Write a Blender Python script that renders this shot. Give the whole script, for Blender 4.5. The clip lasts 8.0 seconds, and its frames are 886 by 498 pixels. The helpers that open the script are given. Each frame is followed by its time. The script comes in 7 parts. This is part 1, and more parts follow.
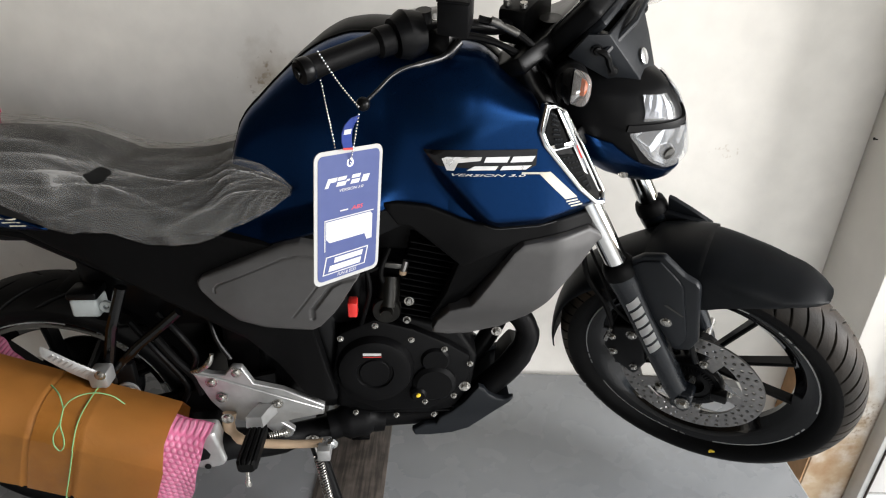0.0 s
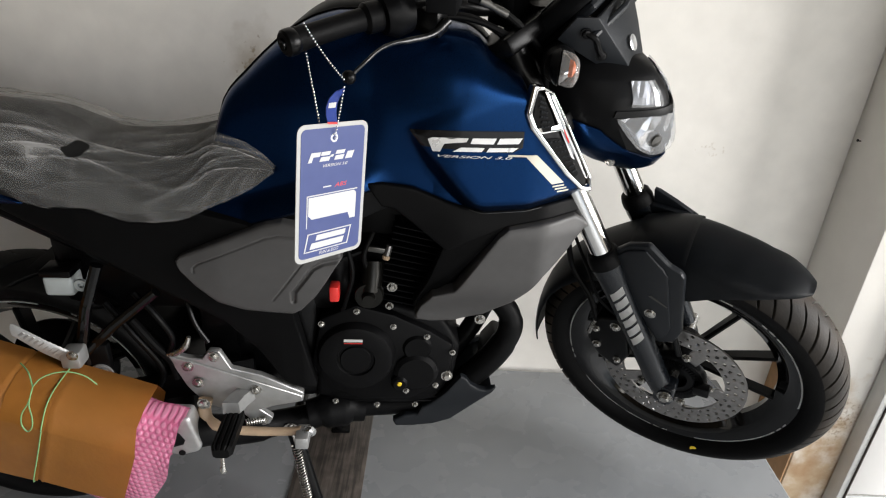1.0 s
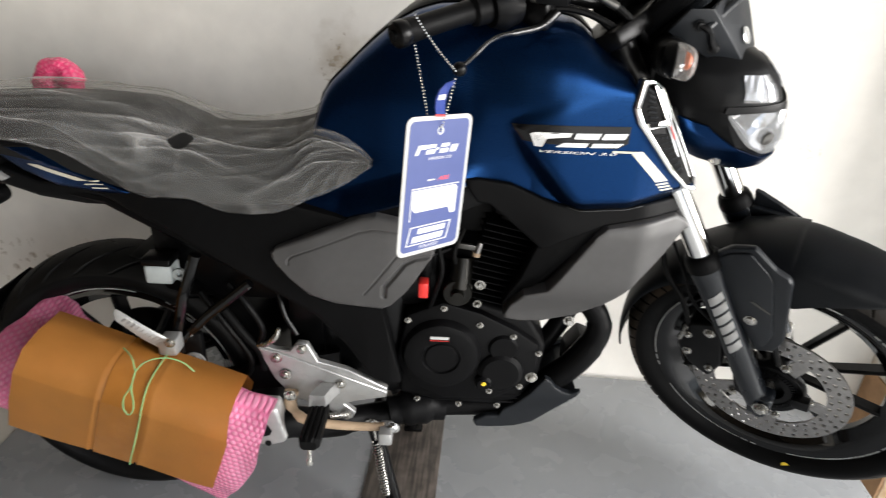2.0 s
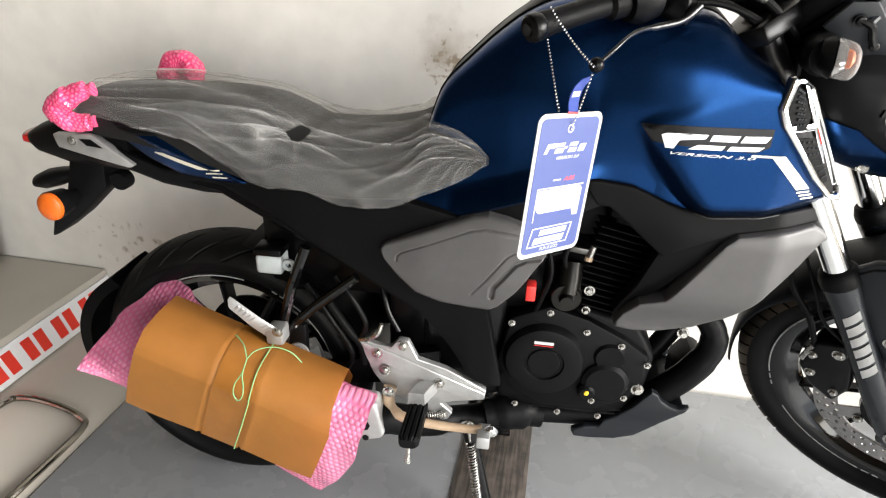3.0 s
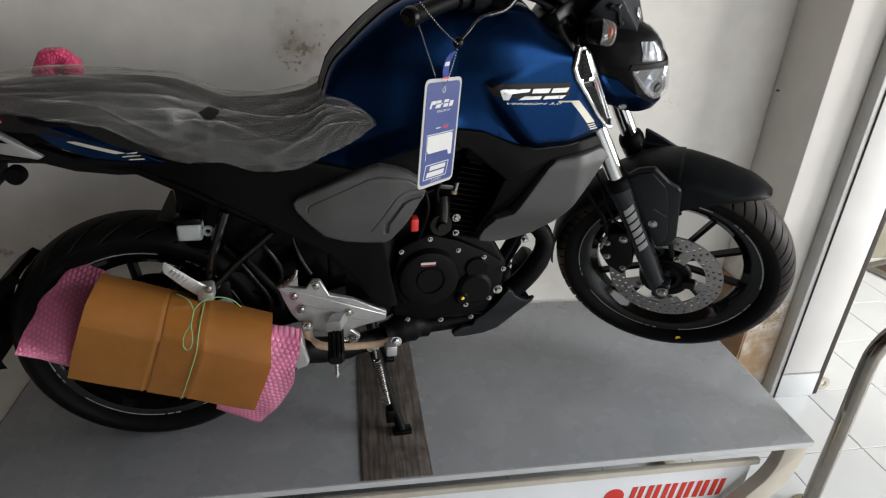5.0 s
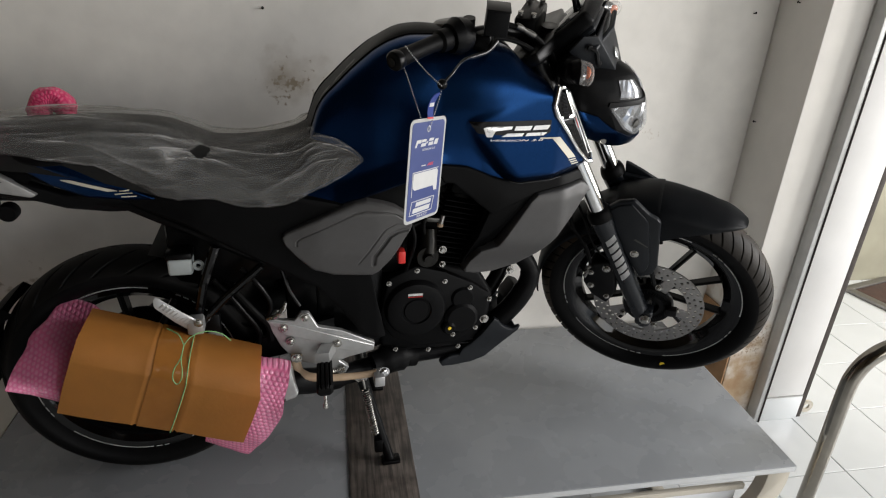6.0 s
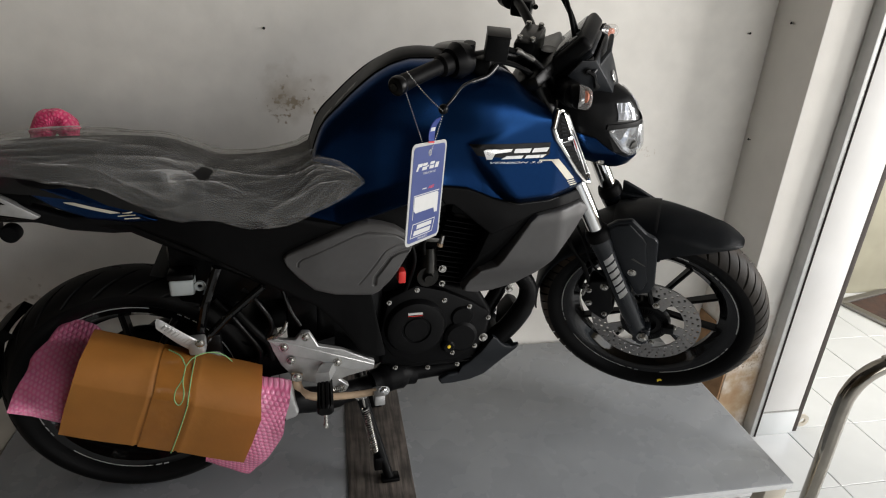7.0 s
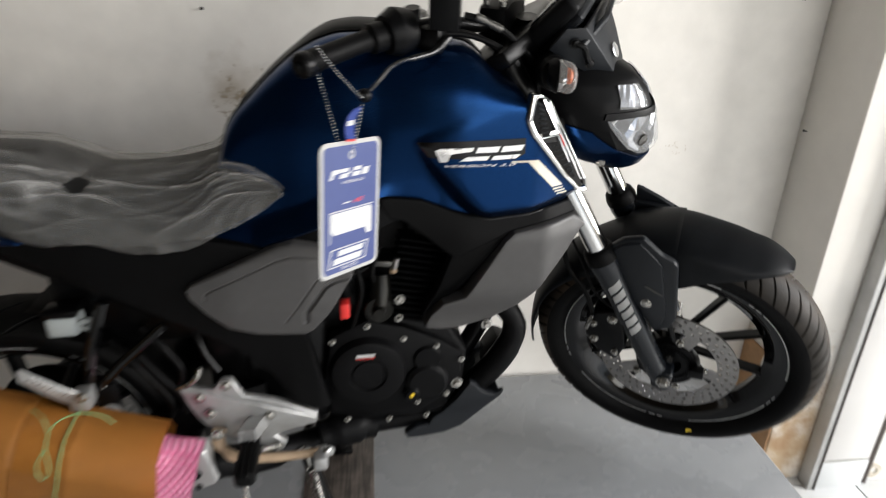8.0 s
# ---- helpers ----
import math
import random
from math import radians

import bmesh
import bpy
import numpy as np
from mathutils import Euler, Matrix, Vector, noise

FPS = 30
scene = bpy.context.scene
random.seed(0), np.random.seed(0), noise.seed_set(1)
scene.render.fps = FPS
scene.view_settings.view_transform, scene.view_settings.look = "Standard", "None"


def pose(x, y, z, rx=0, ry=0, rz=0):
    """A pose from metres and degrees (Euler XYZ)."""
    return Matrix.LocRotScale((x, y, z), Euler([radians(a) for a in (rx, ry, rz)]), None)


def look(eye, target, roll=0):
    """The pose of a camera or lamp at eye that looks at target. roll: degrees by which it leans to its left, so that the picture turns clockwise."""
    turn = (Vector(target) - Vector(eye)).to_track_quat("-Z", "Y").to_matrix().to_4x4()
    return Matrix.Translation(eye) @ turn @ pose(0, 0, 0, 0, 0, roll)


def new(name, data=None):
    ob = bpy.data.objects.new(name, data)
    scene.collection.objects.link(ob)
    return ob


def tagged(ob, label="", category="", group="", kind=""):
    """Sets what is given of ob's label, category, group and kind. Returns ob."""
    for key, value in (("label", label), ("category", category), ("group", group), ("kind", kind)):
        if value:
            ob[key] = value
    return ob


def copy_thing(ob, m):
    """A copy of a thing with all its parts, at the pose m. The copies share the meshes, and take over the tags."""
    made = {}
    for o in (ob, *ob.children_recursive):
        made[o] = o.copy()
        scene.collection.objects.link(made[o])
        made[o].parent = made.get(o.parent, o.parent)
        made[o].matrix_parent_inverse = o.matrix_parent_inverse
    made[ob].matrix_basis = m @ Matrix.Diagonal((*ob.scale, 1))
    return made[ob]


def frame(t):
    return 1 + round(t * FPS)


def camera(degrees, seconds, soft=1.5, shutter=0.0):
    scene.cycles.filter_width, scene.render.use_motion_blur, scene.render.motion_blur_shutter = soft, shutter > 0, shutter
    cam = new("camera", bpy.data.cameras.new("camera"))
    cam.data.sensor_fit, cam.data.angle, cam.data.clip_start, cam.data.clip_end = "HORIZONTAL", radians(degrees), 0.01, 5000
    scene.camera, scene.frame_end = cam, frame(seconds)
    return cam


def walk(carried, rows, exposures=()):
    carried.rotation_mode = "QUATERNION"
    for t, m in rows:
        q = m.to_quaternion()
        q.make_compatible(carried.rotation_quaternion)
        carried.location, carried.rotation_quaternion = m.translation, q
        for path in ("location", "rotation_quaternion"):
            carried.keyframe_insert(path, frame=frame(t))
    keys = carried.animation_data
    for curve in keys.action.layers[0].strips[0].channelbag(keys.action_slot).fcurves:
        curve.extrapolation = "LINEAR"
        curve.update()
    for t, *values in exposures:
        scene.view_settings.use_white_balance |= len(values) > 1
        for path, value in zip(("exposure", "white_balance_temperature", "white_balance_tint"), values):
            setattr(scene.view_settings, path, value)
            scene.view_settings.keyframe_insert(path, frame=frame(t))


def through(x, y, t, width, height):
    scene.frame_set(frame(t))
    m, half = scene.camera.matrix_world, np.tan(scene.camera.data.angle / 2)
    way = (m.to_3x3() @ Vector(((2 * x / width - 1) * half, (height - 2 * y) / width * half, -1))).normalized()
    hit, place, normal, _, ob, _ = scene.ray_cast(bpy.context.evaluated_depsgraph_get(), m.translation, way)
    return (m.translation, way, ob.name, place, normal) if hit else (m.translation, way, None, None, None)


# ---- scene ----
cam = camera(71.8, 8.0, 1.1, 0.5)
METRES, EYE, TILT, LEAN, TURN = 1.0, 1.165, -2.0, 2.4, -1.0
ROWS = [
    (0.0, 0.0, 0.0, 0.0, 1.76, -25.18, -3.74),
    (0.5, 0.011, 0.0025, -0.0046, 2.33, -25.0, -5.19),
    (1.0, 0.0071, -0.005, -0.0398, 1.13, -24.44, -5.38),
    (2.5, -0.1145, 0.0065, -0.0677, 9.67, -24.66, -4.56),
    (3.0, -0.145, 0.0127, -0.0775, 12.3, -25.16, -4.51),
    (3.5, -0.1781, -0.0246, -0.0956, 10.32, -26.06, -3.29),
    (4.0, -0.2648, -0.1332, -0.0874, 2.6, -25.82, -2.61),
    (4.5, -0.3108, -0.2469, -0.0786, -6.0, -25.27, -4.24),
    (6.0, -0.3068, -0.305, -0.0305, -9.12, -22.45, -4.68),
    (6.5, -0.3122, -0.3068, -0.0126, -9.41, -22.01, -4.75),
    (7.0, -0.3193, -0.3044, -0.0029, -9.51, -21.64, -4.87),
    (7.5, -0.2917, -0.2849, -0.0325, -8.31, -21.79, -4.65),
    (8.0, -0.0985, -0.0378, -0.0535, -5.36, -22.05, -3.07),
]
EXPOSURES = [(0, 0.70, 6340, 10), (0.5, 0.83, 6340, 10), (1.0, 0.49, 6370, 10), (1.2, 0.46, 6370, 10), (2.3, 1.38, 6450, 10), (3.0, 1.64, 6500, 10), (3.5, 1.38, 6450, 10), (4.0, 0.19, 6340, 10), (4.5, 0.14, 6230, 10), (5.8, 0.05, 6350, 10), (7.0, 0.07, 6420, 10), (7.5, 0.20, 6420, 10), (8.0, 0.57, 6380, 10)]
walk(cam, [(t, pose(0, 0, EYE, TILT, LEAN, TURN) @ pose(METRES * x, METRES * y, METRES * z, 90 + pitch, roll, yaw)) for t, x, y, z, yaw, pitch, roll in ROWS], EXPOSURES)

# ---- light ----
world = bpy.data.worlds.new("world")
scene.world = world
world.use_nodes = True
sky = world.node_tree.nodes.new("ShaderNodeTexSky")
sky.sky_type = "NISHITA"
sky.sun_disc = False
sky.sun_elevation = radians(48)
sky.sun_rotation = radians(115)
world.node_tree.links.new(sky.outputs[0], world.node_tree.nodes["Background"].inputs[0])
world.node_tree.nodes["Background"].inputs[1].default_value = 0.12


def sun_lamp():
    data = bpy.data.lights.new("sun", "SUN")
    data.energy, data.angle, data.color = 1.15, radians(3.0), (1.0, 0.95, 0.88)
    ob = new("sun", data)
    ob.matrix_world = look((6.0, -2.5, 7.5), (1.6, 1.2, 0.0))


def opening_light(name, x, y, z, target, width, height, watts, color):
    data = bpy.data.lights.new(name, "AREA")
    data.shape, data.size, data.size_y = "RECTANGLE", width, height
    data.energy, data.color = watts, color
    ob = new(name, data)
    ob.matrix_world = look((x, y, z), target)


sun_lamp()
opening_light("shopfront_daylight", 2.1, -3.05, 1.12, (2.0, 0.0, 1.10), 3.2, 1.8, 64, (1.0, 0.955, 0.895))
opening_light("side_daylight", 3.75, 0.0, 1.45, (0.4, 0.75, 0.95), 2.2, 2.0, 178, (1.0, 0.965, 0.925))


# ---- materials ----
def mat(name, color, rough=0.5, metal=0.0, vary=0.12, scale=30.0, bump=0.0, bump_scale=200.0, coat=0.0, second=None,
        blotch=0.0, rough_vary=0.1, spec=0.4):
    """A surface with grain at one scale and blotches at a larger one."""
    m = bpy.data.materials.new(name)
    m.use_nodes = True
    nt = m.node_tree
    b = nt.nodes["Principled BSDF"]
    b.inputs["Roughness"].default_value = rough
    b.inputs["Metallic"].default_value = metal
    b.inputs["Coat Weight"].default_value = coat
    b.inputs["Specular IOR Level"].default_value = spec
    co = nt.nodes.new("ShaderNodeTexCoord")
    n1 = nt.nodes.new("ShaderNodeTexNoise")
    n1.inputs["Scale"].default_value, n1.inputs["Detail"].default_value = scale, 6.0
    n2 = nt.nodes.new("ShaderNodeTexNoise")
    n2.inputs["Scale"].default_value, n2.inputs["Detail"].default_value = scale / 9.0, 3.0
    for n in (n1, n2):
        nt.links.new(co.outputs["Object"], n.inputs["Vector"])
    dark = [c * (1 - vary) for c in color]
    light = [min(1.0, c * (1 + vary)) for c in color]
    r1 = nt.nodes.new("ShaderNodeValToRGB")
    r1.color_ramp.elements[0].position, r1.color_ramp.elements[1].position = 0.3, 0.7
    r1.color_ramp.elements[0].color, r1.color_ramp.elements[1].color = (*dark, 1), (*light, 1)
    nt.links.new(n1.outputs["Fac"], r1.inputs["Fac"])
    mix = nt.nodes.new("ShaderNodeMix")
    mix.data_type = "RGBA"
    nt.links.new(r1.outputs["Color"], mix.inputs["A"])
    mix.inputs["B"].default_value = (*(second or [c * 0.7 for c in color]), 1)
    r2 = nt.nodes.new("ShaderNodeMapRange")
    r2.inputs["From Min"].default_value, r2.inputs["From Max"].default_value = 0.45, 0.8
    r2.inputs["To Min"].default_value, r2.inputs["To Max"].default_value = 0.0, blotch
    nt.links.new(n2.outputs["Fac"], r2.inputs["Value"])
    nt.links.new(r2.outputs["Result"], mix.inputs["Factor"])
    nt.links.new(mix.outputs["Result"], b.inputs["Base Color"])
    rr = nt.nodes.new("ShaderNodeMapRange")
    rr.inputs["To Min"].default_value, rr.inputs["To Max"].default_value = max(0.02, rough - rough_vary), min(1.0, rough + rough_vary)
    nt.links.new(n1.outputs["Fac"], rr.inputs["Value"])
    nt.links.new(rr.outputs["Result"], b.inputs["Roughness"])
    if bump:
        nb = nt.nodes.new("ShaderNodeTexNoise")
        nb.inputs["Scale"].default_value, nb.inputs["Detail"].default_value = bump_scale, 4.0
        nt.links.new(co.outputs["Object"], nb.inputs["Vector"])
        bp = nt.nodes.new("ShaderNodeBump")
        bp.inputs["Strength"].default_value, bp.inputs["Distance"].default_value = bump, 0.002
        nt.links.new(nb.outputs["Fac"], bp.inputs["Height"])
        nt.links.new(bp.outputs["Normal"], b.inputs["Normal"])
    return m


def clear(name, color, rough=0.03, through=0.6, ior=1.49):
    """Clear or tinted plastic that lets most light pass straight through."""
    m = bpy.data.materials.new(name)
    m.use_nodes = True
    nt = m.node_tree
    b = nt.nodes["Principled BSDF"]
    b.inputs["Base Color"].default_value = (*color, 1)
    b.inputs["Roughness"].default_value = rough
    b.inputs["IOR"].default_value = ior
    t = nt.nodes.new("ShaderNodeBsdfTransparent")
    t.inputs["Color"].default_value = (*[0.5 + 0.5 * c for c in color], 1)
    mx = nt.nodes.new("ShaderNodeMixShader")
    mx.inputs["Fac"].default_value = 1 - through
    nt.links.new(t.outputs[0], mx.inputs[1])
    nt.links.new(b.outputs[0], mx.inputs[2])
    nt.links.new(mx.outputs[0], nt.nodes["Material Output"].inputs["Surface"])
    return m


def film_mat():
    """Thin milky polythene: cloudy, drawn out along the folds, and a little shiny; fold glints and the top's haze are
    painted in.
    """
    m = clear("polythene_film", (0.80, 0.79, 0.77), 0.46, 0.62)
    nt = m.node_tree
    b = nt.nodes["Principled BSDF"]
    mx = [n for n in nt.nodes if n.type == "MIX_SHADER"][0]
    co = nt.nodes.new("ShaderNodeTexCoord")

    def cloud(scale, turn, detail, lo, hi, a, c):
        mp = nt.nodes.new("ShaderNodeMapping")
        mp.inputs["Scale"].default_value, mp.inputs["Rotation"].default_value = scale, turn
        nt.links.new(co.outputs["Object"], mp.inputs["Vector"])
        n = nt.nodes.new("ShaderNodeTexNoise")
        n.inputs["Scale"].default_value, n.inputs["Detail"].default_value = 1.0, detail
        nt.links.new(mp.outputs[0], n.inputs["Vector"])
        mr = nt.nodes.new("ShaderNodeMapRange")
        mr.inputs["From Min"].default_value, mr.inputs["From Max"].default_value = lo, hi
        mr.inputs["To Min"].default_value, mr.inputs["To Max"].default_value = a, c
        nt.links.new(n.outputs["Fac"], mr.inputs["Value"])
        return mr.outputs[0]

    broad = cloud((5.0, 9.0, 17.0), (0.0, 0.2, 0.2), 3.0, 0.32, 0.70, 0.035, 0.11)
    fine = cloud((14.0, 40.0, 90.0), (0.15, -0.22, 0.3), 4.0, 0.48, 0.72, 0.0, 0.03)
    both = nt.nodes.new("ShaderNodeMath")
    nt.links.new(broad, both.inputs[0])
    nt.links.new(fine, both.inputs[1])
    # whitens fold lines and the top: painted highlights and grazing haze
    painted_sheen = nt.nodes.new("ShaderNodeAttribute")
    painted_sheen.attribute_name = "crease"
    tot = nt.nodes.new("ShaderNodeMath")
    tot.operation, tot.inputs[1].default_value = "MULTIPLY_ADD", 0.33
    nt.links.new(painted_sheen.outputs["Fac"], tot.inputs[0])
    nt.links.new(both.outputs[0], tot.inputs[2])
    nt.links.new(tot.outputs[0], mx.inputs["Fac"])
    bp = nt.nodes.new("ShaderNodeBump")
    bp.inputs["Strength"].default_value, bp.inputs["Distance"].default_value = 0.12, 0.003
    nt.links.new(fine, bp.inputs["Height"])
    nt.links.new(bp.outputs["Normal"], b.inputs["Normal"])
    return m


def bubble_mat(name, color, second, dome, coat=0.7):
    """Pink bubble wrap: rows of small domes."""
    m = mat(name, color, 0.20, vary=0.1, scale=25, second=second, blotch=0.8)
    nt = m.node_tree
    b = nt.nodes["Principled BSDF"]
    b.inputs["Coat Weight"].default_value = coat
    b.inputs["Subsurface Weight"].default_value = 0.0
    co = nt.nodes.new("ShaderNodeTexCoord")
    pitch = (0.0090, 0.0090 * 1.732, 1.0)

    def vec(operation, a, value):
        n = nt.nodes.new("ShaderNodeVectorMath")
        n.operation = operation
        nt.links.new(a, n.inputs[0])
        if value is not None:
            n.inputs[1].default_value = value
        return n

    def lattice(shift):
        """Distance to the middle of the nearest cell of one of the two grids."""
        p = vec("ADD", vec("DIVIDE", co.outputs["UV"], pitch).outputs[0], shift)
        p = vec("SUBTRACT", vec("FRACTION", p.outputs[0], None).outputs[0], (0.5, 0.5, 0.5))
        return vec("LENGTH", vec("MULTIPLY", p.outputs[0], (pitch[0], pitch[1], 0.0)).outputs[0], None).outputs["Value"]

    near = nt.nodes.new("ShaderNodeMath")
    near.operation = "MINIMUM"
    nt.links.new(lattice((0.0, 0.0, 0.0)), near.inputs[0])
    nt.links.new(lattice((0.5, 0.5, 0.0)), near.inputs[1])
    mr = nt.nodes.new("ShaderNodeMapRange")
    mr.interpolation_type = "SMOOTHSTEP"
    mr.inputs["From Min"].default_value, mr.inputs["From Max"].default_value = 0.0016, 0.0042
    mr.inputs["To Min"].default_value, mr.inputs["To Max"].default_value = 1.0, 0.0
    nt.links.new(near.outputs[0], mr.inputs["Value"])
    base = b.inputs["Base Color"].links[0].from_socket
    pale = nt.nodes.new("ShaderNodeMix")
    pale.data_type = "RGBA"
    nt.links.new(base, pale.inputs["A"])
    pale.inputs["B"].default_value = (0.95, 0.62, 0.76, 1)
    part_of = nt.nodes.new("ShaderNodeMath")
    part_of.operation = "MULTIPLY"
    part_of.inputs[1].default_value = dome
    nt.links.new(mr.outputs[0], part_of.inputs[0])
    nt.links.new(part_of.outputs[0], pale.inputs["Factor"])
    nt.links.new(pale.outputs["Result"], b.inputs["Base Color"])
    bp = nt.nodes.new("ShaderNodeBump")
    bp.inputs["Strength"].default_value, bp.inputs["Distance"].default_value = 0.6, 0.0018
    nt.links.new(mr.outputs[0], bp.inputs["Height"])
    nt.links.new(bp.outputs["Normal"], b.inputs["Normal"])
    nt.links.new(bp.outputs["Normal"], b.inputs["Coat Normal"])
    return m


def blue_mat():
    """Matt metallic blue lacquer."""
    m = mat("matt_blue_paint", (0.0042, 0.0235, 0.082), 0.28, metal=0.93, vary=0.05, scale=900, bump=0.03, bump_scale=1500, rough_vary=0.03)
    return m


def stain(nt, co, centre, size, scale, lo, hi, color, last):
    """A patch of speckled stain round a centre, laid over the colour so far."""
    mp = nt.nodes.new("ShaderNodeMapping")
    mp.inputs["Location"].default_value = [-c / s for c, s in zip(centre, size)]
    mp.inputs["Scale"].default_value = [1 / s for s in size]
    nt.links.new(co.outputs["Object"], mp.inputs["Vector"])
    ln = nt.nodes.new("ShaderNodeVectorMath")
    ln.operation = "LENGTH"
    nt.links.new(mp.outputs[0], ln.inputs[0])
    fall = nt.nodes.new("ShaderNodeMapRange")
    fall.inputs["From Min"].default_value, fall.inputs["From Max"].default_value = 0.0, 2.0
    fall.inputs["To Min"].default_value, fall.inputs["To Max"].default_value = 0.22, -0.46
    nt.links.new(ln.outputs["Value"], fall.inputs["Value"])
    ns = nt.nodes.new("ShaderNodeTexNoise")
    ns.inputs["Scale"].default_value, ns.inputs["Detail"].default_value = scale, 8.0
    nt.links.new(co.outputs["Object"], ns.inputs["Vector"])
    ad = nt.nodes.new("ShaderNodeMath")
    nt.links.new(fall.outputs[0], ad.inputs[0])
    nt.links.new(ns.outputs["Fac"], ad.inputs[1])
    mr = nt.nodes.new("ShaderNodeMapRange")
    mr.inputs["From Min"].default_value, mr.inputs["From Max"].default_value = lo, hi
    nt.links.new(ad.outputs[0], mr.inputs["Value"])
    mx = nt.nodes.new("ShaderNodeMix")
    mx.data_type = "RGBA"
    nt.links.new(mr.outputs[0], mx.inputs["Factor"])
    nt.links.new(last, mx.inputs["A"])
    mx.inputs["B"].default_value = (*color, 1)
    return mx.outputs["Result"]


def wall_mat():
    """Off-white distemper with grime, speckled damp stains and rub marks."""
    m = mat("wall_paint", (0.73, 0.707, 0.663), 0.75, vary=0.05, scale=14, bump=0.12, bump_scale=60, second=(0.50, 0.48, 0.44), blotch=0.6)
    nt = m.node_tree
    b = nt.nodes["Principled BSDF"]
    base = b.inputs["Base Color"].links[0].from_socket
    co = nt.nodes.new("ShaderNodeTexCoord")

    base = stain(nt, co, (-0.42, 1.49, 0.84), (0.16, 1.0, 0.13), 70, 0.66, 0.80, (0.26, 0.20, 0.13), base)
    base = stain(nt, co, (-0.42, 1.49, 0.83), (0.24, 1.0, 0.20), 9, 0.60, 0.95, (0.40, 0.35, 0.28), base)
    base = stain(nt, co, (-1.35, 1.49, 0.22), (0.55, 1.0, 0.22), 38, 0.70, 0.86, (0.36, 0.31, 0.25), base)
    base = stain(nt, co, (0.70, 1.49, 0.70), (0.09, 1.0, 0.07), 90, 0.74, 0.92, (0.50, 0.44, 0.36), base)
    nt.links.new(base, b.inputs["Base Color"])
    return m


def pillar_mat():
    """White paint, brown and flaking towards the foot of the pillar."""
    m = mat("stained_pillar_paint", (0.82, 0.79, 0.74), 0.6, vary=0.03, scale=12, bump=0.15, bump_scale=70, second=(0.64, 0.62, 0.58), blotch=0.5)
    nt = m.node_tree
    b = nt.nodes["Principled BSDF"]
    base = b.inputs["Base Color"].links[0].from_socket
    co = nt.nodes.new("ShaderNodeTexCoord")
    base = stain(nt, co, (1.08, 1.28, -0.16), (0.22, 1.0, 0.30), 14, 0.34, 0.66, (0.50, 0.38, 0.25), base)
    base = stain(nt, co, (1.10, 1.28, -0.14), (0.15, 1.0, 0.20), 26, 0.44, 0.84, (0.38, 0.235, 0.125), base)
    base = stain(nt, co, (1.10, 1.28, 0.02), (0.14, 1.0, 0.12), 110, 0.58, 0.80, (0.33, 0.235, 0.15), base)
    nt.links.new(base, b.inputs["Base Color"])
    return m


def tile_mat():
    return mat("glazed_white_tile", (0.60, 0.615, 0.615), 0.14, vary=0.03, scale=6, second=(0.62, 0.64, 0.63), blotch=0.5, rough_vary=0.06)


def card_mat():
    m = mat("corrugated_cardboard", (0.455, 0.192, 0.040), 0.55, vary=0.07, scale=18, bump=0.15, bump_scale=120, second=(0.385, 0.150, 0.024), blotch=0.5)
    return m


WALL = wall_mat()
PILLAR_WHITE = mat("white_pillar_paint", (0.65, 0.64, 0.625), 0.6, vary=0.03, scale=12, bump=0.08, bump_scale=70, second=(0.50, 0.48, 0.45), blotch=0.5)
PILLAR_STAINED = pillar_mat()
# for unseen walls: dark brown keeps reflections dark and bounce light warm
UNSEEN_WALL = mat("unseen_wall_brown", (0.115, 0.088, 0.055), 0.7, vary=0.06, scale=10)
# unseen ceiling, kept dark because the tank reflects it
CEIL = mat("unseen_ceiling_grey", (0.085, 0.083, 0.08), 0.8, vary=0.03, scale=8)
TILE = tile_mat()
GROUT = mat("tile_grout", (0.33, 0.33, 0.31), 0.85, vary=0.15, scale=60)
LAMINATE = mat("grey_laminate", (0.232, 0.242, 0.253), 0.27, vary=0.04, scale=9, bump=0.03, bump_scale=500, second=(0.255, 0.258, 0.262), blotch=0.5)
lam = LAMINATE.node_tree
lam_co = lam.nodes.new("ShaderNodeTexCoord")
lam_base = lam.nodes["Principled BSDF"].inputs["Base Color"].links[0].from_socket
for lam_at, lam_size, lam_scale, lam_lo in (((0.60, 1.18, 0.0), (0.30, 0.24, 1.0), 24, 0.66), ((0.20, 0.86, 0.0), (0.5, 0.10, 1.0), 60, 0.70), ((-0.75, 0.80, 0.0), (0.5, 0.10, 1.0), 40, 0.66), ((0.80, 0.80, 0.0), (0.2, 0.2, 1.0), 90, 0.72)):
    lam_base = stain(lam, lam_co, lam_at, lam_size, lam_scale, lam_lo, lam_lo + 0.22, (0.216, 0.220, 0.226), lam_base)
lam.links.new(lam_base, lam.nodes["Principled BSDF"].inputs["Base Color"])
BOARD = mat("beige_laminate", (0.47, 0.44, 0.385), 0.36, vary=0.04, scale=9, second=(0.42, 0.39, 0.34), blotch=0.5)
EDGE = mat("pale_edging", (0.46, 0.47, 0.475), 0.4, vary=0.05, scale=20, second=(0.40, 0.40, 0.39), blotch=0.5)
STRIP = mat("weathered_wood_strip", (0.080, 0.066, 0.056), 0.6, vary=0.45, scale=26, bump=0.2, bump_scale=90, second=(0.15, 0.135, 0.118), blotch=1.0)
grain = STRIP.node_tree
grain_map, grain_noise, grain_mix = grain.nodes.new("ShaderNodeMapping"), grain.nodes.new("ShaderNodeTexNoise"), grain.nodes.new("ShaderNodeMix")
grain_map.inputs["Scale"].default_value = (1.0, 0.06, 1.0)
grain_noise.inputs["Scale"].default_value, grain_noise.inputs["Detail"].default_value = 150.0, 5.0
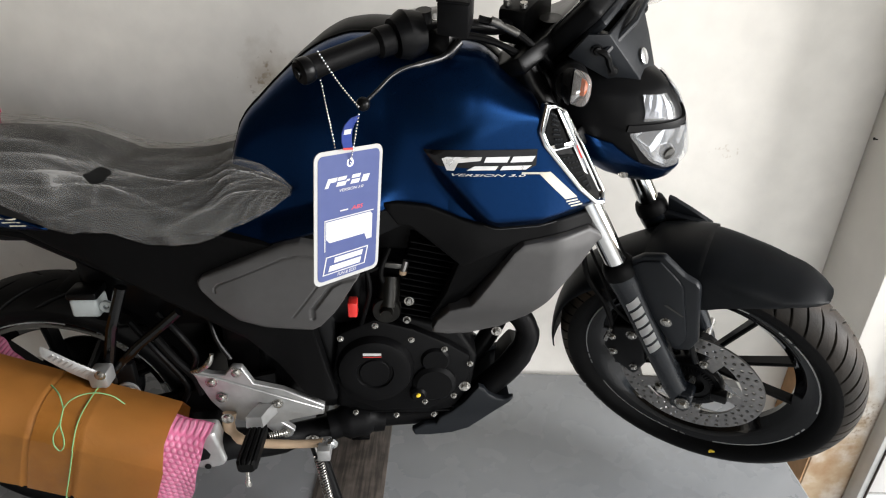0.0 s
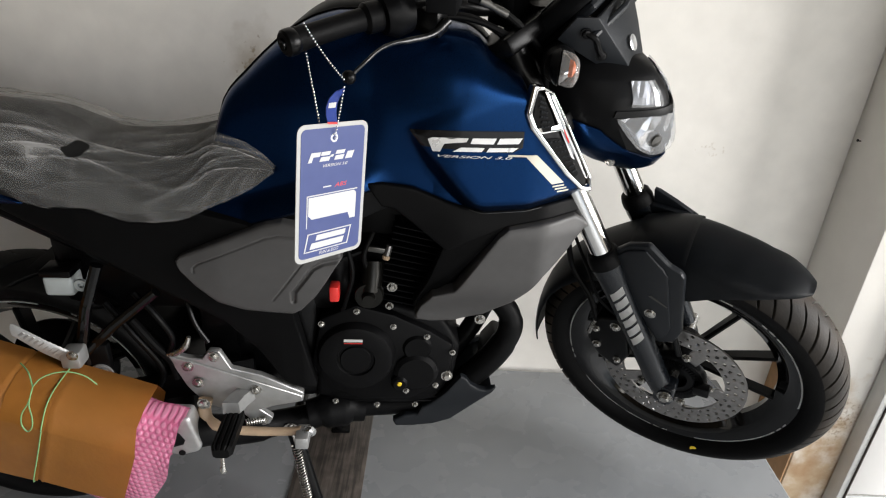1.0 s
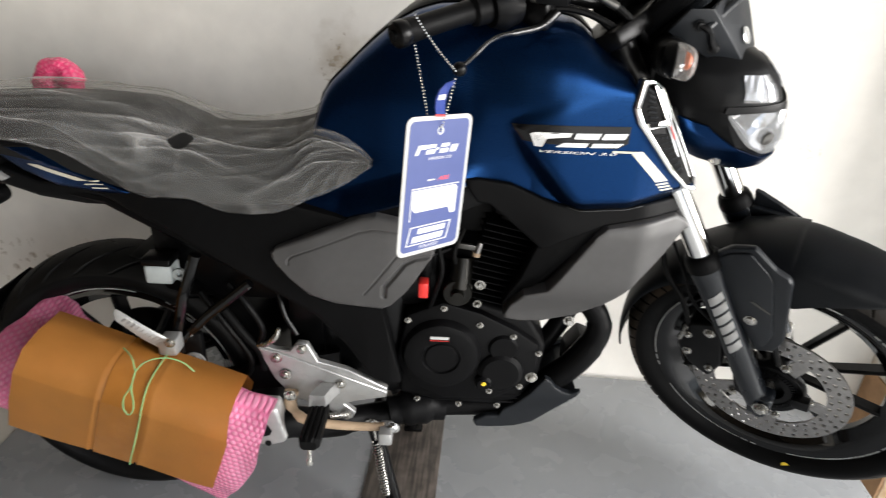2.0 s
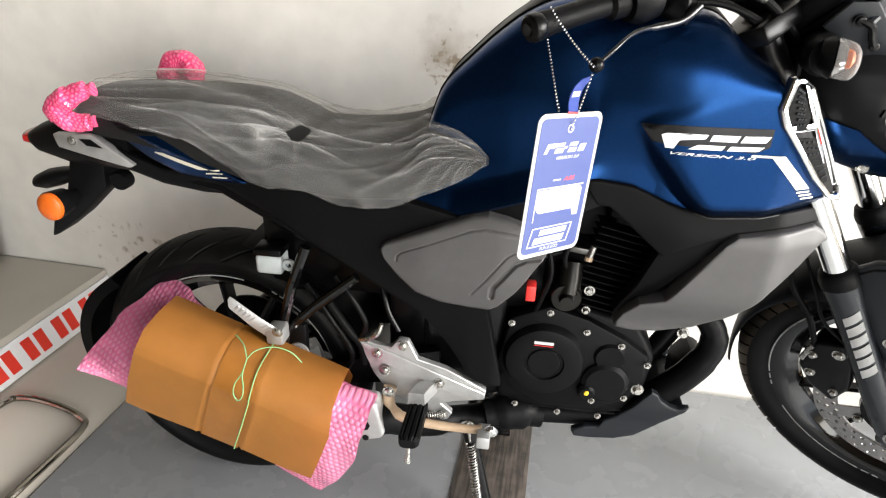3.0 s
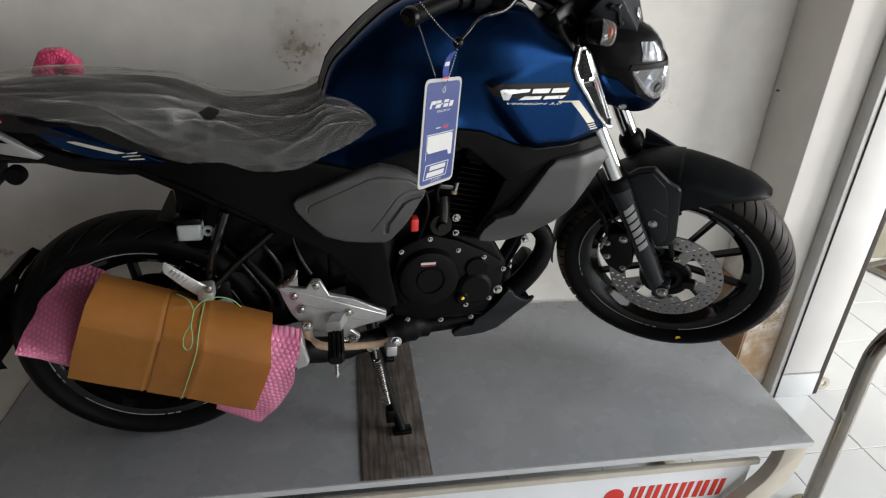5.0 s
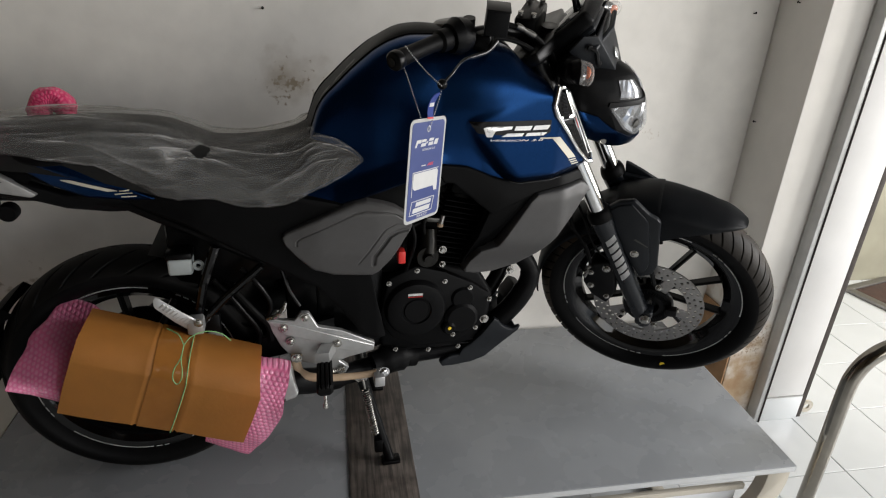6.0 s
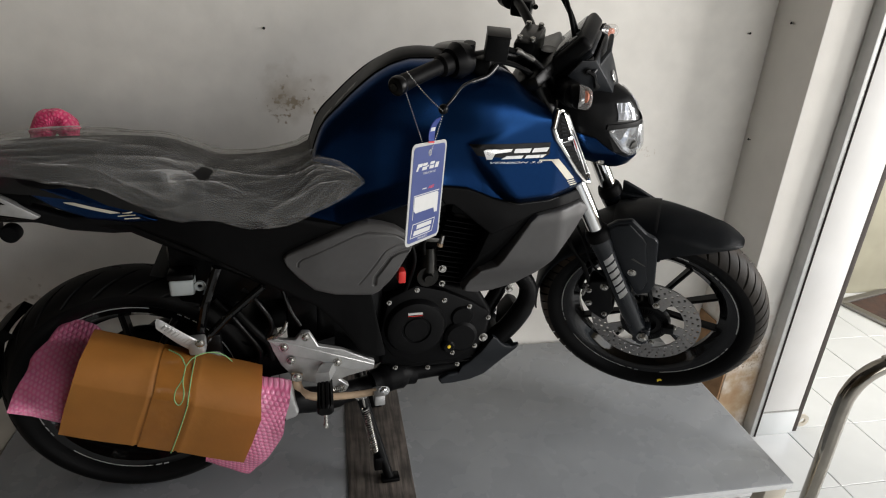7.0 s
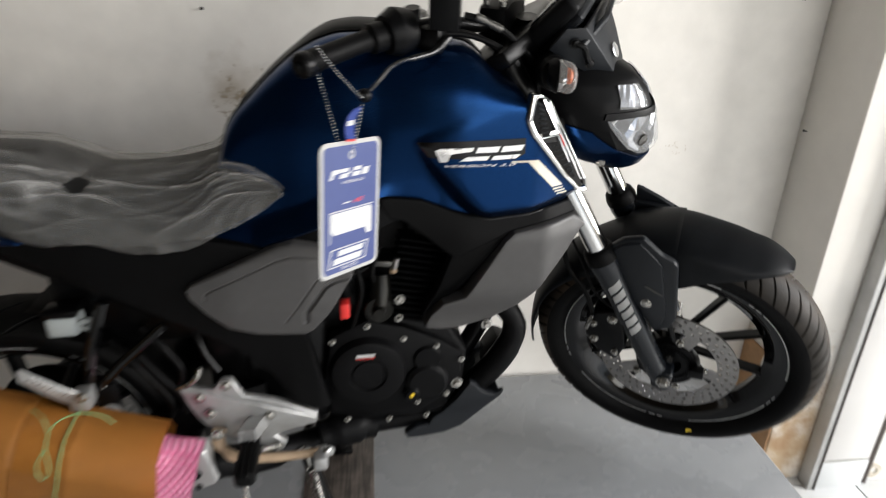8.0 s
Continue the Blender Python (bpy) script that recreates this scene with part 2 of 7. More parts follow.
grain_mix.data_type, grain_mix.blend_type = "RGBA", "MULTIPLY"
grain_mix.inputs["Factor"].default_value = 0.85
grain.links.new(grain.nodes.new("ShaderNodeTexCoord").outputs["Object"], grain_map.inputs["Vector"])
grain.links.new(grain_map.outputs[0], grain_noise.inputs["Vector"])
grain_ramp = grain.nodes.new("ShaderNodeMapRange")
grain_ramp.inputs["From Min"].default_value, grain_ramp.inputs["From Max"].default_value = 0.36, 0.62
grain_ramp.inputs["To Min"].default_value, grain_ramp.inputs["To Max"].default_value = 0.35, 1.25
grain.links.new(grain_noise.outputs["Fac"], grain_ramp.inputs["Value"])
grain.links.new(grain.nodes["Principled BSDF"].inputs["Base Color"].links[0].from_socket, grain_mix.inputs["A"])
grain.links.new(grain_ramp.outputs[0], grain_mix.inputs["B"])
grain.links.new(grain_mix.outputs["Result"], grain.nodes["Principled BSDF"].inputs["Base Color"])
BEIGE_STEEL = mat("beige_painted_steel", (0.50, 0.46, 0.385), 0.45, vary=0.06, scale=20, second=(0.36, 0.32, 0.25), blotch=0.5)
PANEL_WHITE = mat("white_sign_panel", (0.72, 0.735, 0.75), 0.35, vary=0.03, scale=12)
RED_VINYL = mat("red_vinyl", (0.62, 0.035, 0.02), 0.4, vary=0.05, scale=40)
STEEL_TUBE = mat("stainless_tube", (0.25, 0.235, 0.205), 0.16, metal=1.0, vary=0.12, scale=22, second=(0.30, 0.27, 0.22), blotch=0.8)
ALU_STRIP = mat("dull_aluminium", (0.50, 0.50, 0.49), 0.42, metal=0.45, vary=0.08, scale=20)
DARK_GAP = mat("dark_sealant", (0.045, 0.035, 0.03), 0.7, vary=0.3, scale=40)
WOOD = mat("raw_timber", (0.42, 0.25, 0.13), 0.7, vary=0.2, scale=30, bump=0.2, bump_scale=60, second=(0.32, 0.18, 0.09), blotch=0.8)
MAT_DARK = mat("brown_doormat", (0.055, 0.040, 0.033), 0.9, vary=0.4, scale=40, bump=0.5, bump_scale=150, second=(0.10, 0.045, 0.028), blotch=0.9)
OLIVE = mat("olive_distemper", (0.33, 0.31, 0.23), 0.7, vary=0.1, scale=8, second=(0.24, 0.23, 0.18), blotch=0.6)
BLUE = blue_mat()
MATT_BLACK = mat("matt_black_plastic", (0.0034, 0.0035, 0.0039), 0.44, vary=0.1, scale=60, bump=0.06, bump_scale=900, rough_vary=0.05, spec=0.10)
COVER_BLACK = mat("dull_black_cover", (0.0030, 0.0030, 0.0032), 0.5, vary=0.1, scale=60, bump=0.06, bump_scale=900, spec=0.06)
FINE_BLACK = mat("satin_black_paint", (0.0022, 0.0022, 0.0024), 0.30, vary=0.1, scale=60, rough_vary=0.05, spec=0.14)
GREY_BLACK = mat("charcoal_plastic", (0.0092, 0.0107, 0.0130), 0.42, vary=0.08, scale=60, bump=0.05, bump_scale=900, rough_vary=0.05, spec=0.20)
GREY = mat("dark_grey_plastic", (0.056, 0.0545, 0.054), 0.44, vary=0.06, scale=60, bump=0.05, bump_scale=900, rough_vary=0.05, spec=0.3)
RUBBER = mat("tyre_rubber", (0.0026, 0.0026, 0.0028), 0.5, vary=0.2, scale=40, bump=0.15, bump_scale=300, second=(0.0075, 0.0073, 0.007), blotch=0.6, spec=0.07)
REAR_TREAD = mat("rear_tread_rubber", (0.0055, 0.0054, 0.0052), 0.55, vary=0.25, scale=30, bump=0.2, bump_scale=260, second=(0.012, 0.011, 0.010), blotch=0.8, spec=0.08)
DUSTY_RUBBER = mat("new_tread_rubber", (0.013, 0.0108, 0.0086), 0.55, vary=0.3, scale=36, bump=0.2, bump_scale=260, second=(0.080, 0.055, 0.036), blotch=0.95, spec=0.15)
GLOSS_BLACK = mat("gloss_black_paint", (0.0016, 0.0016, 0.0018), 0.07, vary=0.1, scale=40, rough_vary=0.02, spec=0.42)
ENGINE = mat("black_engine_casting", (0.0030, 0.0030, 0.0033), 0.45, vary=0.15, scale=60, bump=0.15, bump_scale=700, spec=0.08)
CHROME = mat("chrome", (0.62, 0.62, 0.615), 0.07, metal=1.0, vary=0.03, scale=30, rough_vary=0.02)
BRIGHT = mat("bright_trim", (0.74, 0.75, 0.77), 0.16, metal=0.85, vary=0.04, scale=30, rough_vary=0.04)
ALLOY = mat("cast_aluminium", (0.42, 0.42, 0.415), 0.42, metal=0.75, vary=0.08, scale=60, bump=0.08, bump_scale=500)
BRUSHED = mat("ground_steel", (0.30, 0.29, 0.28), 0.36, metal=1.0, vary=0.12, scale=120, rough_vary=0.1)
BOLT_STEEL = mat("zinc_bolt", (0.38, 0.37, 0.345), 0.26, metal=0.9, vary=0.06, scale=80)
FORK_GREY = mat("dark_grey_fork_paint", (0.0062, 0.0078, 0.0102), 0.26, metal=0.2, vary=0.06, scale=60, rough_vary=0.04)
DECAL_WHITE = mat("white_decal", (0.50, 0.50, 0.49), 0.4, vary=0.03, scale=50)
DECAL_SILVER = mat("silver_decal", (0.74, 0.74, 0.73), 0.3, metal=0.5, vary=0.05, scale=50)
DECAL_CREAM = mat("cream_decal", (0.56, 0.53, 0.44), 0.45, vary=0.04, scale=50)
DECAL_BLACK = mat("black_decal", (0.004, 0.004, 0.0045), 0.22, vary=0.1, scale=50)
CARD = card_mat()
TAPE = mat("brown_packing_tape", (0.43, 0.178, 0.036), 0.17, vary=0.06, scale=30, bump=0.45, bump_scale=38, second=(0.37, 0.142, 0.024), blotch=0.6, spec=0.5)
BUBBLE = bubble_mat("pink_bubble_wrap", (0.90, 0.26, 0.47), (0.92, 0.40, 0.58), 0.36)
HOT_PINK = bubble_mat("hot_pink_bubble_wrap", (0.76, 0.055, 0.17), (0.80, 0.10, 0.24), 0.13, 0.15)
FILM = film_mat()
SEAT_BLACK = mat("black_seat_vinyl", (0.012, 0.012, 0.012), 0.5, vary=0.1, scale=60, bump=0.1, bump_scale=500, spec=0.12)
STARTER = mat("oily_grey_metal", (0.012, 0.0115, 0.010), 0.34, metal=0.7, vary=0.2, scale=60, bump=0.05, bump_scale=500)
LEVER = mat("dark_anodised_lever", (0.045, 0.045, 0.045), 0.30, metal=0.9, vary=0.1, scale=60)
DULL_METAL = mat("dull_grey_metal", (0.085, 0.083, 0.078), 0.34, metal=0.8, vary=0.12, scale=60, bump=0.05, bump_scale=500)
STRING = mat("pale_green_string", (0.17, 0.34, 0.135), 0.6, vary=0.15, scale=200)
TAG_BLUE = mat("printed_blue_card", (0.045, 0.062, 0.175), 0.38, vary=0.04, scale=60)
TAG_WHITE = mat("white_card", (0.37, 0.37, 0.36), 0.4, vary=0.03, scale=60)
TAG_RED = mat("red_print", (0.60, 0.06, 0.06), 0.4, vary=0.04, scale=60)
KEY_BLUE = mat("blue_key_fob", (0.010, 0.030, 0.19), 0.3, vary=0.05, scale=60)
LENS = clear("clear_lamp_lens", (0.80, 0.81, 0.82), 0.02, 0.90)
INDICATOR_LENS = clear("clear_indicator_plastic", (0.85, 0.84, 0.82), 0.05, 0.80)
REFLECTOR = mat("lamp_reflector", (0.42, 0.42, 0.43), 0.10, metal=1.0, vary=0.05, scale=60, rough_vary=0.05)
REFLECTOR_DIM = mat("dim_reflector", (0.15, 0.155, 0.17), 0.34, metal=1.0, vary=0.1, scale=60)
AMBER = mat("amber_lens", (0.55, 0.105, 0.010), 0.30, vary=0.08, scale=60, bump=0.2, bump_scale=500)
RED_LENS = mat("red_lens", (0.45, 0.01, 0.01), 0.16, vary=0.08, scale=60, coat=0.4)
SMOKE = clear("smoked_screen", (0.06, 0.065, 0.07), 0.05, 0.25)
RED_PLASTIC = mat("red_plastic", (0.62, 0.03, 0.025), 0.4, vary=0.05, scale=60)
MILKY = mat("milky_plastic", (0.36, 0.39, 0.39), 0.35, vary=0.05, scale=60)
TAN = mat("tan_wrapped_lever", (0.40, 0.29, 0.19), 0.55, vary=0.1, scale=50)
YELLOW = mat("yellow_paint_dot", (0.75, 0.52, 0.03), 0.5, vary=0.05, scale=60)


# ---- mesh helpers ----
def part(name, bm, material, parent, label="", sharp=35, smooth=True):
    """Links a bmesh as one mesh object under a thing or a part."""
    bmesh.ops.recalc_face_normals(bm, faces=bm.faces)
    me = bpy.data.meshes.new(name)
    bm.to_mesh(me)
    bm.free()
    me.materials.append(material)
    if smooth:
        me.polygons.foreach_set("use_smooth", [True] * len(me.polygons))
        me.set_sharp_from_angle(angle=radians(sharp))
    ob = new(name, me)
    ob.parent = parent
    return tagged(ob, label) if label else ob


def thing(name, m, label, category, group="", kind=""):
    ob = new(name)
    ob.empty_display_size = 0.1
    ob.matrix_world = m
    return tagged(ob, label, category, group, kind)


def whole(name, bm, material, label, category, group="", kind="", sharp=35, smooth=True):
    """A thing of a single mesh."""
    return tagged(part(name, bm, material, None, "", sharp, smooth), label, category, group, kind)


def join(bm, other):
    me = bpy.data.meshes.new("tmp")
    other.to_mesh(me)
    other.free()
    bm.from_mesh(me)
    bpy.data.meshes.remove(me)
    return bm


def laid_out(bm, spots):
    """Gives each vertex its place on the flat sheet, in metres."""
    layer = bm.loops.layers.uv.new("sheet")
    for f in bm.faces:
        for loop in f.loops:
            loop[layer].uv = spots[loop.vert]
    return bm


def turned(bm, m):
    bmesh.ops.transform(bm, matrix=m, verts=bm.verts)
    return bm


def box(x0, x1, y0, y1, z0, z1, bevel=0.002, seg=2):
    bm = bmesh.new()
    bmesh.ops.create_cube(bm, size=1.0)
    m = Matrix.Translation(((x0 + x1) / 2, (y0 + y1) / 2, (z0 + z1) / 2)) @ Matrix.Diagonal((abs(x1 - x0), abs(y1 - y0), abs(z1 - z0), 1))
    bmesh.ops.transform(bm, matrix=m, verts=bm.verts)
    if bevel:
        bmesh.ops.bevel(bm, geom=list(bm.edges), offset=bevel, segments=seg, affect="EDGES", profile=0.5)
    return bm


def spline(points, n=8, closed=False):
    """Catmull-Rom points through the given ones."""
    p = [Vector(q) for q in points]
    out = []
    count = len(p) if closed else len(p) - 1
    for i in range(count):
        a = p[(i - 1) % len(p)] if closed or i > 0 else p[0] * 2 - p[1]
        b, c = p[i], p[(i + 1) % len(p)]
        d = p[(i + 2) % len(p)] if closed or i + 2 < len(p) else c * 2 - b
        for k in range(n):
            t = k / n
            out.append(0.5 * (2 * b + (c - a) * t + (2 * a - 5 * b + 4 * c - d) * t * t + (3 * b - a - 3 * c + d) * t ** 3))
    if not closed:
        out.append(p[-1])
    return out


def tube(points, r, seg=10, closed=False):
    """A tube along points; r is one radius or one for each point."""
    p = [Vector(q) for q in points]
    n = len(p)
    rad = [r] * n if isinstance(r, (int, float)) else [r[int(i * (len(r) - 1) / max(1, n - 1) + 0.5)] for i in range(n)]
    bm = bmesh.new()
    rings = []
    side = None
    for i in range(n):
        a = p[(i - 1) % n] if closed or i else p[0]
        b = p[(i + 1) % n] if closed or i < n - 1 else p[-1]
        d = (b - a).normalized()
        if side is None:
            side = d.orthogonal().normalized()
        side = (side - d * side.dot(d)).normalized()
        up = d.cross(side)
        rings.append([bm.verts.new(p[i] + rad[i] * (math.cos(2 * math.pi * k / seg) * side + math.sin(2 * math.pi * k / seg) * up)) for k in range(seg)])
    for i in range(n if closed else n - 1):
        u, v = rings[i], rings[(i + 1) % n]
        for k in range(seg):
            bm.faces.new((u[k], u[(k + 1) % seg], v[(k + 1) % seg], v[k]))
    if not closed:
        bm.faces.new(rings[0])
        bm.faces.new(rings[-1])
    return bm


def lathe(profile, seg=48, closed=True):
    """Turns a profile of (radius, y) about the y axis; a closed profile makes a ring, an open one is capped."""
    bm = bmesh.new()
    rings = []
    for r, y in profile:
        rings.append([bm.verts.new((r * math.cos(2 * math.pi * k / seg), y, r * math.sin(2 * math.pi * k / seg))) for k in range(seg)])
    for i in range(len(rings) if closed else len(rings) - 1):
        u, v = rings[i], rings[(i + 1) % len(rings)]
        for k in range(seg):
            bm.faces.new((u[k], u[(k + 1) % seg], v[(k + 1) % seg], v[k]))
    if not closed:
        bm.faces.new(rings[0])
        bm.faces.new(rings[-1])
    return bm


def prism(outline, y0, y1, bevel=0.002, seg=2):
    """A plate with an outline in x and z, from y0 to y1."""
    bm = bmesh.new()
    a = [bm.verts.new((x, y0, z)) for x, z in outline]
    b = [bm.verts.new((x, y1, z)) for x, z in outline]
    n = len(a)
    bm.faces.new(a)
    bm.faces.new(b[::-1])
    for i in range(n):
        bm.faces.new((a[i], b[i], b[(i + 1) % n], a[(i + 1) % n]))
    bmesh.ops.recalc_face_normals(bm, faces=bm.faces)
    if bevel:
        bmesh.ops.bevel(bm, geom=list(bm.edges), offset=bevel, segments=seg, affect="EDGES", profile=0.5)
    return bm


def smooth1(points):
    """A function of x through (x, value) points with no kinks and no overshoot."""
    xs, vs = np.array([p[0] for p in points], float), np.array([p[1] for p in points], float)
    h, d = np.diff(xs), np.diff(vs) / np.diff(xs)
    m = np.zeros(len(xs))
    m[0], m[-1] = d[0], d[-1]
    for i in range(1, len(xs) - 1):
        if d[i - 1] * d[i] > 0:
            w1, w2 = 2 * h[i] + h[i - 1], h[i] + 2 * h[i - 1]
            m[i] = (w1 + w2) / (w1 / d[i - 1] + w2 / d[i])

    def value(x):
        x = min(max(x, xs[0]), xs[-1])
        i = min(max(int(np.searchsorted(xs, x)) - 1, 0), len(h) - 1)
        t = (x - xs[i]) / h[i]
        return float(vs[i] * (1 + 2 * t) * (1 - t) ** 2 + h[i] * m[i] * t * (1 - t) ** 2 + vs[i + 1] * t * t * (3 - 2 * t) + h[i] * m[i + 1] * t * t * (t - 1))
    return value


def curve1(points):
    """A function of x that runs straight from one (x, value) point to the next."""
    xs, vs = np.array([p[0] for p in points], float), np.array([p[1] for p in points], float)
    return lambda x: float(np.interp(x, xs, vs))


def step(a, b, x):
    t = min(1.0, max(0.0, (x - a) / (b - a)))
    return t * t * (3 - 2 * t)


def near_line(x, z, line):
    """The distance of a point from a broken line in x and z."""
    best = 1.0
    for (ax, az), (bx, bz) in zip(line, line[1:]):
        dx, dz = bx - ax, bz - az
        t = min(1.0, max(0.0, ((x - ax) * dx + (z - az) * dz) / (dx * dx + dz * dz)))
        best = min(best, math.hypot(x - ax - t * dx, z - az - t * dz))
    return best


def skin(low, high, depth, thick=0.012, nx=40, nz=14, edge=0.004, mirror=False):
    """A moulded panel between two lines in x and z, whose outer face lies at depth(x, z); the edges are rounded over."""
    lo, hi = curve1(low), curve1(high)
    x0, x1 = max(low[0][0], high[0][0]), min(low[-1][0], high[-1][0])
    xs = sorted({round(x0 + (x1 - x0) * i / nx, 5) for i in range(nx + 1)} | {round(p[0], 5) for p in low + high if x0 <= p[0] <= x1})
    kept = []
    for x in xs:
        if not kept or x - kept[-1] > 0.0006:
            kept.append(x)
    xs = kept
    ts = [0.0, 0.012, 0.035] + [0.07 + 0.86 * i / nz for i in range(nz + 1)] + [0.965, 0.988, 1.0]
    sign = -1 if mirror else 1
    bm = bmesh.new()
    outer, inner = [], []
    for x in xs:
        a, b = lo(x), hi(x)
        b = max(b, a + 0.0008)
        col, back = [], []
        for t in ts:
            z = a + (b - a) * t
            d = min(z - a, b - z, x - x0, x1 - x)
            rise = edge * (1 - math.sqrt(max(0.0, 1 - (1 - min(1.0, d / edge)) ** 2))) if edge else 0
            y = depth(x, z)
            col.append(bm.verts.new((x, sign * (y + rise), z)))
            back.append(bm.verts.new((x, sign * (y + thick + edge), z)))
        outer.append(col)
        inner.append(back)
    n, k = len(xs), len(ts)
    for i in range(n - 1):
        for j in range(k - 1):
            bm.faces.new((outer[i][j], outer[i + 1][j], outer[i + 1][j + 1], outer[i][j + 1]))
            bm.faces.new((inner[i][j + 1], inner[i + 1][j + 1], inner[i + 1][j], inner[i][j]))
        for j in (0, k - 1):
            bm.faces.new((outer[i][j], inner[i][j], inner[i + 1][j], outer[i + 1][j]))
    for i in (0, n - 1):
        for j in range(k - 1):
            bm.faces.new((outer[i][j], outer[i][j + 1], inner[i][j + 1], inner[i][j]))
    return bm


def slab(points, vec, bevel=0.0015, seg=2):
    """A plate on a bent outline, as thick as vec is long."""
    bm = bmesh.new()
    f = bm.faces.new([bm.verts.new(p) for p in points])
    geom = bmesh.ops.extrude_face_region(bm, geom=[f])
    bmesh.ops.translate(bm, verts=[v for v in geom["geom"] if isinstance(v, bmesh.types.BMVert)], vec=vec)
    bmesh.ops.recalc_face_normals(bm, faces=bm.faces)
    if bevel:
        bmesh.ops.bevel(bm, geom=list(bm.edges), offset=bevel, segments=seg, affect="EDGES", profile=0.5)
    return bm


def loft(rings):
    """A closed solid through rings of equally many points."""
    bm = bmesh.new()
    vs = [[bm.verts.new(p) for p in ring] for ring in rings]
    for a, b in zip(vs, vs[1:]):
        for k in range(len(a)):
            bm.faces.new((a[k], a[(k + 1) % len(a)], b[(k + 1) % len(b)], b[k]))
    bm.faces.new(vs[0])
    bm.faces.new(vs[-1])
    return bm


def oval(x, w, z0, z1, n=28, power=2.6, y=0.0):
    """A rounded section in the plane of one x."""
    out = []
    for k in range(n):
        a = 2 * math.pi * k / n
        c, s_ = math.cos(a), math.sin(a)
        out.append((x, y + w * math.copysign(abs(c) ** (2 / power), c), (z0 + z1) / 2 + (z1 - z0) / 2 * math.copysign(abs(s_) ** (2 / power), s_)))
    return out


def bolt(x, y, z, r=0.006, h=0.006, hexagon=True, axis=-1):
    """A hexagon bolt head with its washer, facing the rider's right."""
    bm = lathe([(r * 0.95, 0.0), (r * 0.95, axis * h * 0.8), (r * 0.7, axis * h)], 6 if hexagon else 14, closed=False)
    join(bm, lathe([(r * 1.35, 0.0), (r * 1.35, axis * h * 0.25)], 14, closed=False))
    return turned(bm, Matrix.Translation((x, y, z)))


def slant_mark(x, z, w, h, y, thick, lean=0.25):
    """One plain slanting bar of a printed mark."""
    return prism([(x + px * w + lean * pz * h, z + pz * h) for px, pz in ((0, 0), (1, 0), (1, 1), (0, 1))], y, y - thick, bevel=0)


def words(body, size, shear=0.3):
    """Lettering in the built-in font, flat in x and y."""
    cu = bpy.data.curves.new("text", "FONT")
    cu.body, cu.size, cu.extrude, cu.shear = body, size, 0.0001, shear
    o = bpy.data.objects.new("tmp", cu)
    scene.collection.objects.link(o)
    me = bpy.data.meshes.new_from_object(o.evaluated_get(bpy.context.evaluated_depsgraph_get()))
    bpy.data.objects.remove(o)
    bm = bmesh.new()
    bm.from_mesh(me)
    bpy.data.meshes.remove(me)
    return bm


# ---- the place ----
WALL_Y, FLOOR, EAST = 1.492, -0.3, 3.8


def wall(name, x0, x1, y0, y1, z0, z1, material, label, bevel=0.004):
    return whole(name, box(x0, x1, y0, y1, z0, z1, bevel), material, label, "wall", kind="structure")


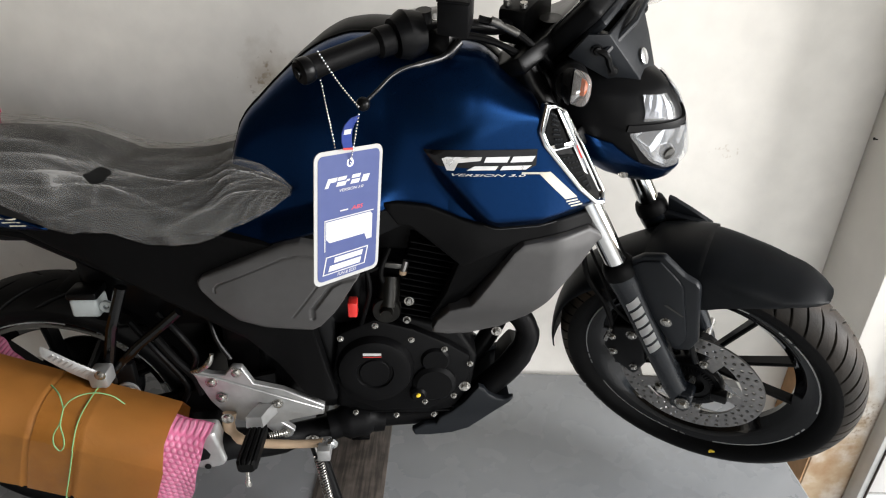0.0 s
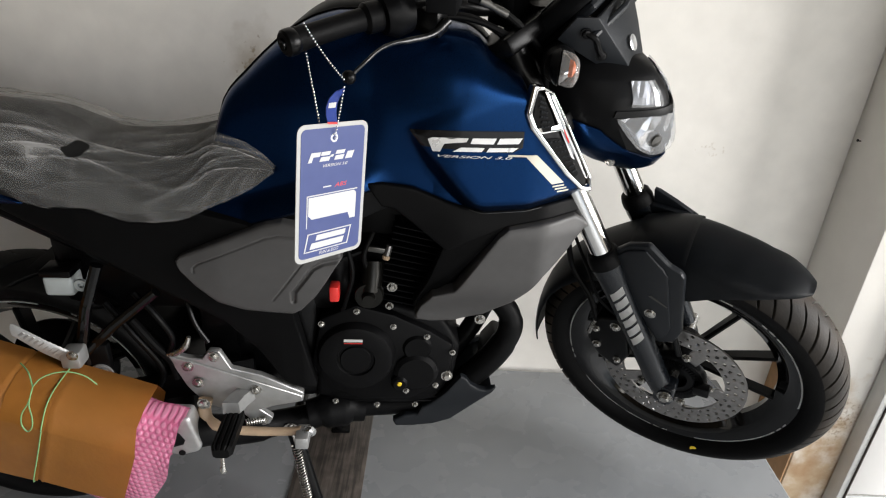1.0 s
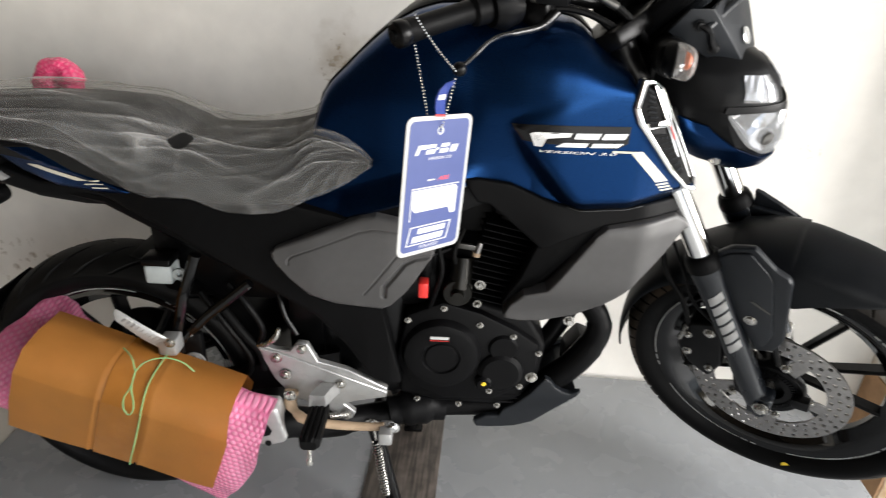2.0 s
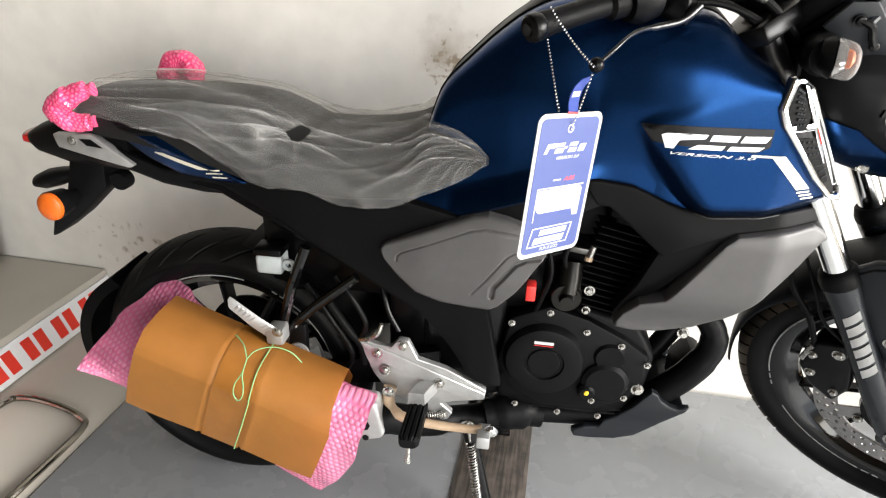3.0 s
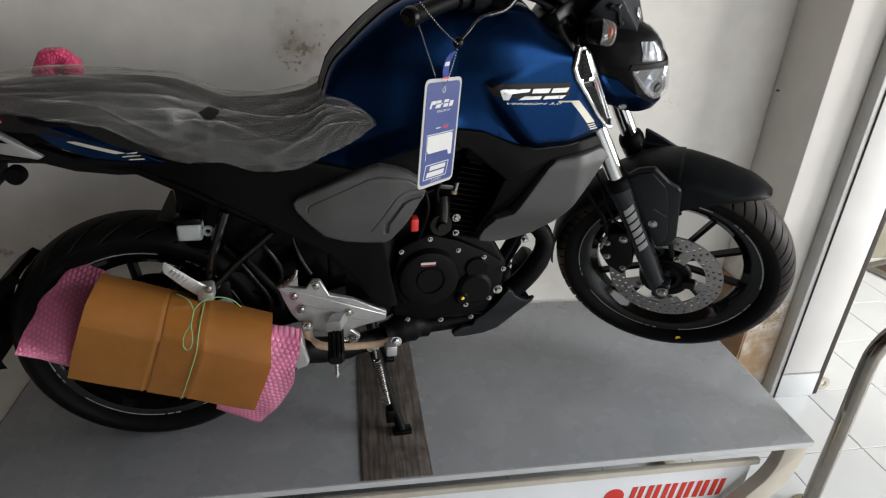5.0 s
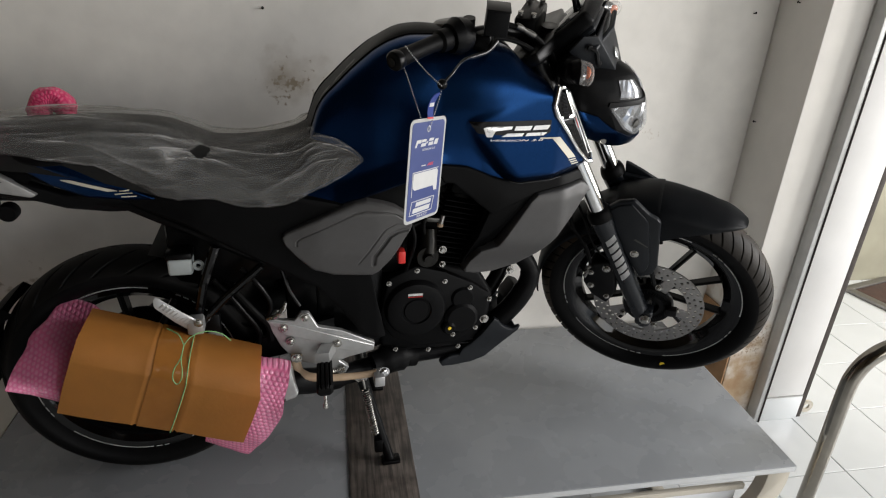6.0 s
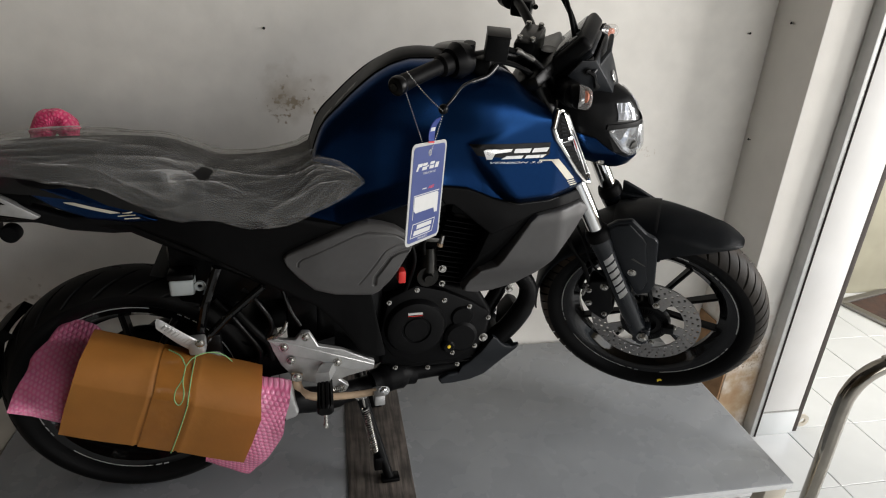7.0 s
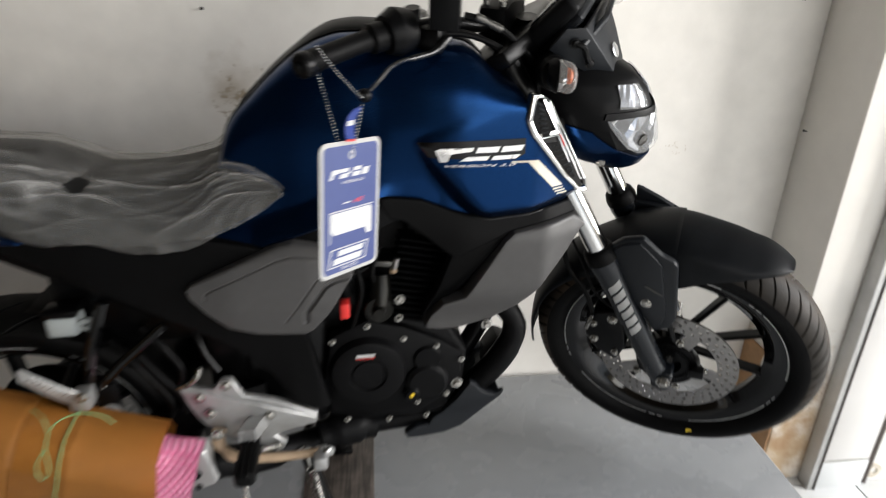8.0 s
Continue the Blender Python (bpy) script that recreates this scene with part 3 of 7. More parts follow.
def build_room():
    wall("wall_north", -4.2, 1.045, WALL_Y, WALL_Y + 0.2, FLOOR, 3.0, WALL, "off-white painted wall with grime and damp speckles")
    wall("pillar", 1.045, 1.345, 1.28, 1.70, FLOOR, 3.0, PILLAR_STAINED, "white painted pillar with a damp-stained foot")
    whole("skirting_panel", box(1.0385, 1.0435, 1.283, 1.490, FLOOR, 0.10, 0.001), WOOD, "brown timber skirting on the pillar's side", "skirting", kind="structure")
    # west, south and east walls are unseen, added to shape reflected light
    wall("wall_west", -4.4, -4.2, -3.2, 1.7, FLOOR, 3.0, UNSEEN_WALL, "unseen side wall, dull brown to darken reflections and warm the bounce")
    wall("wall_south", -4.2, 0.55, -3.4, -3.2, FLOOR, 3.0, UNSEEN_WALL, "unseen dull brown wall added beside the shopfront opening")
    wall("wall_south_lintel", 0.55, EAST, -3.4, -3.2, 2.7, 3.0, WALL, "lintel over the shopfront opening")
    wall("wall_east_pier", EAST, EAST + 0.2, -3.4, -1.1, FLOOR, 3.0, WALL, "off-white pier beside the side opening")
    wall("wall_east_end", EAST, EAST + 0.2, 1.7, 2.425, FLOOR, 3.0, WALL, "off-white wall past the side opening")
    wall("wall_east_lintel", EAST, EAST + 0.2, -1.1, 1.7, 2.5, 3.0, WALL, "lintel over the side opening")
    wall("wall_far", 1.10, EAST, 2.225, 2.425, FLOOR, 3.0, OLIVE, "olive distempered wall behind the doorway")
    wall("wall_return", 1.10, 1.345, 1.70, 2.225, FLOOR, 3.0, WALL, "return wall behind the pillar")
    # unseen; its dark grey keeps the tank's crown dark
    whole("ceiling", box(-4.4, EAST + 0.2, -3.4, 2.95, 3.0, 3.15, 0), CEIL, "unseen plain ceiling, dark grey to keep reflections dark", "ceiling", kind="structure")
    # floor: a grouted bed with tiles laid on it
    floor = whole("floor", box(-6.0, 7.0, -6.5, 4.0, FLOOR - 0.2, FLOOR - 0.004, 0), GROUT, "glazed white tile floor with grey joints", "floor", kind="structure")
    size, deep, joint = 0.298, 0.280, 0.003
    me = None
    rest = bmesh.new()
    for i in range(-19, 12):
        for j in range(-15, 6):
            x, y = 1.337 + i * size, 0.971 + j * deep
            near = 0.8 < x < 2.9 and 0.2 < y < 2.75
            if x + size > EAST + 0.1 or y + deep > 2.40 or (x < 1.05 and y > 1.40) or y < -3.25 or x < -4.25:
                continue
            if near:
                if me is None:
                    bm = box(0, size - joint, 0, deep - joint, -0.006, 0.0, 0.0012, 1)
                    me = bpy.data.meshes.new("tile")
                    bm.to_mesh(me)
                    bm.free()
                    me.materials.append(TILE)
                ob = new("tile", me)
                ob.parent = floor
                ob.location = (x, y, FLOOR + random.uniform(-0.0006, 0.0006))
            else:
                join(rest, box(x, x + size - joint, y, y + deep - joint, FLOOR - 0.006, FLOOR, 0))
    tagged(part("far_tiles", rest, TILE, floor, "glazed white floor tiles"), kind="stuff")


def build_jamb():
    """The shutter jamb that stands in front of the pillar, with its metal channel."""
    ob = thing("door_jamb", pose(0.013, 0.017, 0), "white door jamb with an aluminium channel and tiled foot", "jamb", kind="structure")
    part("jamb_face", box(1.182, 1.338, 1.217, 1.262, FLOOR + 0.104, 2.9, 0.003), PILLAR_WHITE, ob)
    part("channel", box(1.160, 1.178, 1.212, 1.258, FLOOR, 2.9, 0.002), ALU_STRIP, ob, "dull aluminium shutter channel")
    part("channel_lip", box(1.1784, 1.1816, 1.208, 1.222, FLOOR, 2.9, 0.0005), DARK_GAP, ob)
    part("foot_tile", box(1.186, 1.336, 1.213, 1.262, FLOOR, FLOOR + 0.099, 0.002), TILE, ob, "white tiled foot")
    part("foot_joint", box(1.184, 1.337, 1.2155, 1.262, FLOOR + 0.0992, FLOOR + 0.1038, 0), GROUT, ob)
    part("sealant", box(1.339, 1.360, 1.219, 1.262, FLOOR, 2.9, 0.002), DARK_GAP, ob, "dark worn sealant strip")
    lug = lathe([(0.012, -0.004), (0.026, -0.004), (0.026, 0.004), (0.012, 0.004)], 24)
    part("ring_lug", turned(lug, pose(1.392, 1.240, FLOOR + 0.030)), BEIGE_STEEL, ob, "small steel ring lug")
    part("lug_stem", box(1.358, 1.374, 1.236, 1.244, FLOOR + 0.020, FLOOR + 0.040, 0.001), BEIGE_STEEL, ob)


def build_platform():
    ob = thing("display_platform", pose(0, 0, 0), "grey laminate display platform on a beige steel frame", "platform")
    x0, x1, y0, y1 = -1.175, 0.876, 0.742, 1.470
    part("top", box(x0, x1, y0, y1, -0.018, 0.0, 0.0015), LAMINATE, ob)
    part("front_edging", box(x0, x1, y0 - 0.0025, y0 - 0.0002, -0.0185, -0.0022, 0.0006), EDGE, ob, "pale front edging strip")
    part("side_edging", box(x1 + 0.0002, x1 + 0.0025, y0, y1, -0.0185, -0.001, 0.0006), EDGE, ob)
    part("wood_strip", box(-0.292, -0.128, y0 + 0.001, y1, 0.0002, 0.004, 0.001), STRIP, ob, "weathered wood-look strip across the platform")
    part("front_rail", box(x0 + 0.05, x1 - 0.09, y0 + 0.046, y0 + 0.061, -0.120, -0.101, 0.003), BEIGE_STEEL, ob)
    part("back_rail", box(x0 + 0.05, x1 - 0.05, y1 - 0.06, y1 - 0.035, -0.045, -0.0185, 0.003), BEIGE_STEEL, ob)
    for sx in (x0 + 0.03, x1 - 0.03):
        s = 1 if sx > 0 else -1
        outer = spline([(0.872, 0, -0.0187), (0.872, 0, -0.070), (0.858, 0, -0.131), (0.834, 0, -0.183), (0.79, 0, -0.245), (0.745, 0, FLOOR)], 4)
        inner = spline([(0.806, 0, -0.0187), (0.803, 0, -0.079), (0.786, 0, -0.132), (0.756, 0, -0.175), (0.71, 0, -0.235), (0.66, 0, FLOOR)], 4)
        leg = [(p.x if s > 0 else x0 + x1 - p.x, p.z) for p in list(outer) + list(inner)[::-1]]
        part("curved_leg", prism(leg, y0 + 0.006, y0 + 0.044, 0.003), BEIGE_STEEL, ob, "flat curved beige steel leg")
        part("rear_leg", box(sx - 0.02, sx + 0.02, y1 - 0.07, y1 - 0.03, FLOOR, -0.0185, 0.003), BEIGE_STEEL, ob)
        part("foot_rail", box(sx - s * 0.20 - 0.02, sx - s * 0.20 + 0.02, y0 + 0.01, y1 - 0.03, FLOOR, FLOOR + 0.03, 0.004), BEIGE_STEEL, ob)
    sign = part("sign_panel", box(x0 + 0.06, x1 - 0.10, y0 + 0.062, y0 + 0.068, FLOOR + 0.012, -0.121, 0.001), PANEL_WHITE, ob, "white sign panel with red marks")
    for k in range(6):
        for w in (0.0, 0.022):
            x = 0.430 + k * 0.0480 + w
            bm = prism([(x, -0.240), (x + 0.014, -0.240), (x + 0.021, -0.179), (x + 0.007, -0.179)], y0 + 0.0618, y0 + 0.0604, 0)
            part("red_mark", bm, RED_VINYL, sign, "plain red bar", smooth=False)
    emblem = turned(lathe([(0.0, 0.0), (0.028, 0.0), (0.028, -0.0015), (0.0, -0.0015)], 40), Matrix.Translation((0.386, y0 + 0.0618, -0.208)))
    part("emblem", emblem, RED_VINYL, sign, "round red emblem")
    return ob


def build_neighbour():
    """The pale board beside the platform and the lower stand with red marks on it."""
    whole("side_board", box(-3.2, -1.180, 0.30, 1.488, FLOOR + 0.001, -0.004, 0.003), BOARD, "beige laminate plinth beside the grey platform", "plinth")
    ob = thing("sign_stand", pose(0, 0, 0), "low beige stand with a row of red marks along its side", "stand")
    part("body", box(-2.6, -1.512, 0.42, 1.486, -0.0035, 0.132, 0.003), BOARD, ob)
    bm = box(-1.5118, -1.506, 0.425, 1.482, 0.002, 0.112, 0.001)
    face = part("sign_panel", bm, PANEL_WHITE, ob, "white side panel")
    for k in range(6):
        y = 1.435 - k * 0.108
        for w in (0.0, 0.044):
            quad = [(y - w, 0.022), (y - w - 0.030, 0.022), (y - w - 0.050, 0.096), (y - w - 0.020, 0.096)]
            q = prism(quad, -1.5058, -1.5040, 0)
            part("red_mark", turned(q, Matrix(((0, 1, 0, 0), (1, 0, 0, 0), (0, 0, 1, 0), (0, 0, 0, 1)))), RED_VINYL, face, "plain red bar", smooth=False)
    pts = spline([(-1.235, 0.995, 0.0), (-1.205, 0.955, 0.0), (-1.205, 0.80, 0.0), (-1.215, 0.66, 0.0), (-1.26, 0.63, 0.0), (-1.40, 0.63, 0.0),
                  (-1.455, 0.655, 0.0), (-1.47, 0.80, 0.0), (-1.465, 0.985, 0.0), (-1.43, 1.025, 0.0), (-1.33, 1.022, 0.0)], 6, closed=True)
    whole("steel_loop", turned(tube(pts, 0.0085, 10, closed=True), Matrix.Translation((0, 0, 0.0048))), STEEL_TUBE, "bent stainless steel tube loop lying on the plinth", "tube frame")
    frame_ = thing("poster_frame", pose(-2.28, 1.40, 0.132, -9, 0, 0), "framed poster leaning against the wall", "poster")
    part("sheet", box(-0.42, 0.42, 0.004, 0.010, 0.03, 0.87, 0), mat("grey_poster_print", (0.16, 0.17, 0.22), 0.3, vary=0.3, scale=8, second=(0.5, 0.5, 0.5), blotch=1.0), frame_)
    for a in ((-0.45, -0.42, 0, 0.9), (0.42, 0.45, 0, 0.9), (-0.42, 0.42, 0, 0.03), (-0.42, 0.42, 0.87, 0.9)):
        part("frame_bar", box(a[0], a[1], -0.004, 0.016, a[2], a[3], 0.002), BEIGE_STEEL, frame_)


def build_right_side():
    pts = spline([(0.990, 0.78, FLOOR), (0.988, 0.78, 0.0), (0.984, 0.78, 0.20), (0.991, 0.779, 0.262), (1.012, 0.774, 0.310), (1.052, 0.766, 0.345), (1.11, 0.755, 0.355), (1.6, 0.66, 0.355), (2.0, 0.58, 0.355)], 8)
    rail = thing("hand_rail", pose(0, 0, 0), "bent stainless steel guard rail on the tiled floor", "rail")
    part("tube", tube(pts, 0.0205, 20), STEEL_TUBE, rail)
    pts2 = [(2.0, 0.58, 0.355), (2.06, 0.568, 0.325), (2.08, 0.565, 0.25), (2.08, 0.565, FLOOR)]
    part("far_post", tube(spline(pts2, 6), 0.0205, 20), STEEL_TUBE, rail)
    for x, y in ((0.990, 0.78), (2.08, 0.565)):
        part("flange", turned(lathe([(0.0, 0.0), (0.04, 0.0), (0.04, 0.005), (0.0, 0.005)], 24), Matrix.Translation((x, y, FLOOR + 0.0005)) @ pose(0, 0, 0, 90)), STEEL_TUBE, rail)
    m = thing("door_mat", pose(2.325, 2.135, FLOOR, 0, 0, 14), "brown doormat in a dull metal frame", "doormat")
    part("mat_pad", box(0.04, 1.06, -0.56, -0.04, 0.0, 0.012, 0.002), MAT_DARK, m)
    for a in ((0, 1.1, -0.04, 0.0), (0, 1.1, -0.60, -0.56), (0, 0.04, -0.56, -0.04), (1.06, 1.1, -0.56, -0.04)):
        part("frame_bar", box(a[0], a[1], a[2], a[3], 0.0, 0.02, 0.003), BRUSHED, m)


def build_nails():
    """Bent nails left in the wall and in the pillar's side."""
    nail = thing("wall_nail", pose(0.9635, 1.4905, 1.071), "small dark rusty nail in the painted wall", "nail", "nails in the wall")
    part("shank", tube([(0, 0.004, 0), (0, -0.004, 0.0005), (0.0005, -0.008, 0.002)], 0.0016, 8), STARTER, nail)
    part("head", turned(lathe([(0.0, -0.001), (0.0034, -0.001), (0.0038, 0.0), (0.0034, 0.001), (0.0, 0.001)], 12), pose(0.0005, -0.0085, 0.002)), STARTER, nail)
    for m in (pose(-0.479, 1.4905, 1.035, 0, 0, 8), pose(1.0445, 1.407, 1.109, 0, 0, -90), pose(1.0445, 1.464, 0.747, 0, 0, -90)):
        copy_thing(nail, m)


build_room()
build_jamb()
build_nails()
build_platform()
build_neighbour()
build_right_side()


# ---- the motorcycle: x ahead from the rear axle, y to its left, z up ----
BIKE = pose(-0.763, 1.005, 0.0, 0, 0, 3.5)
FRONT = Vector((1.307, 0.0, 0.382))
RAKE, LOCK = 30.0, 37.8
AXIS = Vector((-math.sin(radians(RAKE)), 0, math.cos(radians(RAKE))))
AHEAD = Vector((math.cos(radians(RAKE)), 0, math.sin(radians(RAKE))))
HEAD = FRONT - 0.045 * AHEAD
STEER = Matrix.Translation(HEAD) @ Matrix.Rotation(radians(-LOCK), 4, AXIS) @ Matrix.Translation(-HEAD)
bike = thing("motorcycle", BIKE, "new matt blue and black naked motorcycle, seat still under polythene", "motorcycle")


def steered(bm):
    return turned(bm, STEER)


def fork_point(along, side=0.0, ahead=0.0):
    """A point of the steering assembly: metres up the fork from the axle's height, to the left, and ahead."""
    return FRONT + AXIS * along + AHEAD * ahead + Vector((0, side, 0))


def tyre(width, radius, rim, bead, pattern, depth=0.006, seg=1440, rows=44):
    """A tyre about the y axis with its tread cut in; pattern is (grooves, sweep, inner, outer, wide) and the mesh runs along the grooves."""
    count, sweep, inner, outer, wide = pattern
    bm = bmesh.new()
    half = width / 2
    prof = []
    for i in range(rows + 1):
        a = -1.0 + 2.0 * i / rows
        e = abs(a)
        if e < 0.62:
            th = e / 0.62 * radians(78)
            y, r = half * math.sin(th) / math.sin(radians(78)) * 0.985, radius - (radius - rim) * 0.50 * (1 - math.cos(th)) / (1 - math.cos(radians(78)))
        else:
            t = (e - 0.62) / 0.38
            y = half * (0.985 + 0.06 * t * (1 - t) * 2) - (half * 0.985 - bead) * t ** 2.2
            r = radius - (radius - rim) * (0.50 + 0.50 * t)
        y = math.copysign(y, a)
        prof.append((r, y, a))
    grid, cuts = [], []
    for k in range(seg):
        row, deep = [], []
        for r, y, a in prof:
            e = min(abs(a), 0.60)
            turn = 2 * math.pi * (k / seg - sweep * e ** 0.9 / count)
            phase = (k / seg * count + (0.5 if a < 0 else 0.0)) % 1.0
            span = wide * (0.6 + 0.4 * step(inner, inner + 0.2, e))
            off = abs((phase + 0.5 * span) % 1.0 - 0.5 * span) / (0.5 * span)
            cut = depth * (1 - step(0.65, 1.0, off)) * step(inner, inner + 0.05, e) * step(outer, outer - 0.06, e)
            row.append(bm.verts.new(((r - cut) * math.cos(turn), y * (1 - cut / half * 0.4), (r - cut) * math.sin(turn))))
            deep.append(cut)
        grid.append(row)
        cuts.append(deep)
    for k in range(seg):
        u, v = grid[k], grid[(k + 1) % seg]
        for i in range(rows):
            f = bm.faces.new((u[i], u[i + 1], v[i + 1], v[i]))
            if abs(prof[i][2] + prof[i + 1][2]) / 2 < 0.57 and max(cuts[k][i], cuts[k][i + 1]) < depth * 0.5:
                f.material_index = 1
        bm.faces.new((u[rows], u[0], v[0], v[rows]))
    return bm


FRONT_TREAD = (56, 2.2, 0.07, 0.58, 0.14)
REAR_TREAD_CUT = (24, -2.2, 0.05, 0.53, 0.15)


def wheel(name, centre, width, radius, pattern, place, spokes, hub_w, rim_w, size=1.0, turn=0.3, slim=1.0):
    """An alloy wheel: rim and hub in one, with the spokes, tyre and stripe as sub-parts."""
    at = place @ Matrix.Translation(centre) @ Matrix.Diagonal((size, 1, size, 1))
    w = rim_w / 2
    rim = lathe([(0.214, -w), (0.231, -w - 0.003), (0.232, -w + 0.004), (0.217, -w + 0.012), (0.205, -w * 0.55), (0.196, -w * 0.2), (0.196, w * 0.2),
                 (0.205, w * 0.55), (0.217, w - 0.012), (0.232, w - 0.004), (0.231, w + 0.003), (0.214, w), (0.200, w * 0.62), (0.184, w * 0.2), (0.184, -w * 0.2), (0.200, -w * 0.62)], 96)
    ob = part(name, turned(rim, at), GLOSS_BLACK, bike, "gloss black cast alloy rim")
    hub = lathe([(0.012, -hub_w), (0.034, -hub_w), (0.038, -hub_w * 0.5), (0.042, 0), (0.038, hub_w * 0.5), (0.034, hub_w), (0.012, hub_w)], 32)
    part("hub", turned(hub, at), FINE_BLACK, ob)
    for k in range(spokes):
        a = 2 * math.pi * (k + turn) / spokes
        bm = loft([[(0.036 + 0.152 * t, y * slim, z * slim) for y, z in ((-0.011 - 0.004 * t, -0.008 + 0.001 * t), (-0.015 - 0.004 * t, 0.0), (-0.011 - 0.004 * t, 0.008 - 0.001 * t), (0.011 + 0.004 * t, 0.008 - 0.001 * t), (0.015 + 0.004 * t, 0), (0.011 + 0.004 * t, -0.008 + 0.001 * t))] for t in (0, 0.3, 0.7, 1.0)])
        part("spoke", turned(bm, at @ Matrix.Rotation(a, 4, "Y")), FINE_BLACK, ob)
    t = part("tyre", turned(tyre(width, radius, 0.2285, w - 0.002, pattern), at), RUBBER, ob, "new black tyre with deep tread", sharp=50)
    t.data.materials.append(DUSTY_RUBBER if "front" in name else REAR_TREAD)
    for k in range(5):
        a0, a1 = 2 * math.pi * k / 5 + 0.1, 2 * math.pi * (k + 0.74) / 5
        for b0, b1 in ((a0, a1), (a1 + 0.03, a1 + 0.09), (a1 + 0.115, a1 + 0.165)):
            n = max(2, int((b1 - b0) / 0.05))
            for side in (-1, 1):
                stripe = bmesh.new()
                edge = [[stripe.verts.new((r * math.cos(b0 + (b1 - b0) * i / n), side * (w + 0.0032), r * math.sin(b0 + (b1 - b0) * i / n))) for r in (0.2272, 0.2300)] for i in range(n + 1)]
                for u, v in zip(edge, edge[1:]):
                    stripe.faces.new((u[0], u[1], v[1], v[0]))
                bmesh.ops.solidify(stripe, geom=stripe.faces[:], thickness=0.0008)
                part("rim_stripe", turned(stripe, at), DECAL_WHITE, ob, "thin white rim stripe", smooth=False)
    valve = tube([(0.195, -0.005, 0.0), (0.165, -0.012, 0.0)], 0.004, 8)
    part("valve", turned(valve, at @ Matrix.Rotation(2.2, 4, "Y")), RUBBER, ob)
    return ob, at


def drilled_ring(rows, sectors, thick):
    """A flat ring about the y axis with a round hole through every cell; rows are (inner, outer, hole radius, turn)."""
    bm = bmesh.new()
    for inner, outer, hole, off in rows:
        for k in range(sectors):
            a0 = 2 * math.pi * (k + off) / sectors
            a1 = 2 * math.pi * (k + 1 + off) / sectors
            am, rm = (a0 + a1) / 2, (inner + outer) / 2
            cells = [(inner, a0), (inner, am), (inner, a1), (rm, a1), (outer, a1), (outer, am), (outer, a0), (rm, a0)]
            rings = []
            for y in (-thick / 2, thick / 2):
                edge = [bm.verts.new((r * math.cos(a), y, r * math.sin(a))) for r, a in cells]
                cx, cz = rm * math.cos(am), rm * math.sin(am)
                rim = []
                for r, a in cells:
                    d = Vector((r * math.cos(a) - cx, 0, r * math.sin(a) - cz)).normalized() * hole
                    rim.append(bm.verts.new((cx + d.x, y, cz + d.z)))
                for i in range(8):
                    bm.faces.new((edge[i], edge[(i + 1) % 8], rim[(i + 1) % 8], rim[i]))
                rings.append((edge, rim))
            for i in range(8):
                bm.faces.new((rings[0][1][i], rings[0][1][(i + 1) % 8], rings[1][1][(i + 1) % 8], rings[1][1][i]))
            for i in (0, 1, 4, 5):
                bm.faces.new((rings[0][0][i], rings[0][0][(i + 1) % 8], rings[1][0][(i + 1) % 8], rings[1][0][i]))
    bmesh.ops.remove_doubles(bm, verts=bm.verts, dist=0.00005)
    return bm


def build_front_wheel():
    ob, at = wheel("front_wheel", FRONT + Vector((0.004, 0, 0.003)), 0.112, 0.300, FRONT_TREAD, STEER, 10, 0.05, 0.07, turn=0.1, slim=0.68)
    rows = [(0.1, 0.1135, 0.0042, 0.0), (0.1135, 0.127, 0.0042, 0.5), (0.127, 0.141, 0.0042, 0.2)]
    disc = part("brake_disc", turned(drilled_ring(rows, 36, 0.0042), at @ Matrix.Translation((0, -0.060, 0))), BRUSHED, ob, "drilled steel brake disc", sharp=30)
    for k in range(5):
        a = 2 * math.pi * k / 5
        pts = [(0.05, -0.30), (0.104, -0.16), (0.104, 0.10), (0.086, 0.16), (0.068, 0.05), (0.05, 0.06)]
        part("disc_arm", turned(prism([(r * math.cos(a + d), r * math.sin(a + d)) for r, d in pts], -0.0618, -0.0582, 0.0006, 1), at), BRUSHED, disc)
    part("disc_carrier", turned(lathe([(0.03, -0.066), (0.062, -0.066), (0.066, -0.056), (0.066, -0.05), (0.03, -0.05)], 40), at), FINE_BLACK, disc)
    ring = bmesh.new()
    for k in range(48):
        a = 2 * math.pi * k / 48
        join(ring, turned(box(0.042, 0.053, -0.0688, -0.0664, -0.0016, 0.0016, 0), Matrix.Rotation(a, 4, "Y")))
    part("sensor_ring", turned(ring, at), FINE_BLACK, disc)
    for k in range(5):
        a = 2 * math.pi * (k + 0.12) / 5
        part("disc_bolt", turned(bolt(0.074 * math.cos(a), -0.064, 0.074 * math.sin(a), 0.007, 0.007), at), BOLT_STEEL, disc)
    dot = turned(lathe([(0.0, 0.0), (0.0072, 0.0), (0.0072, -0.0012), (0.0, -0.0012)], 14), Matrix.Translation((0.099, -0.0525, -0.229)) @ pose(0, 0, 0, -10))
    part("paint_dot", turned(dot, at), YELLOW, ob)
    axle = lathe([(0.011, -0.118), (0.011, 0.118)], 20, closed=False)
    join(axle, bolt(0, -0.117, 0, 0.011, 0.01))
    part("axle", turned(axle, at), BOLT_STEEL, ob)
    # wheel-speed sensor and its wire
    part("speed_sensor", turned(box(0.045, 0.075, -0.085, -0.066, -0.012, 0.012, 0.003), at @ Matrix.Rotation(-0.2, 4, "Y")), FINE_BLACK, bike)


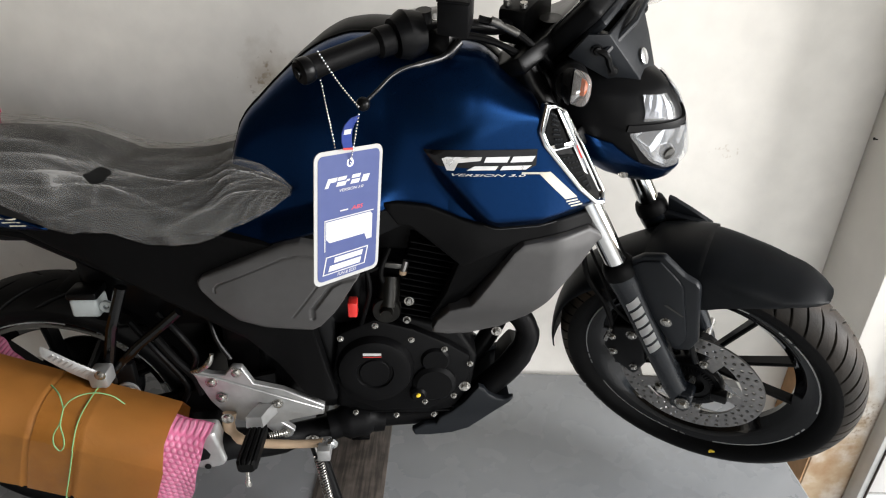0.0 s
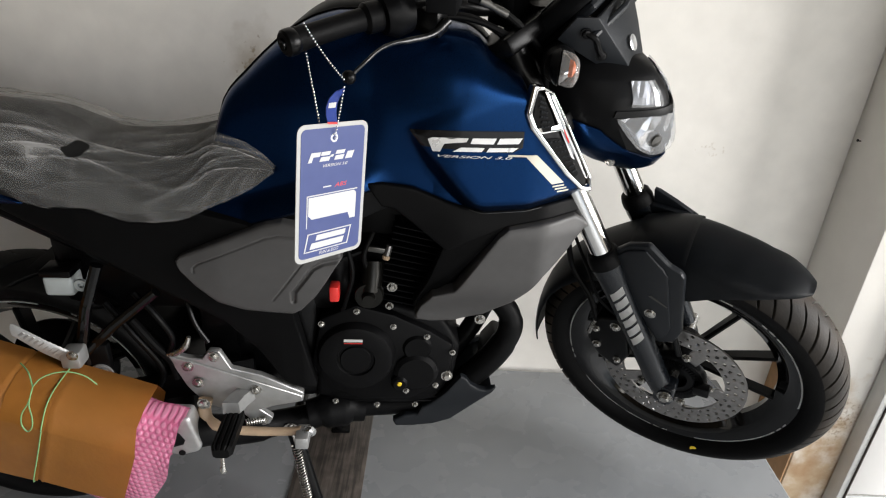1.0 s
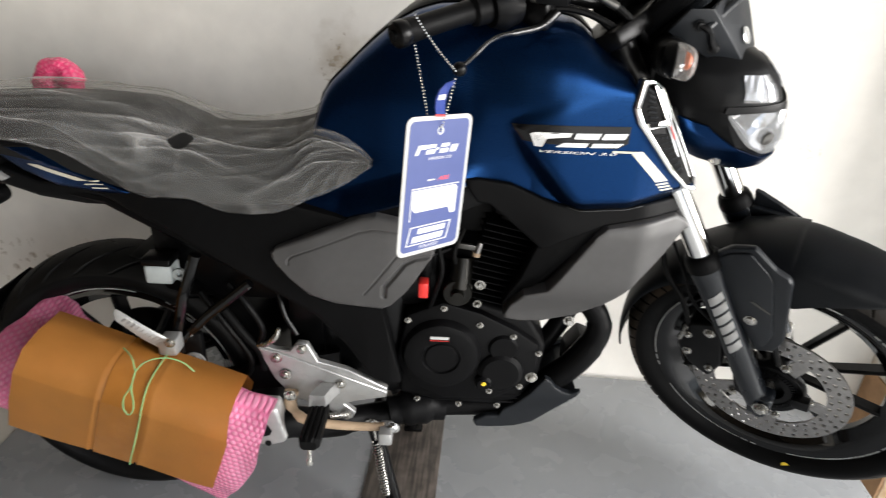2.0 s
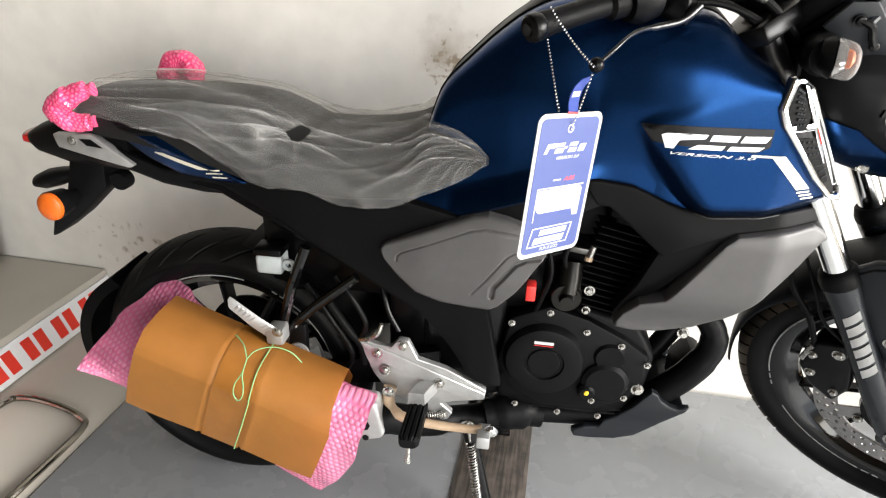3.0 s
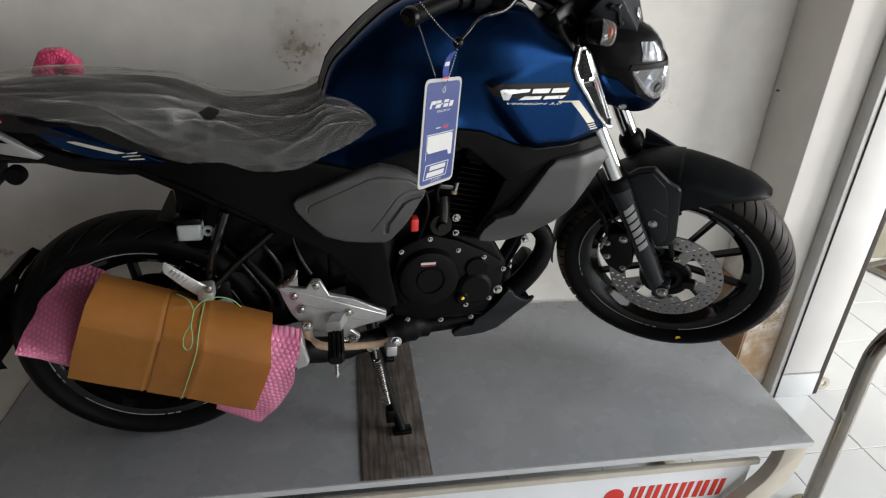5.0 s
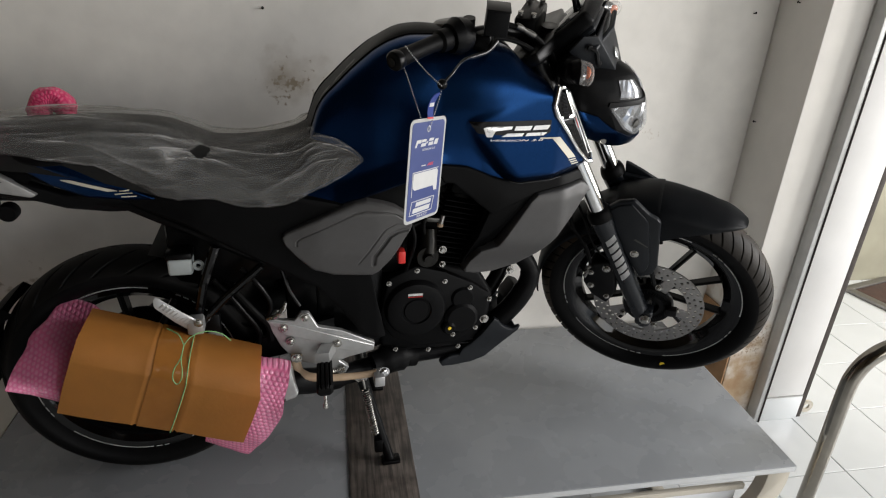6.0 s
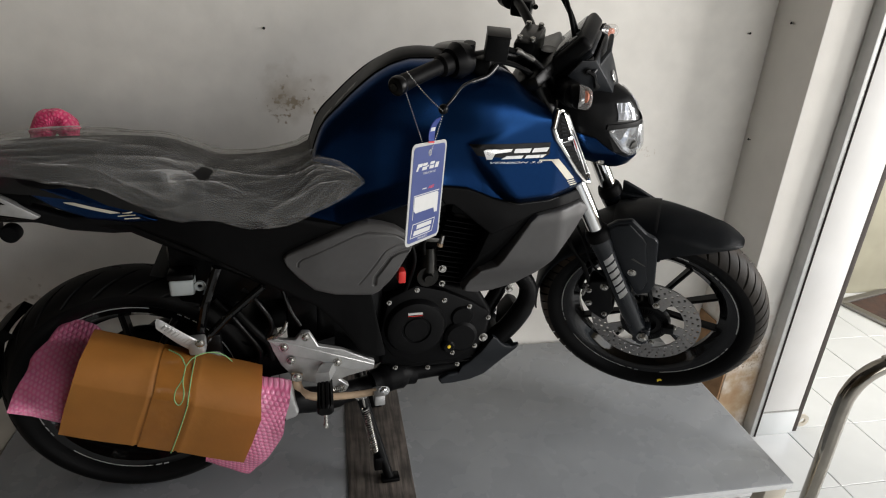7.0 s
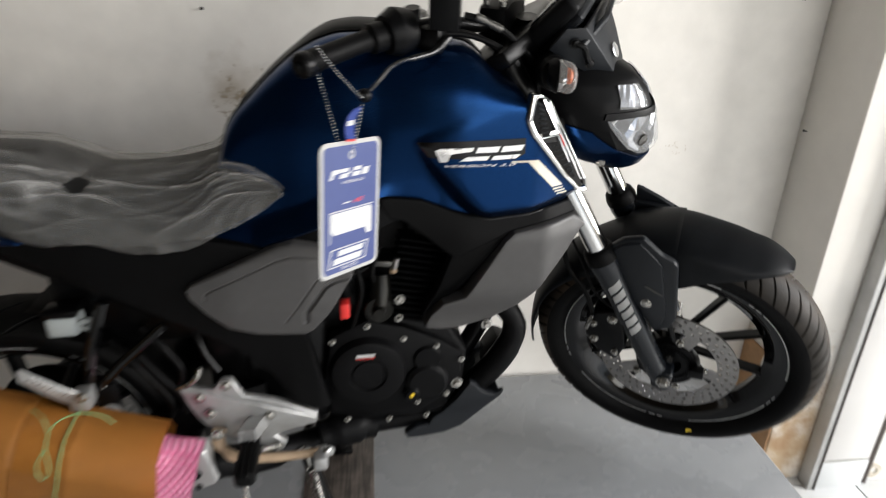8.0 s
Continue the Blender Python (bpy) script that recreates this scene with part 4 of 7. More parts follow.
def build_fork():
    for side in (-1, 1):
        s = 0.095 * side
        lower = [fork_point(a, s, -0.007) for a in (-0.03, 0.0, 0.03, 0.10, 0.22, 0.29, 0.315, 0.33)]
        leg = part("fork_leg", steered(tube(lower, [0.018, 0.021, 0.0235, 0.0245, 0.0255, 0.0275, 0.030, 0.030], 20)), FORK_GREY, bike, "dark grey fork slider")
        seal = [fork_point(a, s, -0.007) for a in (0.328, 0.34, 0.352, 0.356)]
        part("dust_seal", steered(tube(seal, [0.031, 0.031, 0.028, 0.024], 20)), RUBBER, leg)
        part("stanchion", steered(tube([fork_point(0.35, s, -0.007), fork_point(0.50, s, -0.007)], 0.0205, 20)), CHROME, leg, "chromed fork tube")
        part("upper_tube", steered(tube([fork_point(0.495, s, -0.007), fork_point(0.60, s, -0.007), fork_point(0.76, s, -0.007)], 0.0215, 20)), FINE_BLACK, leg, "black upper fork cover")
        if side < 0:
            part("axle_clamp", steered(turned(box(-0.018, 0.02, -0.114, -0.076, -0.03, 0.026, 0.008, 3), Matrix.Translation(FRONT))), FORK_GREY, leg)
            for k in range(6):
                c = fork_point(0.265 - k * 0.0225, s, -0.007)
                q = bmesh.new()
                lip = 0.0008 + 0.0245 + 0.003 * (0.265 - k * 0.0225 - 0.10) / 0.19
                strip = [[q.verts.new((lip * math.sin(a), -lip * math.cos(a), z + 0.002 * j)) for z in (-0.0082, 0.0082)] for j, a in enumerate(np.linspace(-0.12, 0.86, 7))]
                for u, v in zip(strip, strip[1:]):
                    q.faces.new((u[0], v[0], v[1], u[1]))
                bmesh.ops.solidify(q, geom=q.faces[:], thickness=0.0006)
                part("white_mark", steered(turned(q, Matrix.Translation(c) @ Matrix.Rotation(radians(-RAKE), 4, "Y"))), DECAL_WHITE, leg, "plain white bar")
    for a, h in ((0.60, 0.032), (0.755, 0.028)):
        c = fork_point(a, 0, -0.02)
        bm = prism([(-0.125, -0.03), (-0.10, -0.045), (0.10, -0.045), (0.125, -0.03), (0.125, 0.03), (0.06, 0.05), (-0.06, 0.05), (-0.125, 0.03)], -h / 2, h / 2, 0.005)
        m = Matrix.Translation(c) @ Matrix.Rotation(radians(-RAKE), 4, "Y") @ Matrix(((0, 0, 1, 0), (1, 0, 0, 0), (0, 1, 0, 0), (0, 0, 0, 1)))
        part("fork_yoke", steered(turned(bm, m)), FINE_BLACK, bike)
    # calliper and hoses behind the right leg
    cal = prism([(-0.145, 0.02), (-0.10, 0.0), (-0.085, 0.05), (-0.10, 0.13), (-0.125, 0.15), (-0.165, 0.13), (-0.175, 0.06)], -0.098, -0.048, 0.008, 3)
    c = part("brake_calliper", steered(turned(cal, Matrix.Translation(FRONT))), FINE_BLACK, bike, "black brake calliper")
    for x, z, r in ((-0.125, 0.125, 0.008), (-0.152, 0.055, 0.007), (-0.105, 0.03, 0.006), (-0.16, 0.10, 0.006)):
        part("calliper_bolt", steered(turned(bolt(x, -0.098, z, r, 0.007), Matrix.Translation(FRONT))), BOLT_STEEL, c)
    part("pad_pin", steered(turned(tube([(-0.172, -0.092, 0.075), (-0.165, -0.092, 0.118)], 0.006, 8), Matrix.Translation(FRONT))), BOLT_STEEL, c)
    hose = spline([FRONT + Vector(v) for v in ((-0.165, -0.09, 0.12), (-0.19, -0.085, 0.17), (-0.235, -0.075, 0.22), (-0.255, -0.07, 0.30), (-0.27, -0.06, 0.42))], 6)
    part("brake_hose", steered(tube(hose, 0.0055, 10)), RUBBER, c)
    wire = spline([FRONT + Vector(v) for v in ((-0.02, -0.085, 0.03), (-0.10, -0.10, 0.14), (-0.165, -0.104, 0.19), (-0.20, -0.098, 0.25), (-0.235, -0.09, 0.31))], 6)
    part("sensor_wire", steered(tube(wire, 0.003, 8)), RUBBER, c)


def build_front_fender():
    """A curved shell over the front wheel with the fork guards bolted to it."""
    crown = smooth1([(62, 0.338), (70, 0.336), (77, 0.332), (86, 0.330), (92, 0.333), (98, 0.336), (108, 0.333), (118, 0.328), (128, 0.322), (141, 0.320), (152, 0.318), (166, 0.3135), (180, 0.308), (191, 0.306)])
    skirt = smooth1([(62, 0.331), (66, 0.321), (70, 0.311), (74, 0.297), (80, 0.279), (87, 0.259), (97, 0.236), (112, 0.236), (126, 0.262), (140, 0.284), (160, 0.291), (191, 0.291)])
    width = smooth1([(62, 0.020), (64, 0.033), (67, 0.046), (71, 0.058), (77, 0.069), (86, 0.075), (104, 0.077), (140, 0.072), (191, 0.066)])

    def shell(d0, d1, n, lift, wide, cut, thick):
        bm = bmesh.new()
        vs = []
        for i in range(n + 1):
            deg = d0 + (d1 - d0) * i / n
            ang, r, w = radians(deg), crown(deg) + lift, width(deg) * wide
            full = max(0.004, r - max(skirt(deg), cut))
            half = []
            for u, fixed, part_of in ((0.0, 0.0, 0.0), (0.3, 0.002, 0.06), (0.58, 0.007, 0.2), (0.78, 0.014, 0.36), (0.91, 0.023, 0.52), (0.975, 0.034, 0.68), (1.0, 0.050, 0.82), (1.005, 0.075, 0.92), (1.0, 1.0, 1.0)):
                half.append((w * u, r - min(fixed, full * part_of if part_of < 1 else full)))
            row = [(-y, q) for y, q in half[:0:-1]] + half
            vs.append([bm.verts.new((FRONT.x + q * math.cos(ang), y, FRONT.z + q * math.sin(ang))) for y, q in row])
        for a, b in zip(vs, vs[1:]):
            for k in range(len(a) - 1):
                bm.faces.new((a[k], a[k + 1], b[k + 1], b[k]))
        bmesh.ops.solidify(bm, geom=bm.faces[:], thickness=thick)
        return bm
    f = part("front_mudguard", steered(shell(62, 191, 60, 0.0, 1.0, 0.0, 0.0035)), GREY_BLACK, bike, "charcoal front mudguard", sharp=50)
    part("fork_brace", steered(shell(98, 117, 12, 0.0015, 1.025, 0.300, 0.004)), GREY_BLACK, f, "charcoal fork brace over the mudguard", sharp=50)
    edge = [(-0.168, 0.305), (-0.142, 0.335), (-0.107, 0.350), (-0.066, 0.319), (-0.045, 0.312), (-0.036, 0.303), (-0.010, 0.170), (-0.017, 0.140), (-0.044, 0.124), (-0.09, 0.18), (-0.155, 0.285)]
    face = [(-0.160, 0.303), (-0.139, 0.328), (-0.110, 0.341), (-0.074, 0.312), (-0.062, 0.298), (-0.030, 0.178), (-0.034, 0.150), (-0.048, 0.138), (-0.09, 0.19), (-0.150, 0.285)]
    for side in (-1, 1):
        if side > 0:
            edge, face = [[(x, min(z, 0.296)) for x, z in q if not 0.30 < z < 0.313] for q in (edge, face)]
        g = part("fork_guard", steered(turned(prism(edge, side * 0.080, side * 0.096, 0.005, 2), Matrix.Translation(FRONT))), GREY_BLACK, f, "charcoal fork guard")
        part("guard_face", steered(turned(prism(face, side * 0.094, side * 0.101, 0.004, 2), Matrix.Translation(FRONT))), GREY_BLACK, g)
        part("guard_bolt", steered(turned(bolt(-0.072, side * 0.1012, 0.20, 0.008, 0.005, False, side), Matrix.Translation(FRONT))), BOLT_STEEL, g)
        if side < 0:
            mk = prism([(-0.084, 0.242), (-0.048, 0.229), (-0.047, 0.231), (-0.079, 0.246)], -0.1012, -0.1022, 0)
            part("guard_mark", steered(turned(mk, Matrix.Translation(FRONT))), DULL_METAL, g, smooth=False)
        if side > 0:
            wing = prism([(-0.146, 0.262), (-0.141, 0.284), (-0.148, 0.3245), (-0.136, 0.3225), (-0.100, 0.309), (-0.056, 0.290), (-0.070, 0.262)], 0.092, 0.104, 0.003, 2)
            part("guard_wing", steered(turned(wing, Matrix.Translation(FRONT))), GREY_BLACK, f)
        stay = tube([FRONT + Vector((-0.02, side * 0.088, 0.15)), FRONT + Vector((0.0, side * 0.084, 0.10))], 0.006, 8)
        part("stay", steered(stay), FINE_BLACK, f)


def build_rear_wheel():
    centre = Vector((0.0035, -0.008, 0.2865))
    ob, at = wheel("rear_wheel", centre, 0.146, 0.2995, REAR_TREAD_CUT, Matrix.Identity(4), 10, 0.06, 0.10, 0.956)
    part("brake_disc", turned(drilled_ring([(0.085, 0.098, 0.004, 0), (0.098, 0.11, 0.004, 0.5)], 30, 0.004), at @ Matrix.Translation((0, -0.07, 0))), BRUSHED, ob)
    part("axle", turned(lathe([(0.011, -0.13), (0.011, 0.13)], 18, closed=False), at), BOLT_STEEL, ob)
    for side in (-1, 1):
        bm = loft([[(x, side * (0.098 + 0.012 * k), z) for k, z in ((0, zc - h), (1, zc - h), (1.3, zc), (1, zc + h), (0, zc + h))] for x, zc, h in ((-0.035, 0.300, 0.018), (0.0, 0.300, 0.026), (0.2, 0.335, 0.024), (0.44, 0.385, 0.034))])
        part("swingarm", bm, FINE_BLACK, bike, "black steel swingarm")
    guard = prism([(-0.04, 0.335), (0.02, 0.385), (0.20, 0.43), (0.40, 0.47), (0.44, 0.40), (0.30, 0.345), (0.10, 0.29), (0.0, 0.262), (-0.05, 0.29)], 0.066, 0.094, 0.006, 2)
    part("chain_case", guard, FINE_BLACK, bike, "black chain guard")
    part("sprocket", turned(lathe([(0.03, 0.056), (0.105, 0.056), (0.112, 0.060), (0.112, 0.064), (0.03, 0.064)], 48), at), FINE_BLACK, ob)
    inner = bmesh.new()
    rows = []
    for i in range(17):
        a = radians(-12 + i * 5.6)
        rows.append([inner.verts.new((0.312 * math.cos(a), u, 0.286 + 0.312 * math.sin(a))) for u in (-0.088, -0.08, -0.04, 0.0, 0.04, 0.08)])
    for a, b in zip(rows, rows[1:]):
        for k in range(5):
            inner.faces.new((a[k], a[k + 1], b[k + 1], b[k]))
    bmesh.ops.solidify(inner, geom=inner.faces[:], thickness=0.004)
    part("inner_mudguard", inner, FINE_BLACK, bike, "black inner mudguard")
    shield = bmesh.new()
    rows = []
    for i in range(19):
        a = radians(141 + i * 2.6)
        r = 0.300 + 0.034 * math.sin(math.pi * i / 18 * 0.8)
        rows.append([shield.verts.new(((r - (0.026 if abs(u) == 1 else 0.0)) * math.cos(a), u * (0.064 + 0.004 * i / 18), 0.286 + (r - (0.026 if abs(u) == 1 else 0.0)) * math.sin(a))) for u in (-1, -0.96, 0, 0.96, 1)])
    for a, b in zip(rows, rows[1:]):
        for k in range(4):
            shield.faces.new((a[k], a[k + 1], b[k + 1], b[k]))
    bmesh.ops.solidify(shield, geom=shield.faces[:], thickness=0.004)
    part("tyre_hugger", shield, MATT_BLACK, bike, "black curved hugger behind the rear tyre")


TANK_LOW = [(0.368, 0.711), (0.449, 0.689), (0.575, 0.739), (0.676, 0.772), (0.72, 0.770), (0.752, 0.761), (0.777, 0.7525), (0.795, 0.746), (0.8125, 0.742), (0.838, 0.739), (0.884, 0.743), (0.911, 0.745), (0.951, 0.750), (0.988, 0.756), (1.012, 0.764)]
TANK_TOP = [(0.368, 0.725), (0.385, 0.775), (0.405, 0.832), (0.426, 0.892), (0.465, 0.936), (0.509, 0.978), (0.544, 1.005), (0.579, 1.023), (0.615, 1.032), (0.674, 1.033), (0.74, 1.028), (0.80, 1.020), (0.85, 0.985), (0.88, 0.962), (0.890, 0.945), (0.898, 0.902), (0.936, 0.858), (0.970, 0.819), (1.012, 0.776)]
SHOULDER = [(0.368, 0.722), (0.385, 0.75), (0.42, 0.835), (0.50, 0.890), (0.60, 0.908), (0.70, 0.918), (0.80, 0.922), (0.87, 0.925), (0.888, 0.925), (0.898, 0.898), (0.936, 0.854), (0.970, 0.815), (1.012, 0.772)]
tank_low, tank_top, shoulder = curve1(TANK_LOW), smooth1(TANK_TOP), smooth1(SHOULDER)
wing_half = smooth1([(0.66, 0.150), (0.74, 0.165), (0.80, 0.171), (0.90, 0.170), (0.93, 0.161), (0.96, 0.147), (0.99, 0.132), (1.02, 0.124)])
knee_half = smooth1([(0.36, 0.080), (0.42, 0.092), (0.49, 0.106), (0.54, 0.120), (0.62, 0.128), (0.70, 0.133), (0.80, 0.135), (1.02, 0.10)])


def tank_depth(x, z):
    """The tank's flank up to its shoulder: a knee recess behind, and the wing ahead of a slanting crease."""
    low = tank_low(x)
    d = (x - 0.747) * 0.746 + (z - 0.852) * 0.666
    soft = 2.6 * max(0.0, z - 0.872)
    wing = step(-0.034 - soft, 0.003 + soft, d)
    upper = step(0.44, 0.78, x) * step(0.80, 0.905, z)
    out = max(wing, 0.92 * upper)
    y = -(knee_half(x) + (wing_half(x) - knee_half(x)) * out)
    y += 0.022 * wing * (1 - step(low - 0.002, low + 0.026, z))
    y -= 0.022 * (1 - step(low + 0.006, low + 0.050, z)) * (1 - step(0.60, 0.70, x))
    return y


def tank_half(side, nx=110):
    """One half of the tank: the flank, then the crown that rolls over to the centre cover."""
    rings = []
    for i in range(nx + 1):
        x = 0.368 + 0.644 * i / nx
        lo, zs, zt = tank_low(x), shoulder(x), tank_top(x)
        zs = max(zs, lo + 0.004)
        zt = max(zt, zs + 0.004)
        ys = -tank_depth(x, zs)
        yt = ys + (0.056 - ys) * (1 - step(0.872, 0.90, x)) - 0.018 * step(0.872, 0.90, x)
        ring = []
        for k in range(31):
            z = lo + (zs - lo) * k / 30
            d = min(z - lo, 0.006) / 0.006
            ring.append((x, side * (-tank_depth(x, z) - 0.006 * (1 - math.sqrt(max(0.0, 1 - (1 - d) ** 2)))), z))
        for k in range(1, 17):
            a = math.pi / 2 * k / 16
            ring.append((x, side * (yt + (ys - yt) * math.cos(a) ** 0.88), zs + (zt - zs) * math.sin(a) ** 0.88))
        ring += [(x, side * (yt - 0.01), zt - 0.02), (x, side * max(0.03, ys - 0.03), max(lo + 0.002, zs - 0.03)), (x, side * max(0.03, ys - 0.03), lo)]
        rings.append(ring)
    return loft(rings)


def build_tank():
    tank = part("fuel_tank", tank_half(-1), BLUE, bike, "matt metallic blue fuel tank", sharp=40)
    part("tank_side", tank_half(1, 60), BLUE, tank, sharp=40)
    # centre cover over the top, with a raised rim
    ridge = smooth1([(0.388, 0.775), (0.405, 0.838), (0.415, 0.868), (0.435, 0.902), (0.455, 0.924), (0.49, 0.960), (0.534, 1.000), (0.5715, 1.028), (0.601, 1.041), (0.642, 1.046), (0.68, 1.044), (0.76, 1.035), (0.81, 1.024), (0.85, 0.990), (0.885, 0.958)])
    rings = []
    for i in range(46):
        x = 0.390 + (0.885 - 0.390) * i / 45
        zr, ze = ridge(x), tank_top(x) - 0.001
        w = 0.060
        row = [(x, w * u, ze + (zr - ze) * (1 - abs(u) ** 2.2) + 0.004 * (1 - abs(u) ** 10)) for u in np.linspace(-1, 1, 21)]
        row += [(x, w * 1.01, ze - 0.014), (x, w * 0.8, ze - 0.03), (x, -w * 0.8, ze - 0.03), (x, -w * 1.01, ze - 0.014)]
        rings.append(row)
    part("top_cover", loft(rings), MATT_BLACK, tank, "matt black centre cover")
    for s in (-1, 1):
        part("cover_piping", tube([(x, s * 0.0605, tank_top(x) + 0.001) for x in np.linspace(0.40, 0.86, 40)], 0.0022, 8), RUBBER, tank)
    cap = lathe([(0.0, 0.012), (0.036, 0.012), (0.042, 0.008), (0.044, 0.0), (0.0, 0.0)], 32)
    part("filler_cap", turned(cap, Matrix.Translation((0.715, 0, 1.046)) @ pose(0, 0, 0, 90) @ pose(0, 0, 0, 0, 0, 8)), DULL_METAL, tank)

    for x, y in ((0.470, -0.034), (0.492, -0.030), (0.440, -0.036)):
        mark = bmesh.new()
        grid = [[mark.verts.new((x + 0.009 * a + 0.004 * b, y + 0.008 * b, ridge(x + 0.009 * a + 0.004 * b))) for b in (-1, 0, 1)] for a in (-1, 0, 1)]
        for v in mark.verts:
            u = v.co.y / 0.060
            ze = tank_top(v.co.x) - 0.001
            v.co.z = ze + (v.co.z - ze) * (1 - abs(u) ** 2.2) + 0.0046
        for a in range(2):
            for b in range(2):
                mark.faces.new((grid[a][b], grid[a + 1][b], grid[a + 1][b + 1], grid[a][b + 1]))
        bmesh.ops.solidify(mark, geom=mark.faces[:], thickness=-0.0005)
        part("cover_mark", mark, DULL_METAL, tank, "dull grey mark on the centre cover", smooth=False)

    # decals on the flank, laid along its surface
    def decal(name, low, high, material, label="", lift=0.0012, nx=24, nz=4):
        d = skin(low, high, lambda x, z: tank_depth(x, z) - lift, 0.0006, nx, nz, 0)
        return part(name, d, material, tank, label, smooth=True)
    decal("black_band", [(0.718, 0.8755), (0.735, 0.854), (0.873, 0.849), (0.889, 0.858)], [(0.718, 0.8775), (0.76, 0.880), (0.889, 0.883)], DECAL_BLACK, "glossy black decal band", nx=50, nz=8)
    decal("cream_stripe", [(0.868, 0.8435), (0.896, 0.8435), (0.945, 0.7955), (0.966, 0.7955)], [(0.868, 0.8465), (0.913, 0.8465), (0.966, 0.7965)], DECAL_CREAM, "cream chevron stripe", nx=40)
    for k in range(3):
        x, z = 0.947 + k * 0.0048, 0.7925 - k * 0.0050
        decal("cream_bar", [(x, z - 0.0024), (x + 0.021, z - 0.0024)], [(x, z), (x + 0.021, z)], DECAL_CREAM)

    def mark(outline, material, label):
        """A flat shape on the flank; each edge is cut fine enough to follow it."""
        bm = prism(outline, 0.0, 0.0004, 0)
        for v in bm.verts:
            v.co.y = tank_depth(v.co.x, v.co.z) - 0.0024 + v.co.y
        part("silver_mark", bm, material, tank, label, smooth=False)
    for outline in (((0.753, 0.848), (0.764, 0.848), (0.770, 0.8605), (0.803, 0.8645), (0.806, 0.8705), (0.752, 0.8690), (0.745, 0.866)),
                    ((0.783, 0.849), (0.827, 0.8500), (0.831, 0.8565), (0.795, 0.856)), ((0.809, 0.862), (0.844, 0.8625), (0.848, 0.8715), (0.812, 0.8705)),
                    ((0.834, 0.850), (0.874, 0.8515), (0.882, 0.8580), (0.838, 0.8565)), ((0.849, 0.8625), (0.882, 0.864), (0.887, 0.8730), (0.853, 0.8715))):
        mark(outline, DECAL_SILVER, "plain silver slanting bar")
    bm = turned(words("VERSION 3.0", 0.0105, 0.35), Matrix.Translation((0.756, 0, 0.8395)) @ pose(0, 0, 0, 90) @ Matrix.Diagonal((2.0, 0.52, 1, 1)))
    for v in bm.verts:
        v.co.y += tank_depth(v.co.x, v.co.z) - 0.0016
    part("lettering", bm, DECAL_SILVER, tank, "small silver lettering", smooth=False)
    # bright vent on the wing's front edge, both sides: an open bezel, two mesh inserts and a clear strip
    outer = [(0.906, -0.168, 0.952), (0.892, -0.171, 0.954), (0.886, -0.173, 0.910), (0.896, -0.173, 0.887), (0.930, -0.163, 0.849), (0.965, -0.147, 0.809), (0.999, -0.131, 0.778), (1.017, -0.126, 0.777), (1.019, -0.108, 0.796), (0.966, -0.127, 0.884), (0.929, -0.147, 0.939)]
    inner = [(0.908, -0.167, 0.944), (0.900, -0.169, 0.944), (0.8945, -0.171, 0.910), (0.9035, -0.171, 0.892), (0.936, -0.160, 0.854), (0.970, -0.144, 0.815), (1.000, -0.130, 0.787), (1.010, -0.124, 0.786), (1.012, -0.110, 0.796), (0.960, -0.129, 0.883), (0.924, -0.148, 0.934)]
    for s in (-1, 1):
        def at(p, lift=0.0):
            return Vector((p[0] + 0.35 * lift, -s * (p[1] - lift), p[2]))

        def ring(out, ins, lift, deep):
            bm = bmesh.new()
            loops = [[bm.verts.new(at(p, h)) for p in pts] for pts, h in ((out, lift - deep), (out, lift), (ins, lift), (ins, lift - deep))]
            n = len(out)
            for a, b in zip(loops, loops[1:] + loops[:1]):
                for k in range(n):
                    bm.faces.new((a[k], a[(k + 1) % n], b[(k + 1) % n], b[k]))
            bmesh.ops.recalc_face_normals(bm, faces=bm.faces)
            bmesh.ops.bevel(bm, geom=list(bm.edges), offset=0.0030, segments=3, affect="EDGES", profile=0.5)
            return bm

        def sheet(pts, lift, deep):
            return slab([at(p, lift) for p in pts], at((0, 0, 0), -deep) - at((0, 0, 0)), 0.0006, 1)
        v = part("vent_frame", ring(outer, inner, 0.007, 0.015), CHROME, tank, "bright chromed vent frame")
        part("vent_back", sheet(inner, 0.0005, 0.010), RUBBER, v)
        for pts in ([(0.900, -0.170, 0.943), (0.911, -0.167, 0.936), (0.931, -0.163, 0.901), (0.929, -0.164, 0.884), (0.912, -0.169, 0.882), (0.8975, -0.170, 0.906)], [(0.921, -0.164, 0.871), (0.948, -0.155, 0.872), (0.959, -0.149, 0.857), (0.990, -0.134, 0.808), (0.985, -0.137, 0.803), (0.962, -0.147, 0.826)]):
            part("vent_mesh", sheet(pts, 0.0030, 0.002), RUBBER, v, "black honeycomb vent insert")
            a0, a1, b0, b1 = Vector(pts[0]), Vector(pts[1]), Vector(pts[4]), Vector(pts[3])
            for i in range(7):
                for k in range(3):
                    p = a0.lerp(b0, 0.08 + 0.13 * i).lerp(a1.lerp(b1, 0.08 + 0.13 * i), 0.2 + 0.28 * k + (0.12 if i % 2 else 0.0))
                    part("vent_stud", turned(lathe([(0.0, -0.0014), (0.0018, -0.0010), (0.0023, 0.001), (0.0, 0.001)], 6), Matrix.Translation(at(p, 0.0036))), GREY_BLACK, v)
        part("cross_piece", slab([at(p, 0.005) for p in ((0.903, -0.170, 0.889), (0.912, -0.168, 0.880), (0.948, -0.150, 0.882), (0.943, -0.152, 0.891))], at((0, 0, 0), -0.006) - at((0, 0, 0)), 0.001, 2), CHROME, v, "bright cross piece")
